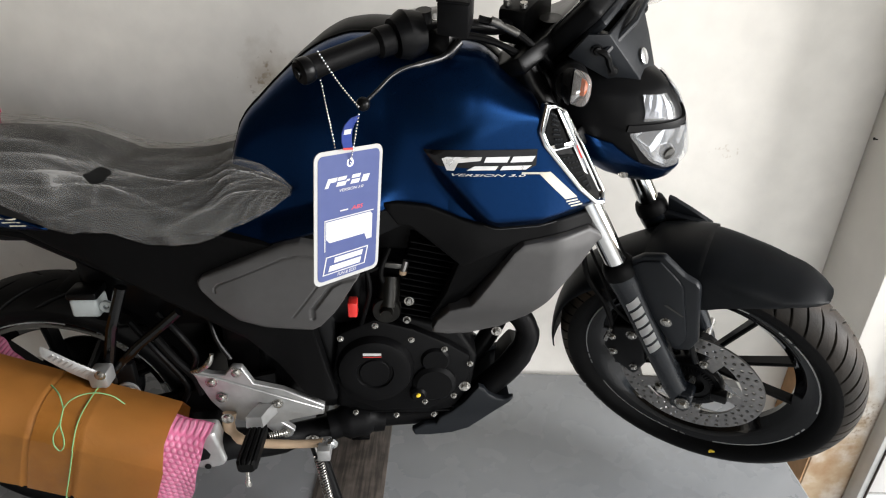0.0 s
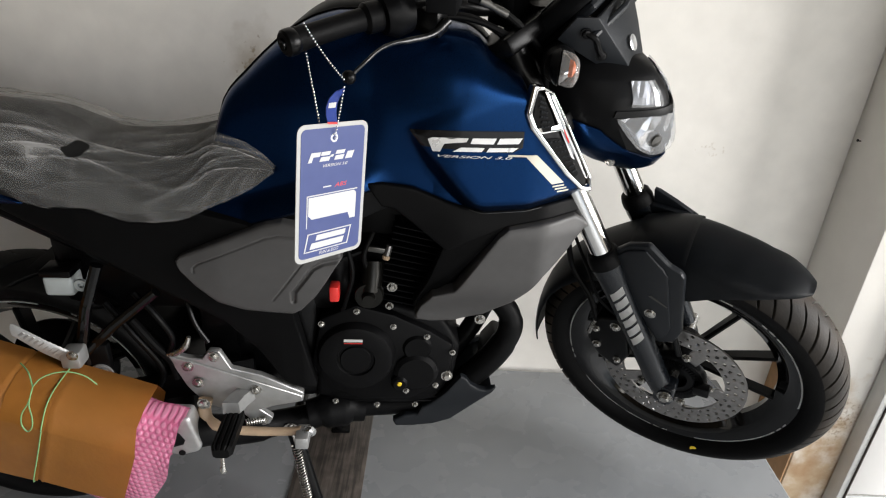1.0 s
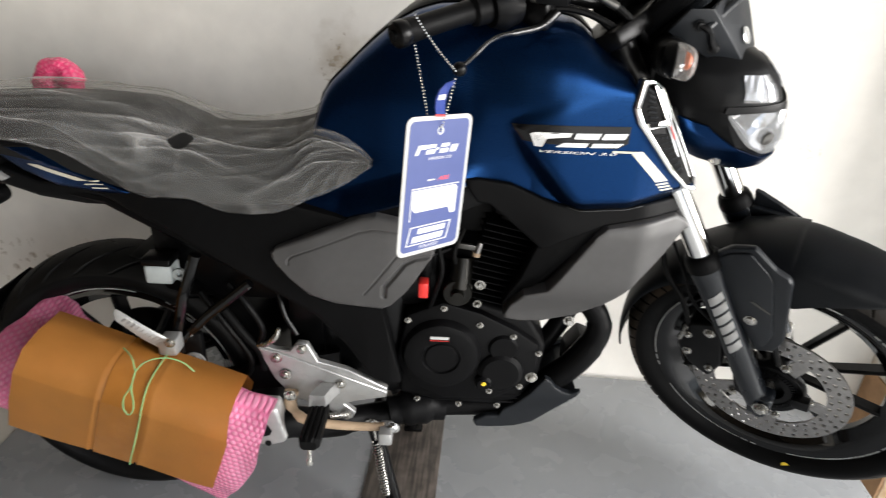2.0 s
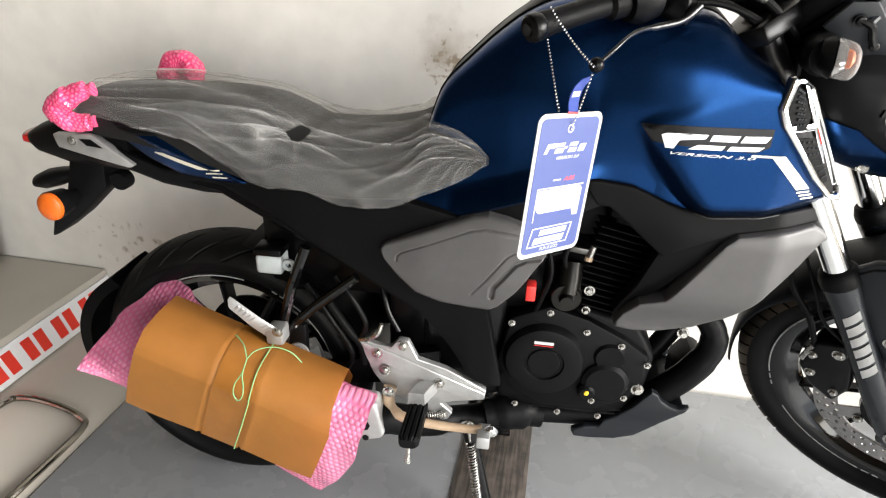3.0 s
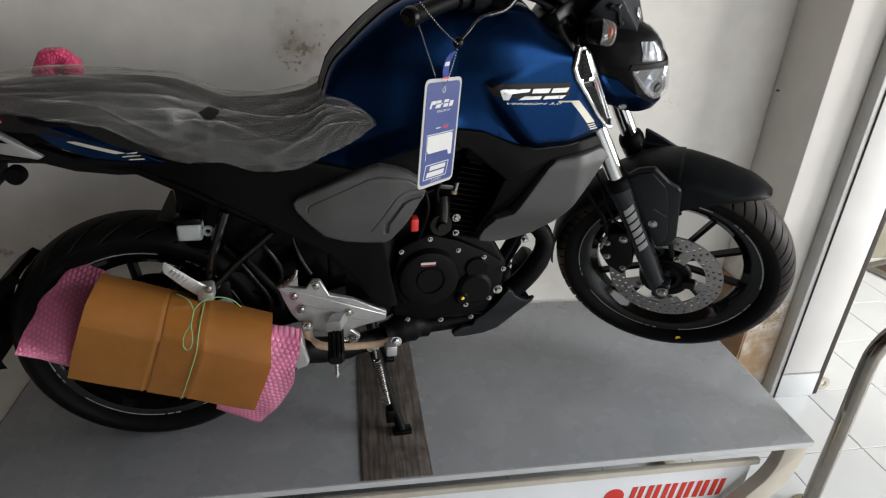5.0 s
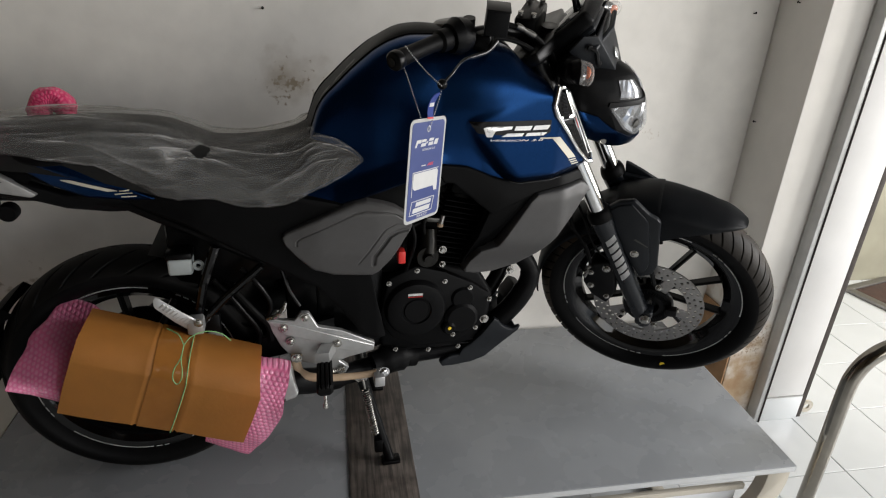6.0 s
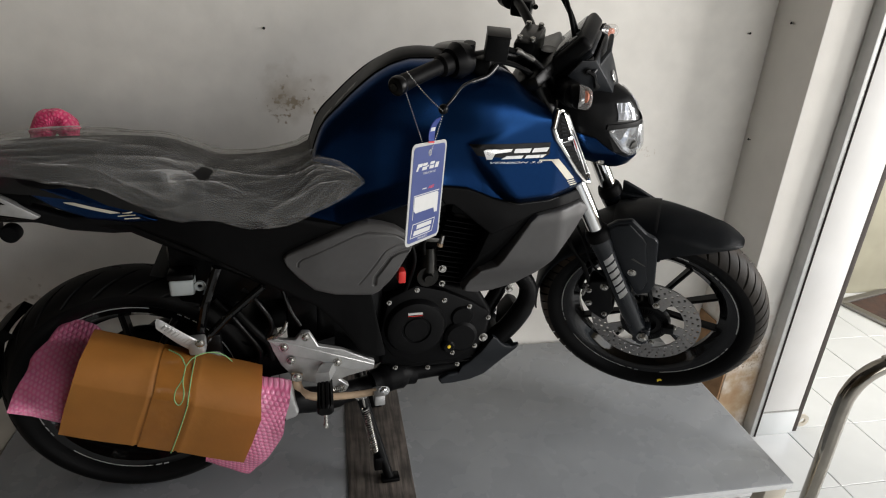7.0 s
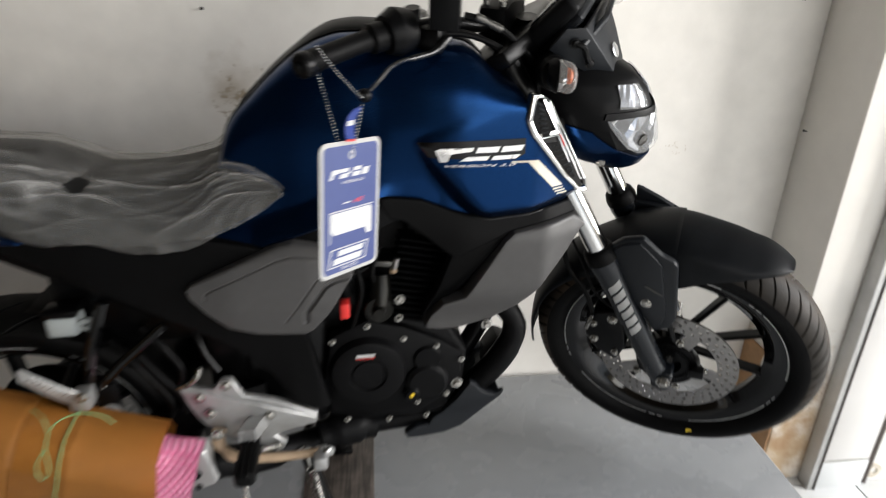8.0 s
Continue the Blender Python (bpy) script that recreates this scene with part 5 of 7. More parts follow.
        for pts in ([(0.911, -0.163, 0.943), (0.916, -0.160, 0.943), (1.006, -0.112, 0.788), (1.000, -0.115, 0.789)], [(0.921, -0.151, 0.938), (0.926, -0.149, 0.936), (1.014, -0.111, 0.790), (1.009, -0.112, 0.789)]):
            part("light_strip", slab([at(p, 0.0050) for p in pts], at((0, 0, 0), -0.004) - at((0, 0, 0)), 0.0008, 2), CHROME, v, "bright edge of the light strip")
        part("strip_core", slab([at(p, 0.0030) for p in ((0.916, -0.158, 0.941), (0.921, -0.154, 0.938), (1.009, -0.112, 0.789), (1.006, -0.113, 0.789))], at((0, 0, 0), -0.003) - at((0, 0, 0)), 0.0004, 1), REFLECTOR_DIM, v, "dim light guide")
        part("red_reflector", slab([at(p, 0.0046) for p in ((0.951, -0.138, 0.880), (0.956, -0.136, 0.880), (0.968, -0.131, 0.858), (0.963, -0.133, 0.858))], at((0, 0, 0), -0.002) - at((0, 0, 0)), 0.0004, 1), RED_LENS, v, "small red reflector")
    # thin bright line along the lower edge
    part("pinstripe", tube([(x, tank_depth(x, tank_low(x) + 0.010) - 0.0004, tank_low(x) + 0.004) for x in np.linspace(0.70, 0.95, 36)], 0.0008, 6), DULL_METAL, tank, "thin silver line")


def build_side_panels():
    for mirror in (False, True):
        s = mirror
        frame_low = [(0.012, 0.726), (0.095, 0.689), (0.154, 0.665), (0.300, 0.572), (0.403, 0.508), (0.455, 0.445), (0.501, 0.376), (0.53, 0.362), (0.556, 0.364)]
        frame_high = [(0.012, 0.733), (0.101, 0.738), (0.150, 0.730), (0.276, 0.716), (0.365, 0.722), (0.444, 0.705), (0.50, 0.69), (0.522, 0.534), (0.556, 0.372)]
        part("frame_cover", skin(frame_low, frame_high, lambda x, z: -0.128 + 0.03 * step(0.20, 0.0, x) + 0.012 * step(0.55, 0.35, z) * step(0.5, 0.44, x), 0.018, 44, 10, 0.007, s), COVER_BLACK, bike, "matt black moulded frame cover")
        low = [(0.338, 0.633), (0.345, 0.616), (0.366, 0.590), (0.398, 0.557), (0.442, 0.541), (0.491, 0.536), (0.524, 0.534), (0.539, 0.542), (0.564, 0.571), (0.582, 0.599), (0.600, 0.630), (0.611, 0.645)]
        high = [(0.338, 0.637), (0.346, 0.646), (0.394, 0.668), (0.445, 0.690), (0.487, 0.706), (0.514, 0.710), (0.544, 0.704), (0.572, 0.695), (0.595, 0.680), (0.611, 0.650)]
        lines = (([(0.366, 0.618), (0.367, 0.627), (0.374, 0.634), (0.486, 0.684), (0.510, 0.689), (0.546, 0.685), (0.574, 0.678), (0.598, 0.662)], 0.0022, 0.0018),
                 ([(0.493, 0.566), (0.548, 0.643), (0.558, 0.650), (0.575, 0.657), (0.606, 0.658)], 0.0022, 0.0018),
                 ([(0.527, 0.564), (0.5285, 0.584), (0.562, 0.630), (0.579, 0.639), (0.611, 0.645)], 0.0060, 0.0050))

        def panel_depth(x, z):
            y = -0.143 - 0.006 * step(0.34, 0.42, x) * step(0.61, 0.53, x) + 0.010 * step(0.60, 0.535, z) + 0.008 * step(0.675, 0.71, z)
            if not mirror:
                for line, wide, deep in lines:
                    y += deep * (1 - step(wide * 0.25, wide, near_line(x, z, line)))
            return y
        part("side_panel", skin(low, high, panel_depth, 0.02, 40 if s else 150, 20 if s else 90, 0.006, s), GREY, bike, "dark grey side panel", sharp=60)
        low = [(0.655, 0.776), (0.677, 0.744), (0.696, 0.742), (0.784, 0.672), (0.81, 0.685), (0.85, 0.704), (0.879, 0.718), (0.94, 0.731), (1.000, 0.734), (1.012, 0.738)]
        high = [(0.655, 0.782), (0.676, 0.784), (0.726, 0.778), (0.752, 0.768), (0.779, 0.757), (0.803, 0.750), (0.838, 0.744), (0.88, 0.748), (0.948, 0.756), (1.000, 0.758), (1.012, 0.746)]

        def shroud_depth(x, z):
            return -0.144 - 0.014 * step(0.70, 0.82, x) * step(0.775, 0.70, z) + 0.036 * step(0.93, 1.02, x)
        part("shroud", skin(low, high, shroud_depth, 0.02, 60, 14, 0.004, s), COVER_BLACK, bike, "matt black lower tank shroud")
        leg = [(0.778, 0.677), (0.790, 0.694), (0.850, 0.712), (0.881, 0.719), (0.868, 0.698), (0.836, 0.662), (0.800, 0.612), (0.776, 0.585), (0.752, 0.570), (0.734, 0.540), (0.733, 0.552), (0.758, 0.610)]
        sgn = 1 if s else -1
        bm = prism(leg, sgn * 0.152, sgn * 0.120, 0.004, 2)
        for v in bm.verts:
            v.co.y -= sgn * 0.030 * step(0.66, 0.54, v.co.z)
        part("shroud_leg", bm, COVER_BLACK, bike, "matt black shroud leg beside the scoop")
        low = [(0.737, 0.521), (0.764, 0.517), (0.805, 0.519), (0.860, 0.535), (0.901, 0.567), (0.917, 0.588), (0.950, 0.631), (0.990, 0.670), (1.017, 0.705), (1.026, 0.709)]
        high = [(0.737, 0.527), (0.746, 0.556), (0.765, 0.586), (0.801, 0.599), (0.823, 0.634), (0.850, 0.677), (0.868, 0.705), (0.884, 0.719), (0.940, 0.729), (0.999, 0.733), (1.018, 0.723), (1.026, 0.712)]

        def scoop_depth(x, z):
            return -0.168 + 0.042 * step(0.93, 1.03, x) + 0.040 * step(0.62, 0.52, z) + 0.006 * step(0.70, 0.735, z)
        part("air_scoop", skin(low, high, scoop_depth, 0.03, 70, 16, 0.005, s), GREY, bike, "dark grey air scoop")
        part("under_tank_plate", prism([(0.44, 0.69), (0.60, 0.775), (0.68, 0.795), (0.70, 0.74), (0.62, 0.70), (0.585, 0.66)], (1 if s else -1) * 0.118, (1 if s else -1) * 0.108, 0.002), MATT_BLACK, bike)
        rl = [(0.775, 0.590), (0.80, 0.585), (0.90, 0.64), (0.97, 0.72)]
        rh = [(0.775, 0.640), (0.82, 0.70), (0.90, 0.745), (0.97, 0.75)]
        part("scoop_inner", skin(rl, rh, lambda x, z: -0.128, 0.02, 20, 5, 0.003, s), FINE_BLACK, bike)


def build_seat():
    top = smooth1([(-0.238, 0.815), (-0.232, 0.834), (-0.188, 0.861), (-0.130, 0.867), (-0.079, 0.869), (0.001, 0.870), (0.070, 0.868), (0.118, 0.862), (0.150, 0.850), (0.178, 0.838), (0.205, 0.825), (0.271, 0.822), (0.319, 0.823), (0.375, 0.830), (0.412, 0.845), (0.440, 0.838), (0.474, 0.824), (0.496, 0.807), (0.505, 0.796)])
    foot = curve1([(-0.238, 0.79), (-0.20, 0.785), (-0.10, 0.778), (0.0, 0.764), (0.10, 0.735), (0.160, 0.722), (0.276, 0.710), (0.35, 0.710), (0.395, 0.729), (0.439, 0.749), (0.480, 0.770), (0.496, 0.783), (0.505, 0.790)])
    sink = lambda x: 0.008 * (1 - step(0.20, 0.38, x))
    half = smooth1([(-0.238, 0.06), (-0.20, 0.094), (-0.10, 0.112), (0.05, 0.126), (0.16, 0.132), (0.30, 0.130), (0.42, 0.128), (0.50, 0.128)])
    power = smooth1([(-0.238, 2.2), (0.0, 2.4), (0.30, 2.5), (0.42, 3.4), (0.50, 4.0)])
    xs = [-0.238 + 0.740 * i / 60 for i in range(61)]
    rings = []
    for x in xs:
        t, l, h, q = top(x) - sink(x) - 0.004, foot(x), half(x) - 0.005, 2 / power(x)
        ring = []
        for k in range(41):
            a = math.pi * (1 - k / 40)
            ring.append((x, h * math.copysign(abs(math.cos(a)) ** q, math.cos(a)), l + max(0.004, t - l) * max(0.0, math.sin(a)) ** q))
        rings.append(ring + [(x, h * 0.8, l - 0.002), (x, -h * 0.8, l - 0.002)])
    seat = part("seat", loft(rings), SEAT_BLACK, bike, "black vinyl seat")
    # the polythene cover: an open shell, pulled into folds round its tear and towards the nose
    low = curve1([(-0.238, 0.822), (-0.20, 0.820), (-0.135, 0.816), (-0.055, 0.803), (0.012, 0.797), (0.046, 0.777), (0.082, 0.757), (0.112, 0.734), (0.154, 0.724), (0.176, 0.729), (0.212, 0.725), (0.232, 0.716), (0.274, 0.704), (0.350, 0.706), (0.370, 0.713), (0.395, 0.727), (0.439, 0.747), (0.480, 0.769), (0.497, 0.784), (0.505, 0.790), (0.508, 0.793)])
    bm = bmesh.new()
    noise.seed_set(4)
    n, m = 210, 330
    painted_sheen = bm.verts.layers.float.new("crease")

    def crease(px, py, pz, sharp):
        return max(0.0, 1 - abs(noise.noise(Vector((px, py, pz)))) * sharp) ** 1.3
    grid = []
    for i in range(m + 1):
        x = -0.238 + 0.746 * i / m
        t, l, h = max(top(x) - sink(x), low(x) + 0.003), low(x) - 0.004 * noise.noise(Vector((x * 24, 2.0, 0))), half(x)
        calm = (1 - 0.8 * step(0.45, 0.50, x)) * (0.4 + 0.6 * step(-0.238, -0.20, x))
        row = []
        for k in range(n + 1):
            w = k / n
            a = math.pi * (1.0 - w)
            c, s_ = math.cos(a), math.sin(a)
            q = 2 / power(x)
            y = h * math.copysign(abs(c) ** q, c)
            z = l + (t - l) * max(0.0, s_) ** q
            v = w * 0.42
            hx, hv = x - 0.194, v - 0.118
            far, ang = math.hypot(hx, hv), math.atan2(hv, hx)
            fade = max(0.0, 1 - far / 0.17) * min(1.0, far / 0.03)
            star = crease(math.cos(ang) * 3.0, math.sin(ang) * 3.0, far * 5.0 + 3.0, 5.0) * fade
            nx_, nv = x - 0.515, v - 0.085
            near, bang = math.hypot(nx_, nv), math.atan2(nv, -nx_)
            reach = max(0.0, 1 - near / 0.30) * min(1.0, near / 0.04)
            fan = crease(bang * 3.6, near * 1.2, 8.0, 6.0) * reach
            wave = noise.noise(Vector((x * 5, v * 6, 5.0)))
            long_ = crease(x * 1.7 + v * 3, v * 17 + x * 3.4 + 1.0 * wave, 2.0, 5.0)
            mid_ = crease(x * 3.2 - v * 5, v * 27 - x * 4.0 + 1.0 * wave, 4.0, 5.0)
            thin = crease(x * 5 + v * 9, v * 42 + x * 9 + 1.5 * wave, 6.0, 5.5)
            wide = max(0.0, noise.noise(Vector((x * 4.0, v * 9 + x * 3, 11.0))))
            soft = noise.noise(Vector((x * 8, v * 14, 1.0)))
            lift = 0.0035 + calm * (0.0042 * long_ + 0.0026 * mid_ + 0.0006 * thin + 0.0018 * star + 0.0020 * fan + 0.0060 * wide + 0.0030 * soft)
            if s_ < 0.25:
                lift += 0.004 * calm * max(0.0, noise.noise(Vector((x * 30, 1.0, 4.0)))) * (0.25 - s_) * 4
            vert = bm.verts.new(Vector((x, y, z)) + Vector((0, c, s_)).normalized() * lift)
            # folds whitened as doubled film and painted highlights; top paler for grazing haze
            vert[painted_sheen] = min(1.0, (0.75 * long_ ** 4 + 0.6 * mid_ ** 3.5 + 0.25 * thin ** 3) * (0.35 + 0.65 * step(-0.1, 0.35, soft)) + 0.22 * star ** 2 + 0.5 * fan ** 1.5 + 0.22 * step(0.78, 0.97, s_) * step(-0.25, 0.3, soft) * (1 - step(0.10, 0.30, x)))
            row.append(vert)
        grid.append(row)
    for i in range(m):
        for k in range(n):
            x, y, z = grid[i][k].co
            u, w = x - 0.194, (k / n) * 0.42 - 0.118
            u, w = 0.4 * u + 0.917 * w, -0.917 * u + 0.4 * w
            ragged = 1 + 0.25 * noise.noise(Vector((u * 90, w * 90, 3.0)))
            if abs(u / 0.023) ** 3 + abs(w / 0.0125) ** 3 < ragged:
                continue
            bm.faces.new((grid[i][k], grid[i + 1][k], grid[i + 1][k + 1], grid[i][k + 1]))
    for v in [v for v in bm.verts if not v.link_faces]:
        bm.verts.remove(v)
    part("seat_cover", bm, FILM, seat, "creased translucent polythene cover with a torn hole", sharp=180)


def build_tail():
    for mirror in (False, True):
        low = [(-0.131, 0.786), (-0.076, 0.747), (-0.019, 0.725), (0.050, 0.718), (0.106, 0.719)]
        high = [(-0.131, 0.790), (-0.095, 0.797), (-0.016, 0.797), (0.008, 0.792), (0.090, 0.732), (0.106, 0.723)]

        def flank(x, z):
            d = z - (0.760 - 0.36 * x)
            return -0.121 + 0.02 * step(0.0, -0.18, x) + 0.62 * max(0.0, d) ** 1.1 + 0.30 * max(0.0, -d) + 0.004 * step(0.004, -0.004, d)
        p = part("tail_panel", skin(low, high, flank, 0.016, 36, 12, 0.006, mirror), BLUE, bike, "blue tail panel")
        cap_low = [(-0.213, 0.787), (-0.138, 0.786), (-0.08, 0.790), (-0.035, 0.792)]
        cap_high = [(-0.213, 0.793), (-0.197, 0.815), (-0.150, 0.819), (-0.080, 0.804), (-0.035, 0.796)]
        part("tail_cap", skin(cap_low, cap_high, lambda x, z: flank(x, z) - 0.002 + 0.012 * step(0.795, 0.82, z), 0.016, 20, 6, 0.005, mirror), MATT_BLACK, bike, "matt black tail cap")
        marks = [("tail_stripe", [(-0.055, 0.7626), (-0.050, 0.7605), (0.0228, 0.7398), (0.0406, 0.7412)], [(-0.055, 0.7638), (-0.038, 0.7642), (0.0406, 0.7420)], "cream stripe")]
        marks += [("stripe_bar", [(a, za), (b, zb)], [(a, za + 0.0024), (b, zb + 0.0024)], "cream bar at the stripe's end") for a, za, b, zb in ((0.044, 0.7400, 0.0626, 0.7424), (0.0345, 0.7325, 0.0674, 0.7364), (0.0451, 0.7266, 0.073, 0.7285))]
        for name, lo2, hi2, label in marks:
            part(name, skin(lo2, hi2, lambda x, z: flank(x, z) - 0.0012, 0.0006, 12, 2, 0, mirror), DECAL_CREAM, p, label, smooth=False)
        lower = [(-0.20, 0.755), (-0.13, 0.724), (-0.059, 0.700), (0.015, 0.690), (0.09, 0.690)]
        upper = [(-0.20, 0.79), (-0.13, 0.755), (-0.059, 0.728), (0.015, 0.728), (0.09, 0.728)]
        part("tail_under", skin(lower, upper, lambda x, z: -0.094, 0.02, 24, 6, 0.005, mirror), MATT_BLACK, bike)
        s = 1 if mirror else -1
        gb = prism([(-0.245, 0.780), (-0.174, 0.784), (-0.101, 0.733), (-0.113, 0.727), (-0.165, 0.738), (-0.239, 0.756)], s * 0.084, s * 0.102, 0.004)
        grab = part("grab_plate", gb, ALLOY, bike, "silver grab rail bracket")
        part("plate_slot", prism([(-0.195, 0.774), (-0.174, 0.775), (-0.154, 0.760), (-0.183, 0.763)], s * 0.1016, s * 0.1028, 0), FINE_BLACK, grab, smooth=False)
        part("plate_bolt", bolt(-0.209, s * 0.102, 0.770, 0.006, 0.004, True, s), BOLT_STEEL, grab)
        sheath = spline([(-0.150, 0.112, 0.795), (-0.142, 0.120, 0.846), (-0.130, 0.123, 0.866), (-0.108, 0.124, 0.868), (-0.094, 0.120, 0.852), (-0.088, 0.112, 0.80)], 8) if mirror else spline([(-0.148, s * 0.100, 0.861), (-0.176, s * 0.106, 0.853), (-0.203, s * 0.109, 0.840), (-0.219, s * 0.106, 0.822), (-0.208, s * 0.101, 0.806), (-0.180, s * 0.098, 0.801), (-0.158, s * 0.096, 0.806)], 8)
        bm = tube(sheath, [0.020, 0.024, 0.024, 0.020] if mirror else [0.010, 0.015, 0.019, 0.020, 0.018, 0.015, 0.010], 14)
        bm.verts.index_update()
        laid_out(bm, {v: (v.index // 14 * 0.0042, min(v.index % 14, 14 - v.index % 14) * 0.0085) for v in bm.verts})
        for v in bm.verts:
            v.co += Vector((noise.noise(v.co * 60), noise.noise(v.co * 60 + Vector((9, 0, 0))), noise.noise(v.co * 60 + Vector((0, 9, 0))))) * 0.004
        part("wrapped_handle", bm, HOT_PINK, bike, "grab handle wrapped in pink bubble wrap")
    part("tail_end", loft([oval(x, w, z0, z1, 20, 3.0) for x, w, z0, z1 in ((-0.345, 0.045, 0.735, 0.762), (-0.32, 0.062, 0.722, 0.776), (-0.26, 0.075, 0.705, 0.80), (-0.12, 0.085, 0.70, 0.80))]), MATT_BLACK, bike, "matt black tail end")
    lamp = loft([oval(x, w, z0, z1, 20, 3.0) for x, w, z0, z1 in ((-0.362, 0.036, 0.738, 0.756), (-0.356, 0.044, 0.735, 0.760), (-0.338, 0.048, 0.732, 0.764))])
    part("tail_lamp", lamp, RED_LENS, bike, "red tail lamp")
    holder = prism([(-0.284, 0.712), (-0.215, 0.712), (-0.221, 0.655), (-0.297, 0.585), (-0.350, 0.545), (-0.366, 0.538), (-0.351, 0.581), (-0.306, 0.644)], -0.030, 0.030, 0.006)
    part("plate_holder", holder, MATT_BLACK, bike, "black number plate holder")
    for s in (-1, 1):
        def pod(steps):
            return loft([[(-0.288 + 0.9 * r * math.cos(a) - 0.10 * (y - 0.06), s * y, 0.637 + r * math.sin(a)) for a in np.linspace(0, 2 * math.pi, 22, endpoint=False)] for y, r in steps])
        ind = part("rear_indicator", pod(((0.030, 0.012), (0.045, 0.014), (0.060, 0.024), (0.092, 0.0285))), MATT_BLACK, bike, "black rear indicator")
        part("lens", pod(((0.091, 0.0275), (0.098, 0.0265), (0.103, 0.020), (0.105, 0.008))), AMBER, ind, "amber lens")
    part("seat_lock", turned(lathe([(0.0, -0.034), (0.016, -0.034), (0.0185, -0.030), (0.0185, -0.010), (0.0, -0.010)], 24), Matrix.Translation((-0.190, 0, 0.672))), MATT_BLACK, bike, "round black seat lock")
    lampod = loft([[(x, 0.030 * k * math.cos(a), 0.657 + 0.25 * (x + 0.348) + 0.019 * k * math.sin(a)) for a in np.linspace(0, 2 * math.pi, 18, endpoint=False)] for x, k in ((-0.392, 0.25), (-0.384, 0.7), (-0.36, 1.0), (-0.335, 0.95), (-0.30, 0.7))])
    part("plate_lamp", lampod, MATT_BLACK, bike, "black number plate lamp pod")
    for s in (-1, 1):
        part("subframe_tube", tube([(0.30, s * 0.085, 0.56), (0.05, s * 0.085, 0.70), (-0.18, s * 0.075, 0.735)], 0.012, 10), FINE_BLACK, bike)


def build_engine():
    body = prism([(0.548, 0.309), (0.619, 0.292), (0.736, 0.287), (0.787, 0.301), (0.820, 0.362), (0.829, 0.435), (0.790, 0.500), (0.70, 0.525), (0.60, 0.515), (0.555, 0.47)], -0.085, 0.085, 0.012, 3)
    e = part("engine", body, ENGINE, bike, "black single-cylinder engine")
    clutch = lathe([(0.0, -0.120), (0.028, -0.120), (0.030, -0.117), (0.034, -0.117), (0.036, -0.121), (0.060, -0.121), (0.068, -0.118), (0.073, -0.108), (0.076, -0.088), (0.076, -0.08), (0.0, -0.08)], 64)
    c = part("clutch_cover", turned(clutch, Matrix.Translation((0.630, 0, 0.424))), ENGINE, e, "round black clutch cover")
    pad = prism([(0.545, 0.40), (0.575, 0.345), (0.64, 0.315), (0.735, 0.318), (0.79, 0.350), (0.812, 0.40), (0.812, 0.448), (0.768, 0.478), (0.70, 0.512), (0.63, 0.532), (0.565, 0.502)], -0.102, -0.07, 0.006, 2)
    part("side_cover", pad, ENGINE, e)
    part("crank_cover", turned(lathe([(0.0, -0.113), (0.034, -0.113), (0.042, -0.107), (0.044, -0.098), (0.0, -0.098)], 40), Matrix.Translation((0.744, 0, 0.386))), ENGINE, e)
    part("oil_filter_cover", turned(lathe([(0.0, -0.108), (0.024, -0.108), (0.030, -0.10), (0.0, -0.10)], 32), Matrix.Translation((0.745, 0, 0.440))), ENGINE, e)
    for x, z in ((0.567, 0.493), (0.632, 0.521), (0.699, 0.489), (0.762, 0.467), (0.739, 0.414), (0.812, 0.432), (0.783, 0.354), (0.726, 0.340), (0.587, 0.303), (0.669, 0.294), (0.745, 0.295)):
        part("cover_bolt", bolt(x, -0.103 if z > 0.32 else -0.09, z, 0.0046, 0.007), BOLT_STEEL, e)
    part("oil_cap", turned(lathe([(0.0, -0.118), (0.012, -0.118), (0.017, -0.112), (0.017, -0.10), (0.0, -0.10)], 14), Matrix.Translation((0.713, 0, 0.364))), ENGINE, e)
    part("oil_mark", turned(lathe([(0.0, -0.1205), (0.004, -0.120), (0.0048, -0.118), (0.0, -0.118)], 10), Matrix.Translation((0.7125, 0, 0.367))), YELLOW, e)
    bars = bmesh.new()
    join(bars, box(0.609, 0.643, -0.1225, -0.1205, 0.4660, 0.4715, 0))
    part("white_bar", bars, DECAL_WHITE, c, "small white bar", smooth=False)
    part("red_bar", box(0.609, 0.643, -0.1222, -0.1205, 0.4622, 0.4633, 0), RED_PLASTIC, c, smooth=False)
    # sump fins
    for k in range(3):
        part("sump_fin", box(0.575, 0.79, -0.085, 0.085, 0.296 + k * 0.010, 0.300 + k * 0.010, 0.001), ENGINE, e)
    # cylinder with fins, leaning forward
    cyl = Matrix.Translation((0.735, 0.0, 0.50)) @ Matrix.Rotation(radians(12), 4, "Y")
    part("cylinder", turned(box(-0.05, 0.05, -0.05, 0.05, 0.0, 0.20, 0.01), cyl), ENGINE, e)
    for k in range(13):
        part("cooling_fin", turned(box(-0.075, 0.075, -0.082, 0.082, 0.020 + k * 0.0125, 0.0232 + k * 0.0125, 0.001, 1), cyl), ENGINE, e)
    part("cylinder_head", turned(box(-0.068, 0.068, -0.075, 0.075, 0.185, 0.25, 0.012), cyl), ENGINE, e)
    part("head_bolt", turned(bolt(-0.052, -0.083, 0.052, 0.007, 0.006), cyl), BOLT_STEEL, e)
    starter = lathe([(0.0, -0.125), (0.010, -0.125), (0.012, -0.112), (0.019, -0.108), (0.020, -0.06), (0.0, -0.06)], 28)
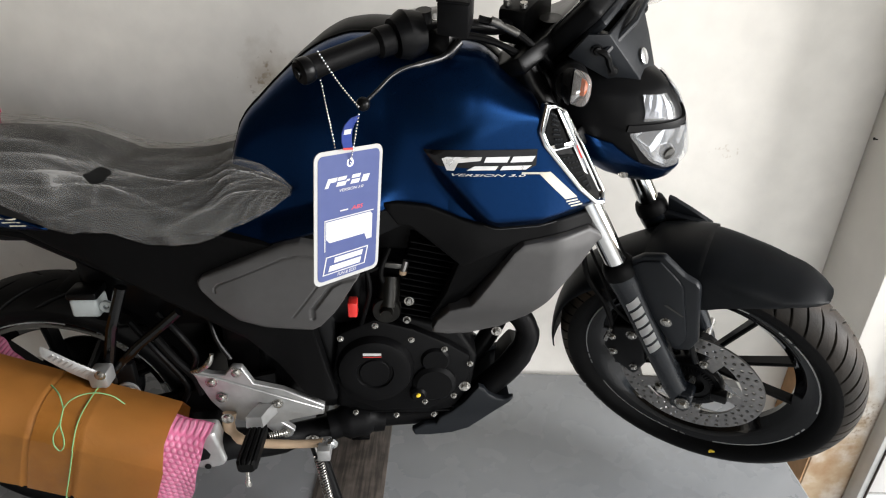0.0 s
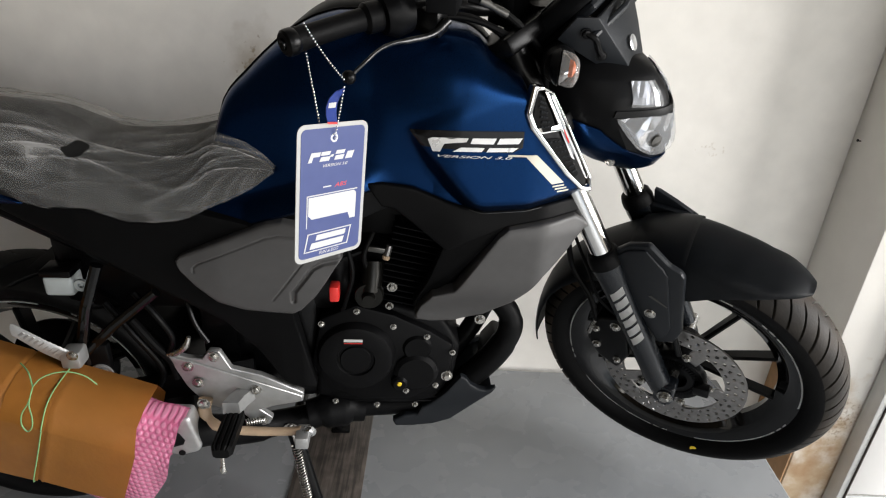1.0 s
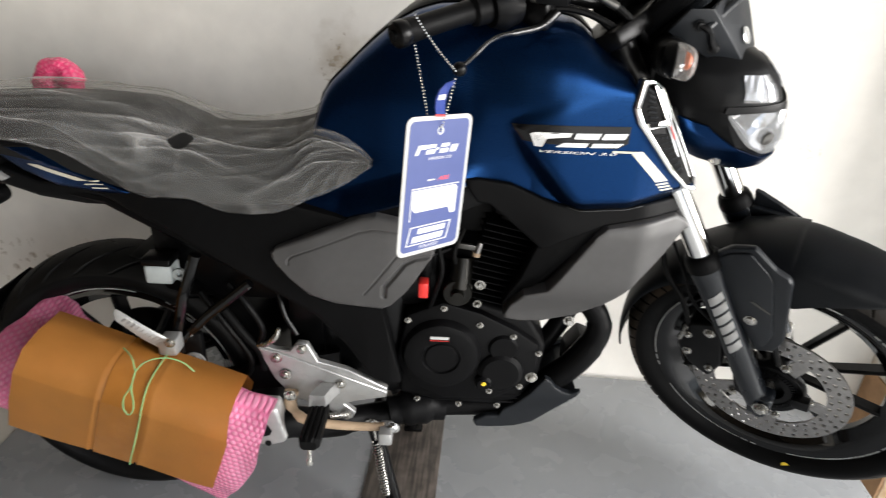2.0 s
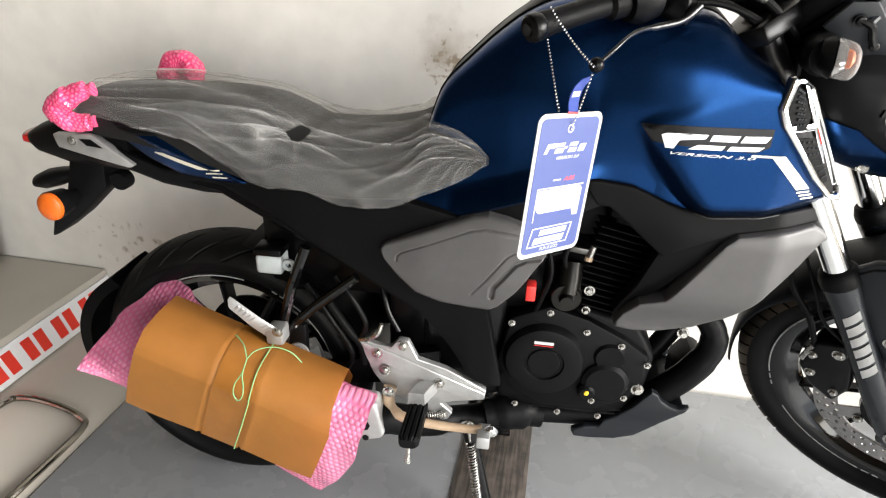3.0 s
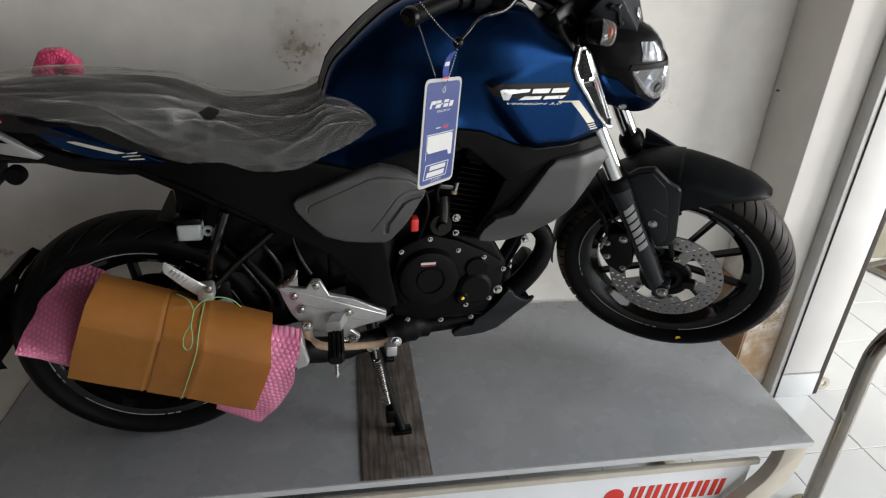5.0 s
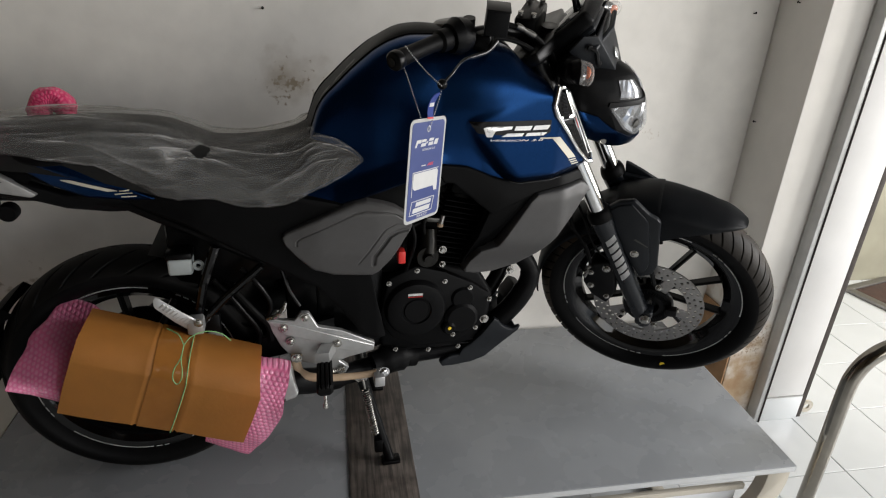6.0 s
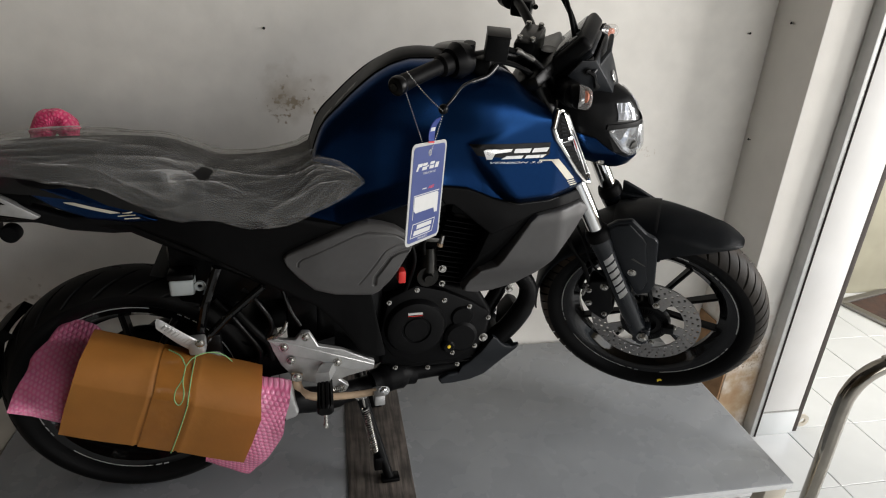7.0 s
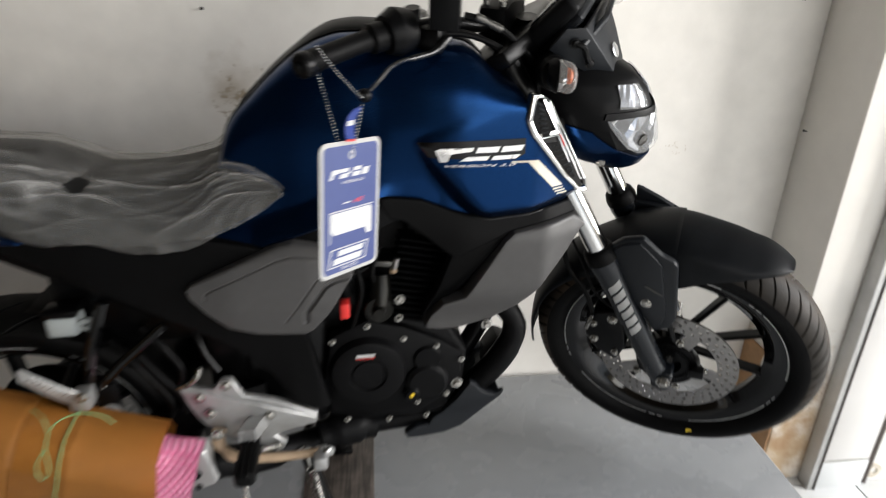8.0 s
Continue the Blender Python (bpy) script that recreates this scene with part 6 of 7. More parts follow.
    boss = part("starter_stud", turned(starter, Matrix.Translation((0.654, 0, 0.557))), STARTER, e, "dull turned boss")
    ring = lathe([(0.013, -0.111), (0.0245, -0.111), (0.0265, -0.108), (0.0265, -0.095), (0.013, -0.095)], 32)
    part("starter_ring", turned(ring, Matrix.Translation((0.654, 0, 0.557))), STARTER, boss, "dull grey ring")
    part("starter_body", tube([(0.657, -0.100, 0.562), (0.659, -0.088, 0.590), (0.660, -0.078, 0.612)], [0.019, 0.020, 0.019], 20), STARTER, boss)
    # added black filler box, darkens the gap under the tank
    dark_box = part("throttle_backing", box(0.590, 0.712, -0.035, 0.070, 0.50, 0.775, 0.012), COVER_BLACK, bike, "added black filler box behind the throttle body")
    part("injector_clip", turned(box(-0.018, 0.016, -0.004, 0.004, -0.005, 0.005, 0.0015), Matrix.Translation((0.668, -0.088, 0.640)) @ pose(0, 0, 0, 0, 8, 0)), DULL_METAL, dark_box, "small cast clip")
    part("injector", tube([(0.690, -0.090, 0.650), (0.684, -0.092, 0.626)], 0.006, 10), BRUSHED, dark_box, "small metal injector")
    part("injector_seal", tube([(0.6845, -0.092, 0.631), (0.6835, -0.0925, 0.624)], 0.0068, 10), TAN, dark_box)
    part("red_connector", box(0.585, 0.602, -0.118, -0.090, 0.548, 0.578, 0.003), RED_PLASTIC, bike, "red plastic connector")
    thr = lathe([(0.0, -0.05), (0.030, -0.05), (0.034, 0.0), (0.030, 0.05), (0.0, 0.05)], 24)
    part("throttle_body", turned(thr, Matrix.Translation((0.650, -0.03, 0.615)) @ pose(0, 0, 0, 0, 0, 70)), ENGINE, bike, "black throttle body")
    for k, pts in enumerate((((0.61, -0.085, 0.66), (0.625, -0.10, 0.60), (0.612, -0.10, 0.54), (0.60, -0.09, 0.50)), ((0.66, -0.08, 0.67), (0.645, -0.095, 0.63), (0.655, -0.09, 0.59)), ((0.58, -0.085, 0.60), (0.60, -0.095, 0.62), (0.66, -0.08, 0.64)))):
        part("cable", tube(spline(pts, 5), 0.0045, 8), RUBBER, bike)
    part("frame_spine", tube([(0.95, 0, 0.90), (0.80, 0, 0.84), (0.45, 0, 0.72)], 0.035, 12), FINE_BLACK, bike)
    part("inner_block", box(0.10, 0.62, -0.075, 0.075, 0.50, 0.70, 0.02), FINE_BLACK, bike, "black air box and battery tray")
    # added black filler so no pale wall shows ahead of the rear wheel
    part("rear_dark_filler", box(0.335, 0.50, -0.07, 0.07, 0.36, 0.56, 0.015), FINE_BLACK, bike)
    part("pivot_block", box(0.40, 0.56, -0.08, 0.08, 0.30, 0.56, 0.02), FINE_BLACK, bike)
    # down tubes
    part("down_tube", tube(spline([(0.985, 0, 0.80), (0.93, 0, 0.62), (0.87, 0, 0.45), (0.82, 0, 0.36)], 5), 0.02, 12), FINE_BLACK, bike)
    pipe = spline([(0.80, -0.02, 0.60), (0.868, -0.045, 0.545), (0.915, -0.062, 0.505), (0.925, -0.068, 0.462), (0.900, -0.068, 0.405), (0.855, -0.06, 0.345), (0.78, -0.05, 0.275), (0.62, -0.05, 0.255), (0.50, -0.08, 0.245), (0.40, -0.13, 0.265), (0.30, -0.165, 0.30)], 7)
    ex = part("exhaust_pipe", tube(pipe, [0.021, 0.021, 0.022, 0.024, 0.026, 0.026, 0.024, 0.024, 0.026, 0.03, 0.034], 18), ENGINE, bike, "matt black exhaust header")
    part("collector", tube(spline([(0.64, -0.06, 0.262), (0.585, -0.07, 0.268), (0.53, -0.085, 0.262)], 5), [0.03, 0.038, 0.03], 18), ENGINE, ex)
    low = [(0.701, 0.246), (0.708, 0.236), (0.736, 0.236), (0.782, 0.241), (0.818, 0.254), (0.852, 0.283), (0.881, 0.312), (0.897, 0.328), (0.904, 0.337)]
    high = [(0.701, 0.252), (0.723, 0.264), (0.751, 0.268), (0.758, 0.284), (0.778, 0.298), (0.805, 0.330), (0.823, 0.357), (0.833, 0.370), (0.844, 0.364), (0.853, 0.351), (0.869, 0.340), (0.884, 0.336), (0.896, 0.340), (0.904, 0.341)]
    for mirror in (False, True):
        part("belly_pan", skin(low, high, lambda x, z: -0.090 - 0.008 * step(0.28, 0.34, z), 0.008, 40, 10, 0.005, mirror), GREY_BLACK, bike, "charcoal belly pan")
    part("belly_floor", prism([(0.74, 0.246), (0.80, 0.258), (0.886, 0.318), (0.900, 0.332), (0.875, 0.322), (0.80, 0.268), (0.74, 0.258)], -0.085, 0.085, 0.003), GREY_BLACK, bike)
    part("pipe_guard", prism([(0.880, 0.335), (0.912, 0.345), (0.932, 0.385), (0.930, 0.415), (0.905, 0.425), (0.880, 0.39)], -0.05, 0.03, 0.008, 2), MATT_BLACK, bike)
    for x, z, r in ((0.859, 0.506, 0.0075), (0.804, 0.375, 0.0085), (0.691, 0.533, 0.0055)):
        part("mount_bolt", bolt(x, -0.10, z, r, 0.010), BOLT_STEEL, e)


def build_footpegs():
    plate = [(0.290, 0.436), (0.304, 0.437), (0.326, 0.430), (0.352, 0.428), (0.366, 0.447), (0.384, 0.445), (0.402, 0.407), (0.455, 0.392), (0.531, 0.352), (0.529, 0.331), (0.470, 0.318), (0.448, 0.310), (0.470, 0.290), (0.462, 0.274), (0.436, 0.272), (0.415, 0.300), (0.360, 0.318), (0.336, 0.340), (0.318, 0.366)]
    br = part("footrest_bracket", prism(plate, -0.126, -0.112, 0.0016, 1), ALLOY, bike, "cast aluminium footrest bracket")
    part("bracket_ridge", prism([(0.296, 0.434), (0.330, 0.426), (0.400, 0.398), (0.529, 0.347), (0.527, 0.335), (0.470, 0.338), (0.395, 0.372), (0.330, 0.395)], -0.130, -0.1262, 0.0012, 1), ALLOY, br)
    for x, z in ((0.327, 0.415), (0.341, 0.378), (0.444, 0.362), (0.452, 0.288), (0.375, 0.437)):
        part("bracket_bolt", bolt(x, -0.1302, z, 0.008, 0.006), BOLT_STEEL, br)
    arm = loft([[(x + dx, y, z + dz) for dx, dz in ((-0.016, -0.012), (0.016, -0.012), (0.014, 0.014), (-0.014, 0.014))] for x, y, z in ((0.425, -0.124, 0.348), (0.415, -0.150, 0.352), (0.408, -0.172, 0.352))])
    part("peg_arm", arm, ALLOY, br)
    rails = [(-0.017, -0.008), (-0.017, 0.008), (-0.012, 0.011), (-0.0095, 0.008), (-0.007, 0.0115), (-0.002, 0.0115), (0.0, 0.008), (0.002, 0.0115), (0.007, 0.0115), (0.0095, 0.008), (0.012, 0.011), (0.017, 0.008), (0.017, -0.008), (0.011, -0.012), (-0.011, -0.012)]
    peg = part("footpeg", loft([[(x + k * dx, y, z + k * dz) for dx, dz in rails] for x, y, z, k in ((0.413, -0.155, 0.333, 0.75), (0.412, -0.166, 0.332, 1.0), (0.408, -0.246, 0.324, 1.05), (0.4075, -0.252, 0.322, 0.8))]), RUBBER, br, "black grooved rubber footpeg", sharp=30)
    part("bank_feeler", tube([(0.408, -0.246, 0.318), (0.408, -0.250, 0.294), (0.4075, -0.251, 0.288), (0.4075, -0.251, 0.280)], [0.0035, 0.0035, 0.0055, 0.0055], 10), BOLT_STEEL, peg)
    lever = spline([(0.352, -0.135, 0.345), (0.350, -0.145, 0.322), (0.362, -0.155, 0.304), (0.393, -0.160, 0.294), (0.44, -0.162, 0.290), (0.50, -0.164, 0.291), (0.530, -0.166, 0.296)], 6)
    pedal = part("brake_pedal", tube(lever, [0.013, 0.012, 0.011, 0.0095, 0.0085, 0.008, 0.008], 12), TAN, bike, "tan-wrapped brake pedal lever")
    part("pedal_pad", turned(box(-0.011, 0.013, -0.028, 0.012, -0.014, 0.013, 0.003), Matrix.Translation((0.533, -0.166, 0.288))), ALLOY, pedal, "ribbed alloy pedal pad")
    part("pedal_bolt", turned(bolt(0.546, -0.172, 0.300, 0.010, 0.008), Matrix.Identity(4)), CHROME, pedal)
    part("pivot_bolt", bolt(0.352, -0.148, 0.343, 0.009, 0.006, False), BOLT_STEEL, pedal)
    def spring(a, b, r, turns, wire):
        a, b = Vector(a), Vector(b)
        d = (b - a)
        u = d.orthogonal().normalized()
        v = d.normalized().cross(u)
        return tube([a + d * (i / (turns * 12)) + r * (math.cos(2 * math.pi * i / 12) * u + math.sin(2 * math.pi * i / 12) * v) for i in range(turns * 12 + 1)], wire, 6)
    part("return_spring", spring((0.425, -0.150, 0.299), (0.458, -0.140, 0.298), 0.006, 8, 0.0014), BOLT_STEEL, pedal)
    # pillion peg and its hanger
    for s in (-1, 1):
        h = part("pillion_hanger", tube([(0.205, s * 0.128, 0.62), (0.175, s * 0.135, 0.54), (0.158, s * 0.142, 0.468), (0.160, s * 0.142, 0.43)], 0.010, 10), GLOSS_BLACK, bike, "black tubular pillion hanger")
        part("hanger_brace", tube([(0.293, s * 0.128, 0.570), (0.215, s * 0.135, 0.505), (0.165, s * 0.142, 0.455)], 0.009, 10), GLOSS_BLACK, h)
        part("peg_knuckle", box(0.140, 0.172, s * 0.150, s * 0.185, 0.448, 0.480, 0.005), ALLOY, h)
        pp = loft([[(x + dx, s * y, z + dz) for dx, dz in ((-w, -0.006), (w, 0.006), (w * 0.7, 0.014), (-w * 0.9, 0.006))] for x, y, z, w in ((0.152, 0.180, 0.468, 0.012), (0.130, 0.192, 0.495, 0.010), (0.098, 0.205, 0.536, 0.006), (0.094, 0.206, 0.541, 0.003))])
        peg2 = part("pillion_peg", pp, ALLOY, h, "folded aluminium pillion peg")
        for k in range(9):
            t = k / 9
            part("peg_tooth", turned(box(-0.009 + 0.004 * t, 0.010 - 0.004 * t, -0.003, 0.003, 0.0, 0.005, 0.001, 1), Matrix.Translation((0.147 - 0.046 * t, s * (0.183 + 0.021 * t), 0.480 + 0.056 * t)) @ pose(0, 0, 0, 0, -38, 0)), ALLOY, peg2)
        part("knuckle_bolt", bolt(0.164, s * 0.186, 0.478, 0.007, 0.004, False, s), BOLT_STEEL, h)
        if s < 0:
            part("hanger_bolt", bolt(0.183, -0.152, 0.410, 0.013, 0.012), BOLT_STEEL, h)
            part("hanger_washer", turned(lathe([(0.0, -0.150), (0.021, -0.150), (0.021, -0.146), (0.0, -0.146)], 24), Matrix.Translation((0.183, 0, 0.410))), ALLOY, h)
            part("muffler_stay", box(0.165, 0.20, -0.146, -0.13, 0.38, 0.47, 0.004), FINE_BLACK, h)
    res = part("brake_reservoir", box(0.108, 0.156, -0.125, -0.085, 0.556, 0.592, 0.006, 3), MILKY, bike, "milky brake fluid reservoir")
    part("reservoir_cap", box(0.106, 0.158, -0.127, -0.083, 0.592, 0.606, 0.004, 2), FINE_BLACK, res, "black cap")
    part("reservoir_lug", turned(lathe([(0.005, -0.012), (0.011, -0.012), (0.011, -0.006), (0.005, -0.006)], 16), Matrix.Translation((0.167, -0.108, 0.575))), MILKY, res)
    hose = spline([(0.235, -0.11, 0.50), (0.27, -0.12, 0.455), (0.295, -0.12, 0.42), (0.30, -0.118, 0.38)], 5)
    part("rear_brake_hose", tube(hose, 0.008, 10), RUBBER, bike)
    for run, r in ((((0.250, -0.115, 0.56), (0.285, -0.125, 0.52), (0.305, -0.122, 0.47), (0.290, -0.12, 0.43)), 0.0055), (((0.33, -0.10, 0.55), (0.345, -0.115, 0.50), (0.365, -0.118, 0.46)), 0.0045), (((0.19, -0.10, 0.53), (0.235, -0.115, 0.475), (0.275, -0.115, 0.40), (0.26, -0.11, 0.35)), 0.006)):
        part("rear_hose", tube(spline(run, 6), r, 10), FINE_BLACK, bike, "black rubber hose")
    pts = spline([(0.293, -0.125, 0.437), (0.315, -0.13, 0.447), (0.330, -0.13, 0.462), (0.336, -0.128, 0.478)], 4)
    part("cable_union", tube(pts, [0.004, 0.006, 0.005, 0.006, 0.005, 0.004], 8), BOLT_STEEL, bike, "bright hydraulic union")
    # centre stand
    st = part("centre_stand", tube([(0.500, -0.10, 0.245), (0.535, -0.125, 0.12), (0.566, -0.148, 0.012)], [0.015, 0.013, 0.012], 12), FINE_BLACK, bike, "black steel centre stand")
    part("stand_leg", tube([(0.500, 0.10, 0.245), (0.535, 0.125, 0.12), (0.566, 0.148, 0.012)], [0.015, 0.013, 0.012], 12), FINE_BLACK, st)
    part("stand_bar", tube([(0.505, -0.10, 0.235), (0.505, 0.10, 0.235)], 0.012, 12), FINE_BLACK, st)
    for s in (-1, 1):
        part("stand_foot", box(0.545, 0.592, s * 0.165, s * 0.135, 0.0042, 0.016, 0.004), FINE_BLACK, st)
        part("stand_tab", box(0.528, 0.550, s * 0.150, s * 0.125, 0.035, 0.075, 0.004), FINE_BLACK, st)
    part("stand_spring", spring((0.508, -0.118, 0.215), (0.530, -0.142, 0.095), 0.0085, 20, 0.0019), BOLT_STEEL, st, "bright coil spring")
    part("spring_hook", tube([(0.500, -0.115, 0.262), (0.504, -0.118, 0.24), (0.508, -0.118, 0.215)], 0.003, 8), BOLT_STEEL, st)
    part("stand_pivot", bolt(0.500, -0.112, 0.248, 0.012, 0.008), BOLT_STEEL, st)


def build_head():
    """Headlamp, clocks, fly screen and front indicators; all turn with the bars."""
    mid = 0.022

    def hd(name, bm, material, parent=None, label="", **k):
        return part(name, steered(bm), material, parent or bike, label, **k)
    # the shell in level sections: back, side, corner and nose
    levels = [(0.812, 1.075, 0.030, 1.10, 0.040, 1.130, 0.032, 1.152), (0.835, 1.030, 0.050, 1.065, 0.064, 1.125, 0.052, 1.164), (0.870, 0.990, 0.068, 1.035, 0.086, 1.122, 0.072, 1.171),
              (0.900, 0.975, 0.074, 1.030, 0.092, 1.108, 0.080, 1.163), (0.930, 0.970, 0.074, 1.030, 0.090, 1.093, 0.080, 1.155), (0.955, 0.970, 0.070, 1.020, 0.085, 1.096, 0.066, 1.142),
              (0.980, 0.975, 0.060, 1.020, 0.074, 1.086, 0.050, 1.118), (0.992, 0.985, 0.048, 1.018, 0.060, 1.066, 0.040, 1.090), (1.004, 0.990, 0.034, 1.014, 0.042, 1.046, 0.028, 1.062)]
    xb, wb, xs, ws, xc, wc, xn = [curve1([(r[0], r[k]) for r in levels]) for k in range(1, 8)]

    def surf(z, a, lift=0.0):
        """A point of the shell: a from -1 to 1 across the front, on to -2 and 2 round the sides."""
        e = abs(a)
        if e <= 1:
            p = Vector((xn(z) - (xn(z) - xc(z)) * e ** 1.7, wc(z) * e, z))
            n = Vector((1.0, 0.9 * e, 0))
        elif e < 1.55:
            t = (e - 1) / 0.55
            p = Vector((xc(z) + (xs(z) - xc(z)) * t, wc(z) + (ws(z) - wc(z)) * math.sin(t * math.pi / 2), z))
            n = Vector((0.3, 1.0, 0))
        else:
            t = (e - 1.55) / 0.45
            p = Vector((xs(z) + (xb(z) - xs(z)) * t, ws(z) + (wb(z) - ws(z)) * t * t, z))
            n = Vector((-0.1, 1.0, 0))
        p += n.normalized() * lift
        return Vector((p.x, mid + math.copysign(p.y, a), z))

    def patch(low, high, a0, a1, lift, thick, na=24, nz=8, rough=0.0, seed=1):
        rnd = random.Random(seed)
        bm = bmesh.new()
        lo, hi = curve1(low), curve1(high)
        grid = []
        for i in range(na + 1):
            a = a0 + (a1 - a0) * i / na
            grid.append([bm.verts.new(surf(lo(a) + (hi(a) - lo(a)) * k / nz, a, lift + rough * (rnd.random() - 0.5))) for k in range(nz + 1)])
        for u, v in zip(grid, grid[1:]):
            for k in range(nz):
                bm.faces.new((u[k], v[k], v[k + 1], u[k + 1]))
        bmesh.ops.recalc_face_normals(bm, faces=bm.faces)
        bmesh.ops.solidify(bm, geom=bm.faces[:], thickness=thick)
        return bm
    zs = [0.812 + 0.192 * i / 34 for i in range(35)]
    turns = [-2 + 4 * k / 40 for k in range(41)]
    bowl = hd("headlamp", loft([[surf(z, a) for a in turns] for z in zs]), MATT_BLACK, None, "black headlamp shell with clear lens and blue cheeks", sharp=28)
    side = [(-1.97, 0.900), (-1.62, 0.918), (-1.22, 0.908), (-1.0, 0.872), (-0.76, 0.852), (-0.54, 0.841), (0.0, 0.838)]
    foot = [(-1.97, 0.868), (-1.55, 0.832), (-1.0, 0.818), (0.0, 0.817)]
    for s in (-1, 1):
        flip = (lambda q: q) if s < 0 else (lambda q: [(-a, z) for a, z in reversed(q)])
        hd("cheek", patch(flip(foot), flip(side), -1.95 if s < 0 else 0.01, -0.01 if s < 0 else 1.95, 0.004, 0.003, 40, 8), BLUE, bowl, "blue headlamp cheek")
        hd("cheek_bolt", bolt(1.095, s * 0.066 + mid * s * s, 0.838, 0.0065, 0.004, False, s), BOLT_STEEL, bowl)
    lens_low = [(-1.0, 0.924), (-0.94, 0.902), (-0.86, 0.876), (-0.64, 0.857), (-0.36, 0.853), (0.0, 0.857), (0.36, 0.853), (0.64, 0.857), (0.86, 0.876), (0.94, 0.902), (1.0, 0.924)]
    lens_high = [(-1.0, 0.931), (-0.72, 0.930), (-0.26, 0.922), (0.0, 0.918), (0.26, 0.922), (0.72, 0.930), (1.0, 0.931)]
    ref = hd("reflector", patch([(a * 0.96, z + 0.004) for a, z in lens_low], [(a * 0.96, z - 0.003) for a, z in lens_high], -0.95, 0.95, 0.0, 0.002, 12, 3, 0.012, 5), REFLECTOR, bowl, "faceted mirror reflector", smooth=False)
    hd("bulb_shield", turned(lathe([(0.0, -0.016), (0.010, -0.014), (0.014, -0.004), (0.014, 0.004), (0.0, 0.004)], 20), Matrix.Translation((1.146, mid - 0.036, 0.884)) @ pose(0, 0, 0, 0, 0, 55)), DULL_METAL, ref)
    hd("headlamp_lens", patch(lens_low, lens_high, -1.0, 1.0, 0.0075, 0.002, 30, 6), LENS, bowl, "clear headlamp lens", sharp=60)
    hd("brow", patch([(-1.0, 0.932), (0.0, 0.920), (1.0, 0.932)], [(-1.0, 0.941), (0.0, 0.931), (1.0, 0.941)], -1.02, 1.02, 0.0055, 0.005, 24, 3), MATT_BLACK, bowl)
    for s in (-1, 1):
        a0, a1 = (-0.86, -0.26) if s < 0 else (0.26, 0.86)
        low, high = [(-0.92, 0.946), (-0.22, 0.936), (0.22, 0.936), (0.92, 0.946)], [(-0.92, 0.980), (-0.3, 0.973), (0.3, 0.973), (0.92, 0.980)]
        hd("position_reflector", patch([(a, z + 0.002) for a, z in low], [(a, z - 0.002) for a, z in high], a0 + 0.03, a1 - 0.03, 0.0025, 0.001, 7, 3, 0.003, 9), REFLECTOR_DIM, bowl, smooth=False)
        hd("position_lamp", patch(low, high, a0, a1, 0.006, 0.0018, 14, 5), LENS, bowl, "clear position lamp", sharp=60)
        e0, e1 = (-0.42, -0.34) if s < 0 else (0.34, 0.42)
        hd("light_bar", patch([(a, z + 0.001) for a, z in low], [(a, z - 0.001) for a, z in high], e0, e1, 0.0045, 0.001, 4, 4), BRIGHT, bowl, "bright vertical light guide")
    # fly screen: a shield folded along two lines, with a badge
    half = [(0.990, -0.074, 1.042), (1.012, -0.060, 1.074), (1.038, -0.042, 1.072), (1.064, -0.022, 1.028), (1.087, -0.001, 0.986), (1.056, -0.014, 0.979)]
    sheet = bmesh.new()
    rows = [[sheet.verts.new(p) for p in half], [sheet.verts.new((x + 0.002, 0.060 - y, z)) for x, y, z in half]]
    for r in rows:
        sheet.faces.new(r)
    sheet.faces.new((rows[0][2], rows[1][2], rows[1][3], rows[0][3]))
    sheet.faces.new((rows[0][3], rows[1][3], rows[1][4], rows[0][4]))
    bmesh.ops.recalc_face_normals(sheet, faces=sheet.faces)
    bmesh.ops.solidify(sheet, geom=sheet.faces[:], thickness=0.006)
    bmesh.ops.bevel(sheet, geom=list(sheet.edges), offset=0.0014, segments=2, affect="EDGES", profile=0.5)
    fs = hd("fly_screen", sheet, GREY_BLACK, None, "charcoal fly screen with a round badge")
    hd("badge", turned(lathe([(0.0, -0.0016), (0.0110, -0.0016), (0.0130, -0.0006), (0.0130, 0.0008), (0.0, 0.0008)], 28), Matrix.Translation((1.0775, 0.030, 1.0125)) @ pose(0, 0, 0, 0, 0, 90) @ pose(0, 0, 0, -28)), BRIGHT, fs, "round silver badge")
    for s in (-1, 1):
        link = spline([(1.024, -0.054, 1.052), (1.040, -0.050, 1.044), (1.045, -0.043, 1.026), (1.050, -0.035, 1.012)], 5)
        if s > 0:
            link = [Vector((p.x, 2 * mid - p.y, p.z)) for p in link]
        hd("screen_lug", tube(link, 0.005, 8), FINE_BLACK, fs)
        for x, y, z in ((1.026, -0.053, 1.050), (1.049, -0.036, 1.013)):
            hd("screen_bolt", turned(bolt(0, 0, 0, 0.0065, 0.005, False), Matrix.Translation((x, y if s < 0 else 2 * mid - y, z)) @ pose(0, 0, 0, 0, 0, s * -33 + (0 if s < 0 else 180))), FINE_BLACK, fs)
        st = [(0.980, mid + s * 0.060, 0.998), (1.002, mid + s * 0.110, 1.014), (1.018, mid + s * 0.150, 1.030)]
        ind = hd("front_indicator", tube(spline(st, 5), [0.024, 0.027, 0.023], 18), MATT_BLACK, None, "black front indicator stalk")

        def pod(steps, dx0):
            """A drop-shaped section, drawn out to a point on its outer lower side."""
            out = []
            for dx, r in steps:
                ring = []
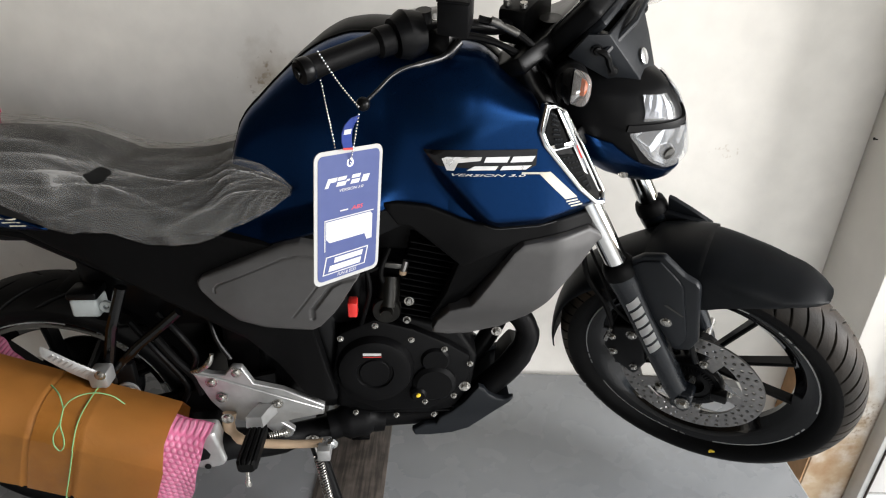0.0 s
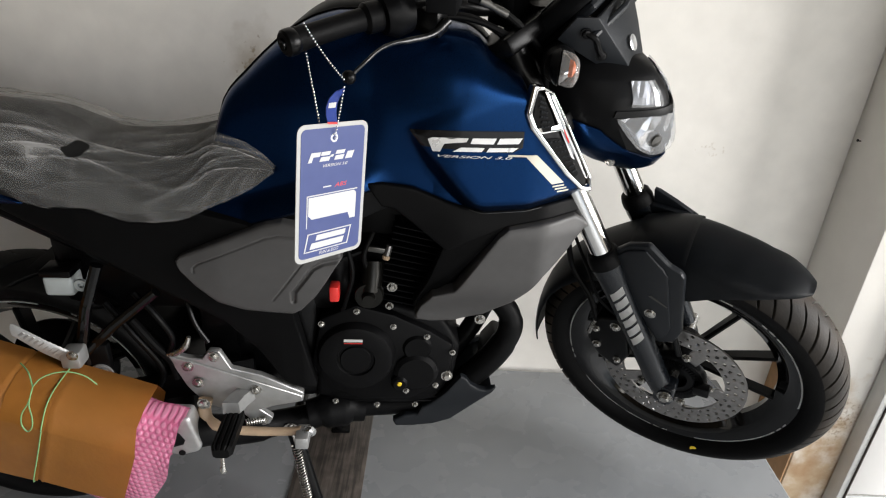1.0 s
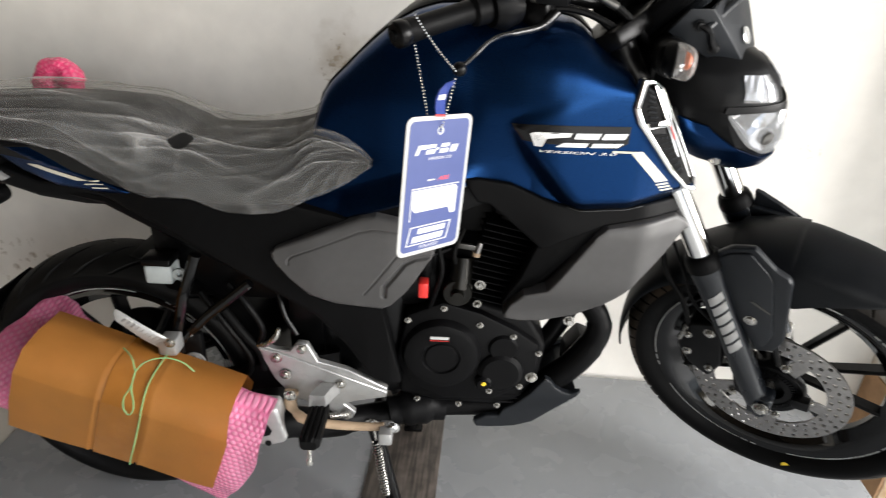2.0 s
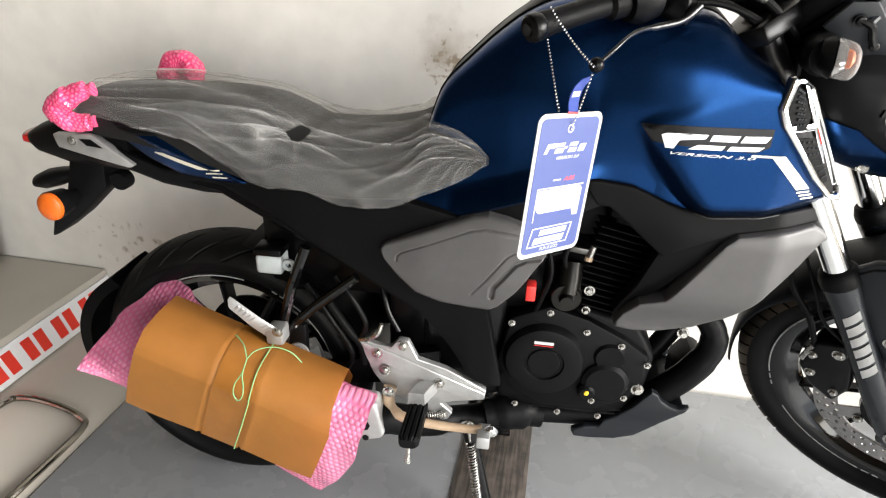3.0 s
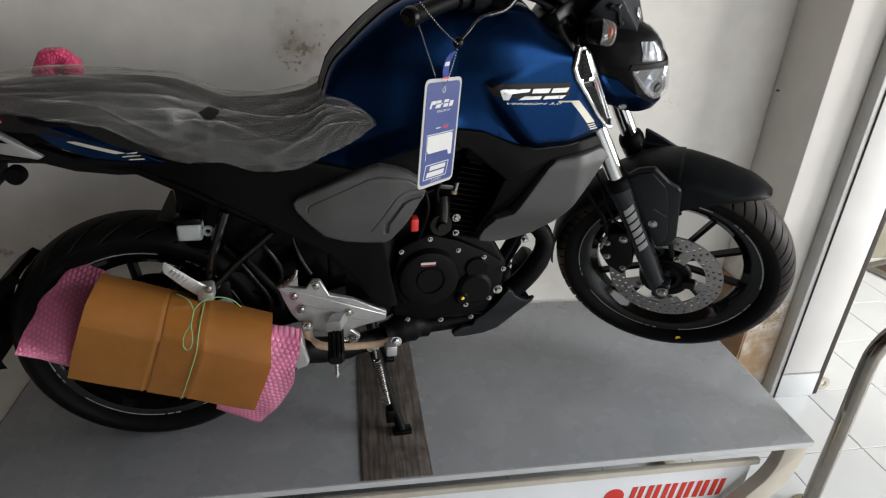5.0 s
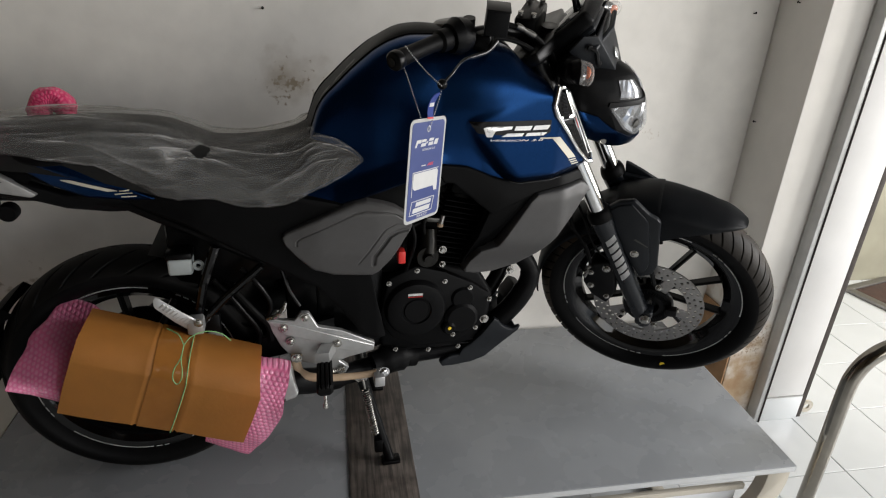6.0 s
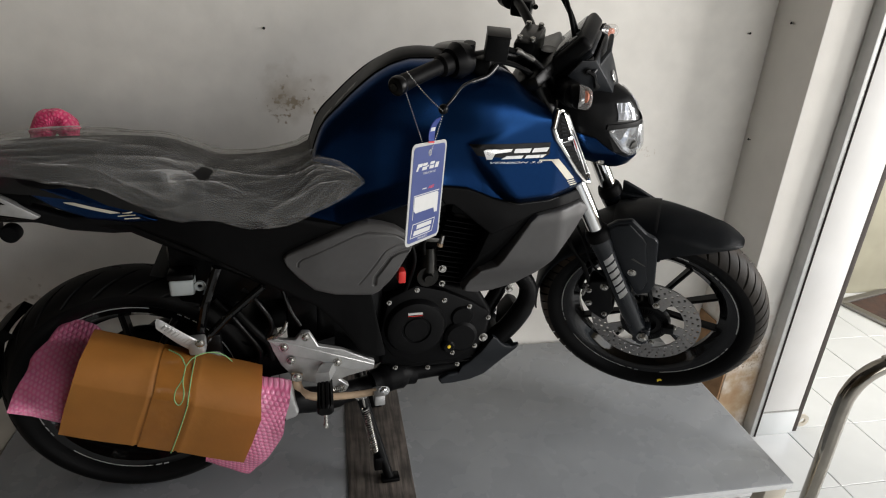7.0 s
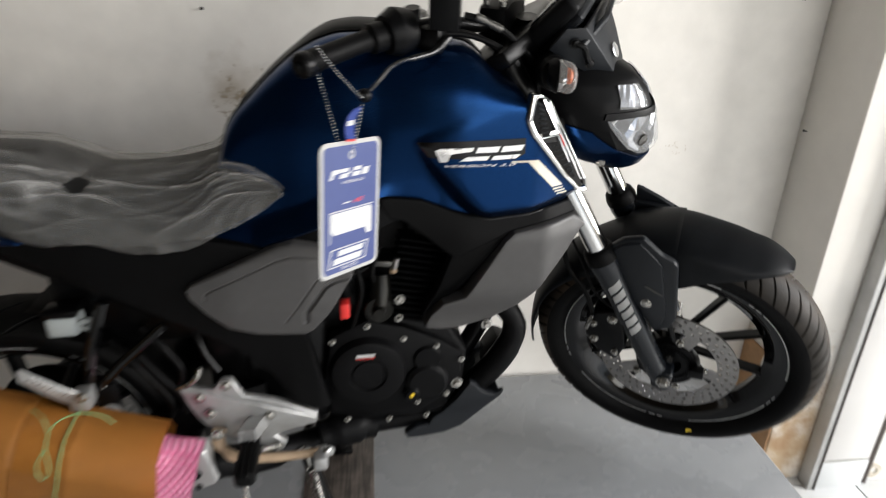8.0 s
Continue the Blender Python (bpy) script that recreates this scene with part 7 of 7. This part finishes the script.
                for a in np.linspace(0, 2 * math.pi, 28, endpoint=False):
                    q = 0.74 * r * (1 + 0.75 * max(0.0, math.cos(a + 0.45)) ** 4)
                    ring.append((1.032 + dx0 + dx + 0.25 * q * math.cos(a), mid + s * (0.164 + 0.90 * q * math.cos(a) + dx * 0.35), 1.043 + q * math.sin(a) + dx * 0.1))
                out.append(ring)
            return loft(out)
        hd("indicator_body", pod(((-0.022, 0.018), (-0.012, 0.0265), (-0.006, 0.0275)), -0.004), MATT_BLACK, ind)
        hd("bulb", pod(((0.000, 0.013), (0.007, 0.012), (0.011, 0.005)), 0.004), AMBER, ind, "amber bulb")
        hd("indicator_reflector", pod(((-0.009, 0.0250), (-0.002, 0.0215), (0.004, 0.015)), 0.001), REFLECTOR, ind)
        hd("indicator_lens", pod(((-0.010, 0.0256), (0.002, 0.0256), (0.009, 0.0242), (0.014, 0.0208), (0.0175, 0.015), (0.0195, 0.008)), 0.002), INDICATOR_LENS, ind, "clear indicator lens")
    hd("cross_bar", tube([(1.036, -0.048, 1.046), (1.056, mid, 1.068), (1.050, 0.092, 1.074)], 0.0055, 8), GREY_BLACK, fs)
    # clocks, facing back and up
    tilt = Matrix.Translation((0.968, mid, 1.058)) @ Matrix.Rotation(radians(-50), 4, "Y")
    cl = hd("instrument_pod", turned(box(-0.070, 0.072, -0.075, 0.075, -0.018, 0.016, 0.010, 3), tilt), MATT_BLACK, None, "black instrument pod")
    hd("pod_back", turned(box(-0.055, 0.060, -0.060, 0.060, -0.034, -0.0175, 0.008, 2), tilt), GREY_BLACK, cl)
    hd("display", turned(box(-0.052, 0.056, -0.062, 0.062, 0.0162, 0.0185, 0.001), tilt), SMOKE, cl, "smoked display glass")
    hd("pod_mount", box(0.955, 1.03, mid - 0.035, mid + 0.035, 0.99, 1.03, 0.008), FINE_BLACK, cl)


def build_bars():
    def hb(name, bm, material, parent=None, label="", **k):
        return part(name, steered(bm), material, parent or bike, label, **k)
    pts = spline([(0.725, -0.345, 1.098), (0.755, -0.26, 1.094), (0.785, -0.20, 1.092), (0.835, -0.13, 1.085), (0.875, -0.07, 1.065), (0.885, 0.0, 1.06),
                  (0.875, 0.07, 1.065), (0.835, 0.13, 1.085), (0.785, 0.20, 1.092), (0.755, 0.26, 1.094), (0.725, 0.345, 1.098)], 7)
    bar = hb("handlebar", tube(pts, 0.011, 14), FINE_BLACK, None, "black tubular handlebar")
    for s in (-1, 1):
        g = [(0.727, s * 0.340, 1.0978), (0.755, s * 0.26, 1.094), (0.775, s * 0.218, 1.0925)]
        hb("grip", tube(spline(g, 8), [0.0165, 0.0155, 0.0155, 0.0155, 0.0158, 0.0215, 0.0215], 20), RUBBER, bar, "black rubber grip")
        ends = [(0.7215, s * 0.357, 1.0983), (0.727, s * 0.3405, 1.0978)]
        hb("bar_end", tube([ends[0], (0.7222, s * 0.3545, 1.0982), (0.7235, s * 0.351, 1.098), (0.7262, s * 0.3435, 1.0979), ends[1]], [0.0145, 0.0175, 0.0182, 0.0182, 0.0165], 24), FINE_BLACK, bar, "black bar-end weight")
        hb("bar_end_cap", tube([(0.7205, s * 0.360, 1.0984), (0.7215, s * 0.3568, 1.0983)], 0.008, 16), GLOSS_BLACK, bar)
        sw = [(0.777, s * 0.214, 1.092), (0.786, s * 0.198, 1.092), (0.800, s * 0.178, 1.090)]
        hb("switchgear", tube(sw, [0.028, 0.036, 0.030], 18), MATT_BLACK, bar, "black switch housing")
        hb("switch_button", turned(box(-0.008, 0.008, -0.008, 0.008, -0.004, 0.004, 0.002), Matrix.Translation((0.768, s * 0.195, 1.110))), MATT_BLACK, bar)
        lever = spline([(0.858, s * 0.165, 1.081), (0.849, s * 0.195, 1.071), (0.835, s * 0.232, 1.075), (0.828, s * 0.262, 1.082), (0.825, s * 0.292, 1.085), (0.822, s * 0.318, 1.080), (0.814, s * 0.338, 1.070)], 5)
        lv = hb("lever", tube(lever, [0.0060, 0.0046, 0.0032, 0.0026, 0.0026], 12), LEVER if s < 0 else FINE_BLACK, bar, "slim brake lever" if s < 0 else "black clutch lever")
        if s < 0:
            ball = bmesh.new()
            bmesh.ops.create_uvsphere(ball, u_segments=16, v_segments=10, radius=0.0095)
            hb("lever_ball", turned(ball, Matrix.Translation((0.811, s * 0.343, 1.067))), FINE_BLACK, lv, "black lever ball end")
        hb("lever_perch", box(0.80, 0.85, s * 0.15, s * 0.18, 1.055, 1.095, 0.006), FINE_BLACK, bar)
        hb("mirror_boss", tube([(0.800, s * 0.165, 1.10), (0.800, s * 0.165, 1.118)], 0.012, 12), FINE_BLACK, bar)
    mc = hb("master_cylinder", turned(box(-0.025, 0.025, -0.025, 0.025, -0.026, 0.024, 0.003), Matrix.Translation((0.857, -0.172, 1.126)) @ pose(0, 0, 0, 0, 4, 18) @ Matrix.Diagonal((0.88, 0.88, 0.95, 1))), MATT_BLACK, bar, "square black brake fluid reservoir")
    hb("reservoir_lid", turned(box(-0.026, 0.026, -0.026, 0.026, 0.0242, 0.028, 0.001), Matrix.Translation((0.857, -0.172, 1.126)) @ pose(0, 0, 0, 0, 4, 18) @ Matrix.Diagonal((0.88, 0.88, 0.95, 1))), FINE_BLACK, mc)
    hb("clamp", box(0.862, 0.91, -0.055, 0.055, 1.03, 1.088, 0.008), FINE_BLACK, bar, "black bar clamp")
    for x, y in ((0.872, -0.04), (0.90, -0.04), (0.872, 0.04), (0.90, 0.04)):
        hb("clamp_bolt", turned(tube([(x, y, 1.088), (x, y, 1.096)], 0.006, 10), Matrix.Identity(4)), BOLT_STEEL, bar)
    hb("ignition_lock", turned(lathe([(0.0, -0.02), (0.018, -0.02), (0.018, 0.03), (0.0, 0.03)], 20), Matrix.Translation((0.93, 0.0, 1.03)) @ pose(0, 0, 0, 90)), FINE_BLACK, bar)
    for pts, r in ((((0.868, -0.125, 1.100), (0.900, -0.106, 1.086), (0.935, -0.085, 1.055), (0.968, -0.066, 1.005), (0.975, -0.055, 0.93)), 0.0058),
                   (((0.79, 0.19, 1.10), (0.86, 0.13, 1.17), (0.93, 0.05, 1.16), (0.985, 0.02, 1.08), (0.97, 0.0, 0.98)), 0.0055),
                   (((0.80, 0.20, 1.12), (0.88, 0.12, 1.20), (0.95, 0.03, 1.15), (0.99, -0.02, 1.06), (0.97, -0.03, 0.96)), 0.0045),
                   (((0.80, -0.18, 1.07), (0.86, -0.135, 1.075), (0.92, -0.10, 1.045), (0.955, -0.07, 0.99), (0.96, -0.05, 0.93)), 0.0048),
                   (((0.815, -0.16, 1.085), (0.88, -0.118, 1.068), (0.93, -0.098, 1.03), (0.962, -0.078, 0.975)), 0.005)):
        hb("control_cable", tube(spline(pts, 7), r, 10), RUBBER, bar)
    sleeve = [(0.884, -0.118, 1.098), (0.918, -0.097, 1.074)]
    hb("cable_union", tube([sleeve[0], (0.892, -0.113, 1.0925), (0.898, -0.109, 1.088), (0.910, -0.102, 1.080), sleeve[1]], [0.0062, 0.0068, 0.0050, 0.0066, 0.0060], 12), DULL_METAL, bar, "bright cable union")
    hb("steering_head", tube([fork_point(0.56, 0, -0.045), fork_point(0.74, 0, -0.045)], 0.032, 18), FINE_BLACK, None)


build_front_wheel()
build_fork()
build_front_fender()
build_rear_wheel()
build_tank()
build_side_panels()
build_seat()
build_tail()
build_engine()
build_footpegs()
build_head()
build_bars()


# ---- wrapping on the silencer, tag and string ----
def build_wrapping():
    """The cardboard sleeve with bubble wrap that protects the silencer."""
    w = thing("silencer_wrapping", BIKE, "folded cardboard sleeve tied round the silencer over pink bubble wrap", "packaging")
    back, front = Vector((-0.052, -0.190, 0.462)), Vector((0.276, -0.186, 0.331))
    d = (front - back).normalized()
    up = Vector((-d.z, 0, d.x))
    out = Vector((0, -1, 0))
    ring = [(-0.112, 0.050), (-0.118, 0.076), (-0.050, 0.086), (0.010, 0.090), (0.016, 0.0895), (0.050, 0.070), (0.062, 0.034), (0.058, -0.03), (0.02, -0.06), (-0.06, -0.06), (-0.108, 0.0)]
    def at(t, u, v, grow=1.0):
        t -= 0.9 * max(0.0, u) * t
        return back + (front - back) * t + up * u * grow + out * v * grow
    rings = []
    for t in (0.0, 0.1, 0.2, 0.3, 0.362, 0.374, 0.386, 0.44, 0.50, 0.56, 0.606, 0.618, 0.630, 0.70, 0.80, 0.90, 1.0):
        g = 1.0 + 0.010 * math.sin(t * 9) + (0.009 if t in (0.374, 0.618) else -0.012 if 0.38 < t < 0.61 else 0.0)
        rings.append([at(t + 0.002 * math.sin(k * 2.3), u, v, g) for k, (u, v) in enumerate(ring)])
    bm = bmesh.new()
    vs = [[bm.verts.new(p) for p in r] for r in rings]
    for a, b in zip(vs, vs[1:]):
        for k in range(len(ring)):
            bm.faces.new((a[k], a[(k + 1) % len(ring)], b[(k + 1) % len(ring)], b[k]))
    bmesh.ops.solidify(bm, geom=bm.faces[:], thickness=0.004)
    part("cardboard_sleeve", bm, CARD, w, "brown corrugated cardboard sleeve", sharp=58)
    tape = bmesh.new()
    bands = [[tape.verts.new(at(t + 0.003 * math.sin(k * 1.7), u, v, 1.0035)) for k, (u, v) in enumerate(ring)] for t in (0.398, 0.45, 0.50, 0.55, 0.596)]
    for a, b in zip(bands, bands[1:]):
        for k in range(len(ring)):
            tape.faces.new((a[k], a[(k + 1) % len(ring)], b[(k + 1) % len(ring)], b[k]))
    bmesh.ops.solidify(tape, geom=tape.faces[:], thickness=0.0006)
    part("packing_tape", tape, TAPE, w, "glossy brown packing tape round the sleeve", sharp=58)
    # silencer inside
    sil = part("silencer", tube([at(0.04, 0, 0.0), at(0.3, 0, 0), at(0.7, 0, 0), at(0.9, 0, 0.0), at(1.0, 0.0, 0.0)], [0.044, 0.050, 0.050, 0.044, 0.034], 24), FINE_BLACK, w, "black silencer")
    part("silencer_end", prism([(0.270, 0.262), (0.290, 0.2615), (0.316, 0.2565), (0.346, 0.266), (0.353, 0.277), (0.344, 0.318), (0.338, 0.347), (0.270, 0.350)], -0.192, -0.150, 0.007, 3), ALLOY, sil, "pale silver heat shield end")
    part("shield_hole", turned(lathe([(0.0, 0.0), (0.0062, 0.0), (0.0062, -0.0012), (0.0, -0.0012)], 18), Matrix.Translation((0.317, -0.1922, 0.2665))), FINE_BLACK, sil)

    def sack(inner, outer, depth, foot_depth, thick, bulge, seed):
        """Bubble wrap pressed flat: a sleeve from one sloping line to another, each given as its top and foot in x and z."""
        b = bmesh.new()
        rows = []
        n = 44
        (it, ib), (ot, ob) = inner, outer
        spots = {}
        run, fall = ((Vector(ot) + Vector(ob)) - (Vector(it) + Vector(ib))).length / 2, (Vector(ib) - Vector(it)).length
        run = math.hypot(run, 0.5 * (depth[1] - depth[0]))
        for i in range(19):
            s_ = i / 18
            top = Vector(it).lerp(Vector(ot), s_)
            foot = Vector(ib).lerp(Vector(ob), s_)
            away = ((Vector(ot) + Vector(ob)) - (Vector(it) + Vector(ib))).normalized()
            row = []
            for k in range(n):
                a = 2 * math.pi * k / n
                v = 0.5 - 0.5 * math.cos(a)
                q = top.lerp(foot, v) + away * bulge * s_ * math.sin(math.pi * v)
                y = (depth[0] + (depth[1] - depth[0]) * s_) * (1 - v) + (foot_depth[0] + (foot_depth[1] - foot_depth[0]) * s_) * v - (thick[0] + (thick[1] - thick[0]) * s_) * math.copysign(abs(math.sin(a)) ** 0.7, math.sin(a))
                p = Vector((q.x, y, q.y))
                w1 = p * 22 + Vector((seed, 0, 0))
                p += Vector((noise.noise(w1), noise.noise(w1 + Vector((7, 0, 0))) * 1.2, noise.noise(w1 + Vector((0, 7, 0))))) * 0.0052 * (0.3 + s_)
                row.append(b.verts.new(p))
                spots[row[-1]] = (s_ * run, v * fall)
            rows.append(row)
        for u, v in zip(rows, rows[1:]):
            for k in range(n):
                b.faces.new((u[k], u[(k + 1) % n], v[(k + 1) % n], v[k]))
        laid_out(b, spots)
        bmesh.ops.solidify(b, geom=b.faces[:], thickness=0.003)
        part("bubble_wrap", b, BUBBLE, w, "pink bubble wrap", sharp=70)
    sack(((0.030, 0.458), (-0.075, 0.335)), ((-0.106, 0.490), (-0.166, 0.420)), (-0.170, -0.035), (-0.205, -0.276), (0.060, 0.010), 0.012, 3.0)
    sack(((0.215, 0.405), (0.150, 0.200)), ((0.338, 0.368), (0.228, 0.158)), (-0.200, -0.205), (-0.200, -0.205), (0.060, 0.058), 0.022, 8.0)
    loop = [at(0.585, u * 1.02, v * 1.02) for u, v in ring]
    part("string", tube(spline(loop, 4, closed=True), 0.0011, 8, closed=True), STRING, w, "pale green string tied in a bow")
    knot = (0.149, -0.276, 0.486)
    bow = [knot, (0.141, -0.284, 0.462), (0.127, -0.286, 0.440), (0.122, -0.286, 0.418), (0.128, -0.286, 0.405), (0.137, -0.286, 0.416), (0.141, -0.286, 0.436), (0.142, -0.285, 0.460), knot]
    part("string_bow", tube(spline(bow, 8), 0.0011, 8), STRING, w)
    tail = [knot, (0.160, -0.270, 0.497), (0.176, -0.262, 0.501), (0.196, -0.256, 0.499), (0.216, -0.252, 0.488), (0.230, -0.250, 0.470)]
    part("string_tail", tube(spline(tail, 8), 0.0010, 8), STRING, w)
    end = [knot, (0.141, -0.264, 0.500), (0.130, -0.252, 0.502), (0.116, -0.240, 0.503)]
    part("string_end", tube(spline(end, 8), 0.0012, 8), STRING, w)


def build_tag():
    """The swing tag that hangs by a bead chain from the bar end."""
    turn = 48.0
    m = pose(-0.139, 0.795, 0.808, 0, 5, turn)
    tag = thing("swing_tag", m, "blue and white printed swing tag on a bead chain", "tag")
    def rounded(w, h, r, n=5):
        pts = []
        for cx, cz, a0 in ((w - r, h - r, 0), (-w + r, h - r, 90), (-w + r, -h + r, 180), (w - r, -h + r, 270)):
            pts += [(cx + r * math.cos(radians(a0 + 90 * i / n)), cz + r * math.sin(radians(a0 + 90 * i / n))) for i in range(n + 1)]
        return pts
    part("card", prism(rounded(0.060, 0.098, 0.012), -0.0006, 0.0006, 0), TAG_WHITE, tag, "white card border", smooth=False)
    face = part("print", prism(rounded(0.054, 0.092, 0.008), -0.0012, -0.0008, 0), TAG_BLUE, tag, "blue printed face", smooth=False)
    for x, z, w, h in ((-0.043, 0.047, 0.006, 0.013), (-0.034, 0.054, 0.010, 0.006), (-0.022, 0.055, 0.015, 0.005), (-0.024, 0.047, 0.016, 0.006), (-0.006, 0.052, 0.005, 0.003), (0.003, 0.055, 0.015, 0.005), (0.001, 0.047, 0.015, 0.006), (0.020, 0.047, 0.012, 0.010)):
        part("white_mark", slant_mark(x, z, w, h, -0.0013, 0.0003, 0.45), DECAL_WHITE, face, "plain white slanting bar", smooth=False)
    def text(body, size, x, z, material, stretch=1.0):
        t = turned(words(body, size), Matrix.Translation((x, -0.0014, z)) @ pose(0, 0, 0, 90) @ Matrix.Diagonal((stretch, 1, 1, 1)))
        part("lettering", t, material, face, smooth=False)
    text("VERSION 3.0", 0.0058, -0.019, 0.0385, DECAL_WHITE, 1.35)
    text("ABS", 0.0085, 0.004, 0.008, TAG_RED, 1.4)
    part("white_dash", slant_mark(-0.016, 0.0095, 0.014, 0.0018, -0.0013, 0.0003, 0), DECAL_WHITE, face, smooth=False)
    part("white_panel", prism([(-0.040, -0.002), (0.040, -0.002), (0.044, -0.006), (0.044, -0.044), (0.034, -0.044), (0.030, -0.034), (-0.034, -0.034), (-0.040, -0.028)], -0.0016, -0.0013, 0), DECAL_WHITE, face, "white printed panel", smooth=False)
    lines = bmesh.new()
    for a in ((-0.043, -0.0415, -0.046, 0.0), (-0.043, 0.046, -0.0005, 0.001)):
        join(lines, box(a[0], a[1], -0.0016, -0.0013, a[2], a[3], 0))
    part("white_line", lines, DECAL_WHITE, face, smooth=False)
    b = bmesh.new()
    for u0, u1, h0, h1 in ((-0.040, 0.036, -0.0565, -0.055), (-0.046, 0.030, -0.083, -0.0815)):
        join(b, prism([(u0, h0), (u1, h0), (u1, h1), (u0, h1)], -0.0016, -0.0013, 0))
    for u0, u1 in ((-0.046, 0.030),):
        for a, c in ((u0, u0 + 0.006), (u1, u1 + 0.006)):
            join(b, prism([(a, -0.083), (a + 0.002, -0.083), (c + 0.002, -0.055), (c, -0.055)], -0.0016, -0.0013, 0))
    join(b, prism([(-0.026, -0.067), (0.026, -0.067), (0.028, -0.059), (-0.024, -0.059)], -0.0016, -0.0013, 0))
    join(b, prism([(-0.036, -0.079), (0.022, -0.079), (0.025, -0.070), (-0.033, -0.070)], -0.0016, -0.0013, 0))
    part("white_badge", b, DECAL_WHITE, face, "white boxed mark of plain bars", smooth=False)
    text("FUN & ECO", 0.0068, -0.020, -0.0895, DECAL_WHITE)
    eye = lathe([(0.0035, -0.0016), (0.006, -0.0016), (0.006, 0.0014), (0.0035, 0.0014)], 20)
    part("eyelet", turned(eye, Matrix.Translation((0.0, 0, 0.078))), BRIGHT, tag, "metal eyelet")
    # bead chain, in place
    inv = m.inverted()
    grip = BIKE @ STEER @ Vector((0.733, -0.325, 1.116))
    under = BIKE @ STEER @ Vector((0.727, -0.325, 1.082))
    ball = BIKE @ STEER @ Vector((0.811, -0.352, 1.066))
    hole = m @ Vector((0, -0.002, 0.078))
    left = m @ Vector((-0.022, 0.003, 0.096))
    beads = bmesh.new()
    def run(a, c, sag):
        n = max(2, int((c - a).length / 0.0046))
        for i in range(n + 1):
            t = i / n
            p = a.lerp(c, t) - Vector((0, 0, sag * 4 * t * (1 - t)))
            s = bmesh.new()
            bmesh.ops.create_icosphere(s, subdivisions=1, radius=0.0016)
            join(beads, turned(s, Matrix.Translation(p)))
    run(grip, ball + Vector((0, -0.008, 0.004)), 0.004)
    run(ball + Vector((0, -0.008, -0.006)), hole, 0.002)
    run(under, left, 0.0)
    part("bead_chain", turned(beads, inv), BRIGHT, tag, "fine steel bead chain")
    fob = thing("key_fob", pose(*(ball + Vector((-0.012, -0.004, -0.030))), 8, 10, 35), "curved blue plastic fob on the lever end", "fob")
    f = prism([(0.007, 0.023), (-0.004, 0.018), (-0.011, 0.008), (-0.013, -0.004), (-0.011, -0.015), (-0.007, -0.0235), (0.007, -0.0225), (0.003, -0.010), (0.002, 0.002), (0.004, 0.012), (0.009, 0.020)], -0.001, 0.001, 0.0004, 1)
    part("fob_card", f, KEY_BLUE, fob, smooth=False)
    part("fob_edge", prism([(-0.0069, -0.0240), (0.0071, -0.0229), (0.0082, -0.0255), (-0.0055, -0.0268)], -0.001, 0.001, 0), TAG_RED, fob, "red edge", smooth=False)
    part("fob_print", prism([(-0.010, 0.002), (0.000, 0.004), (0.000, -0.003), (-0.010, -0.005)], -0.0014, -0.0011, 0), DECAL_WHITE, fob, smooth=False)


build_wrapping()
build_tag()
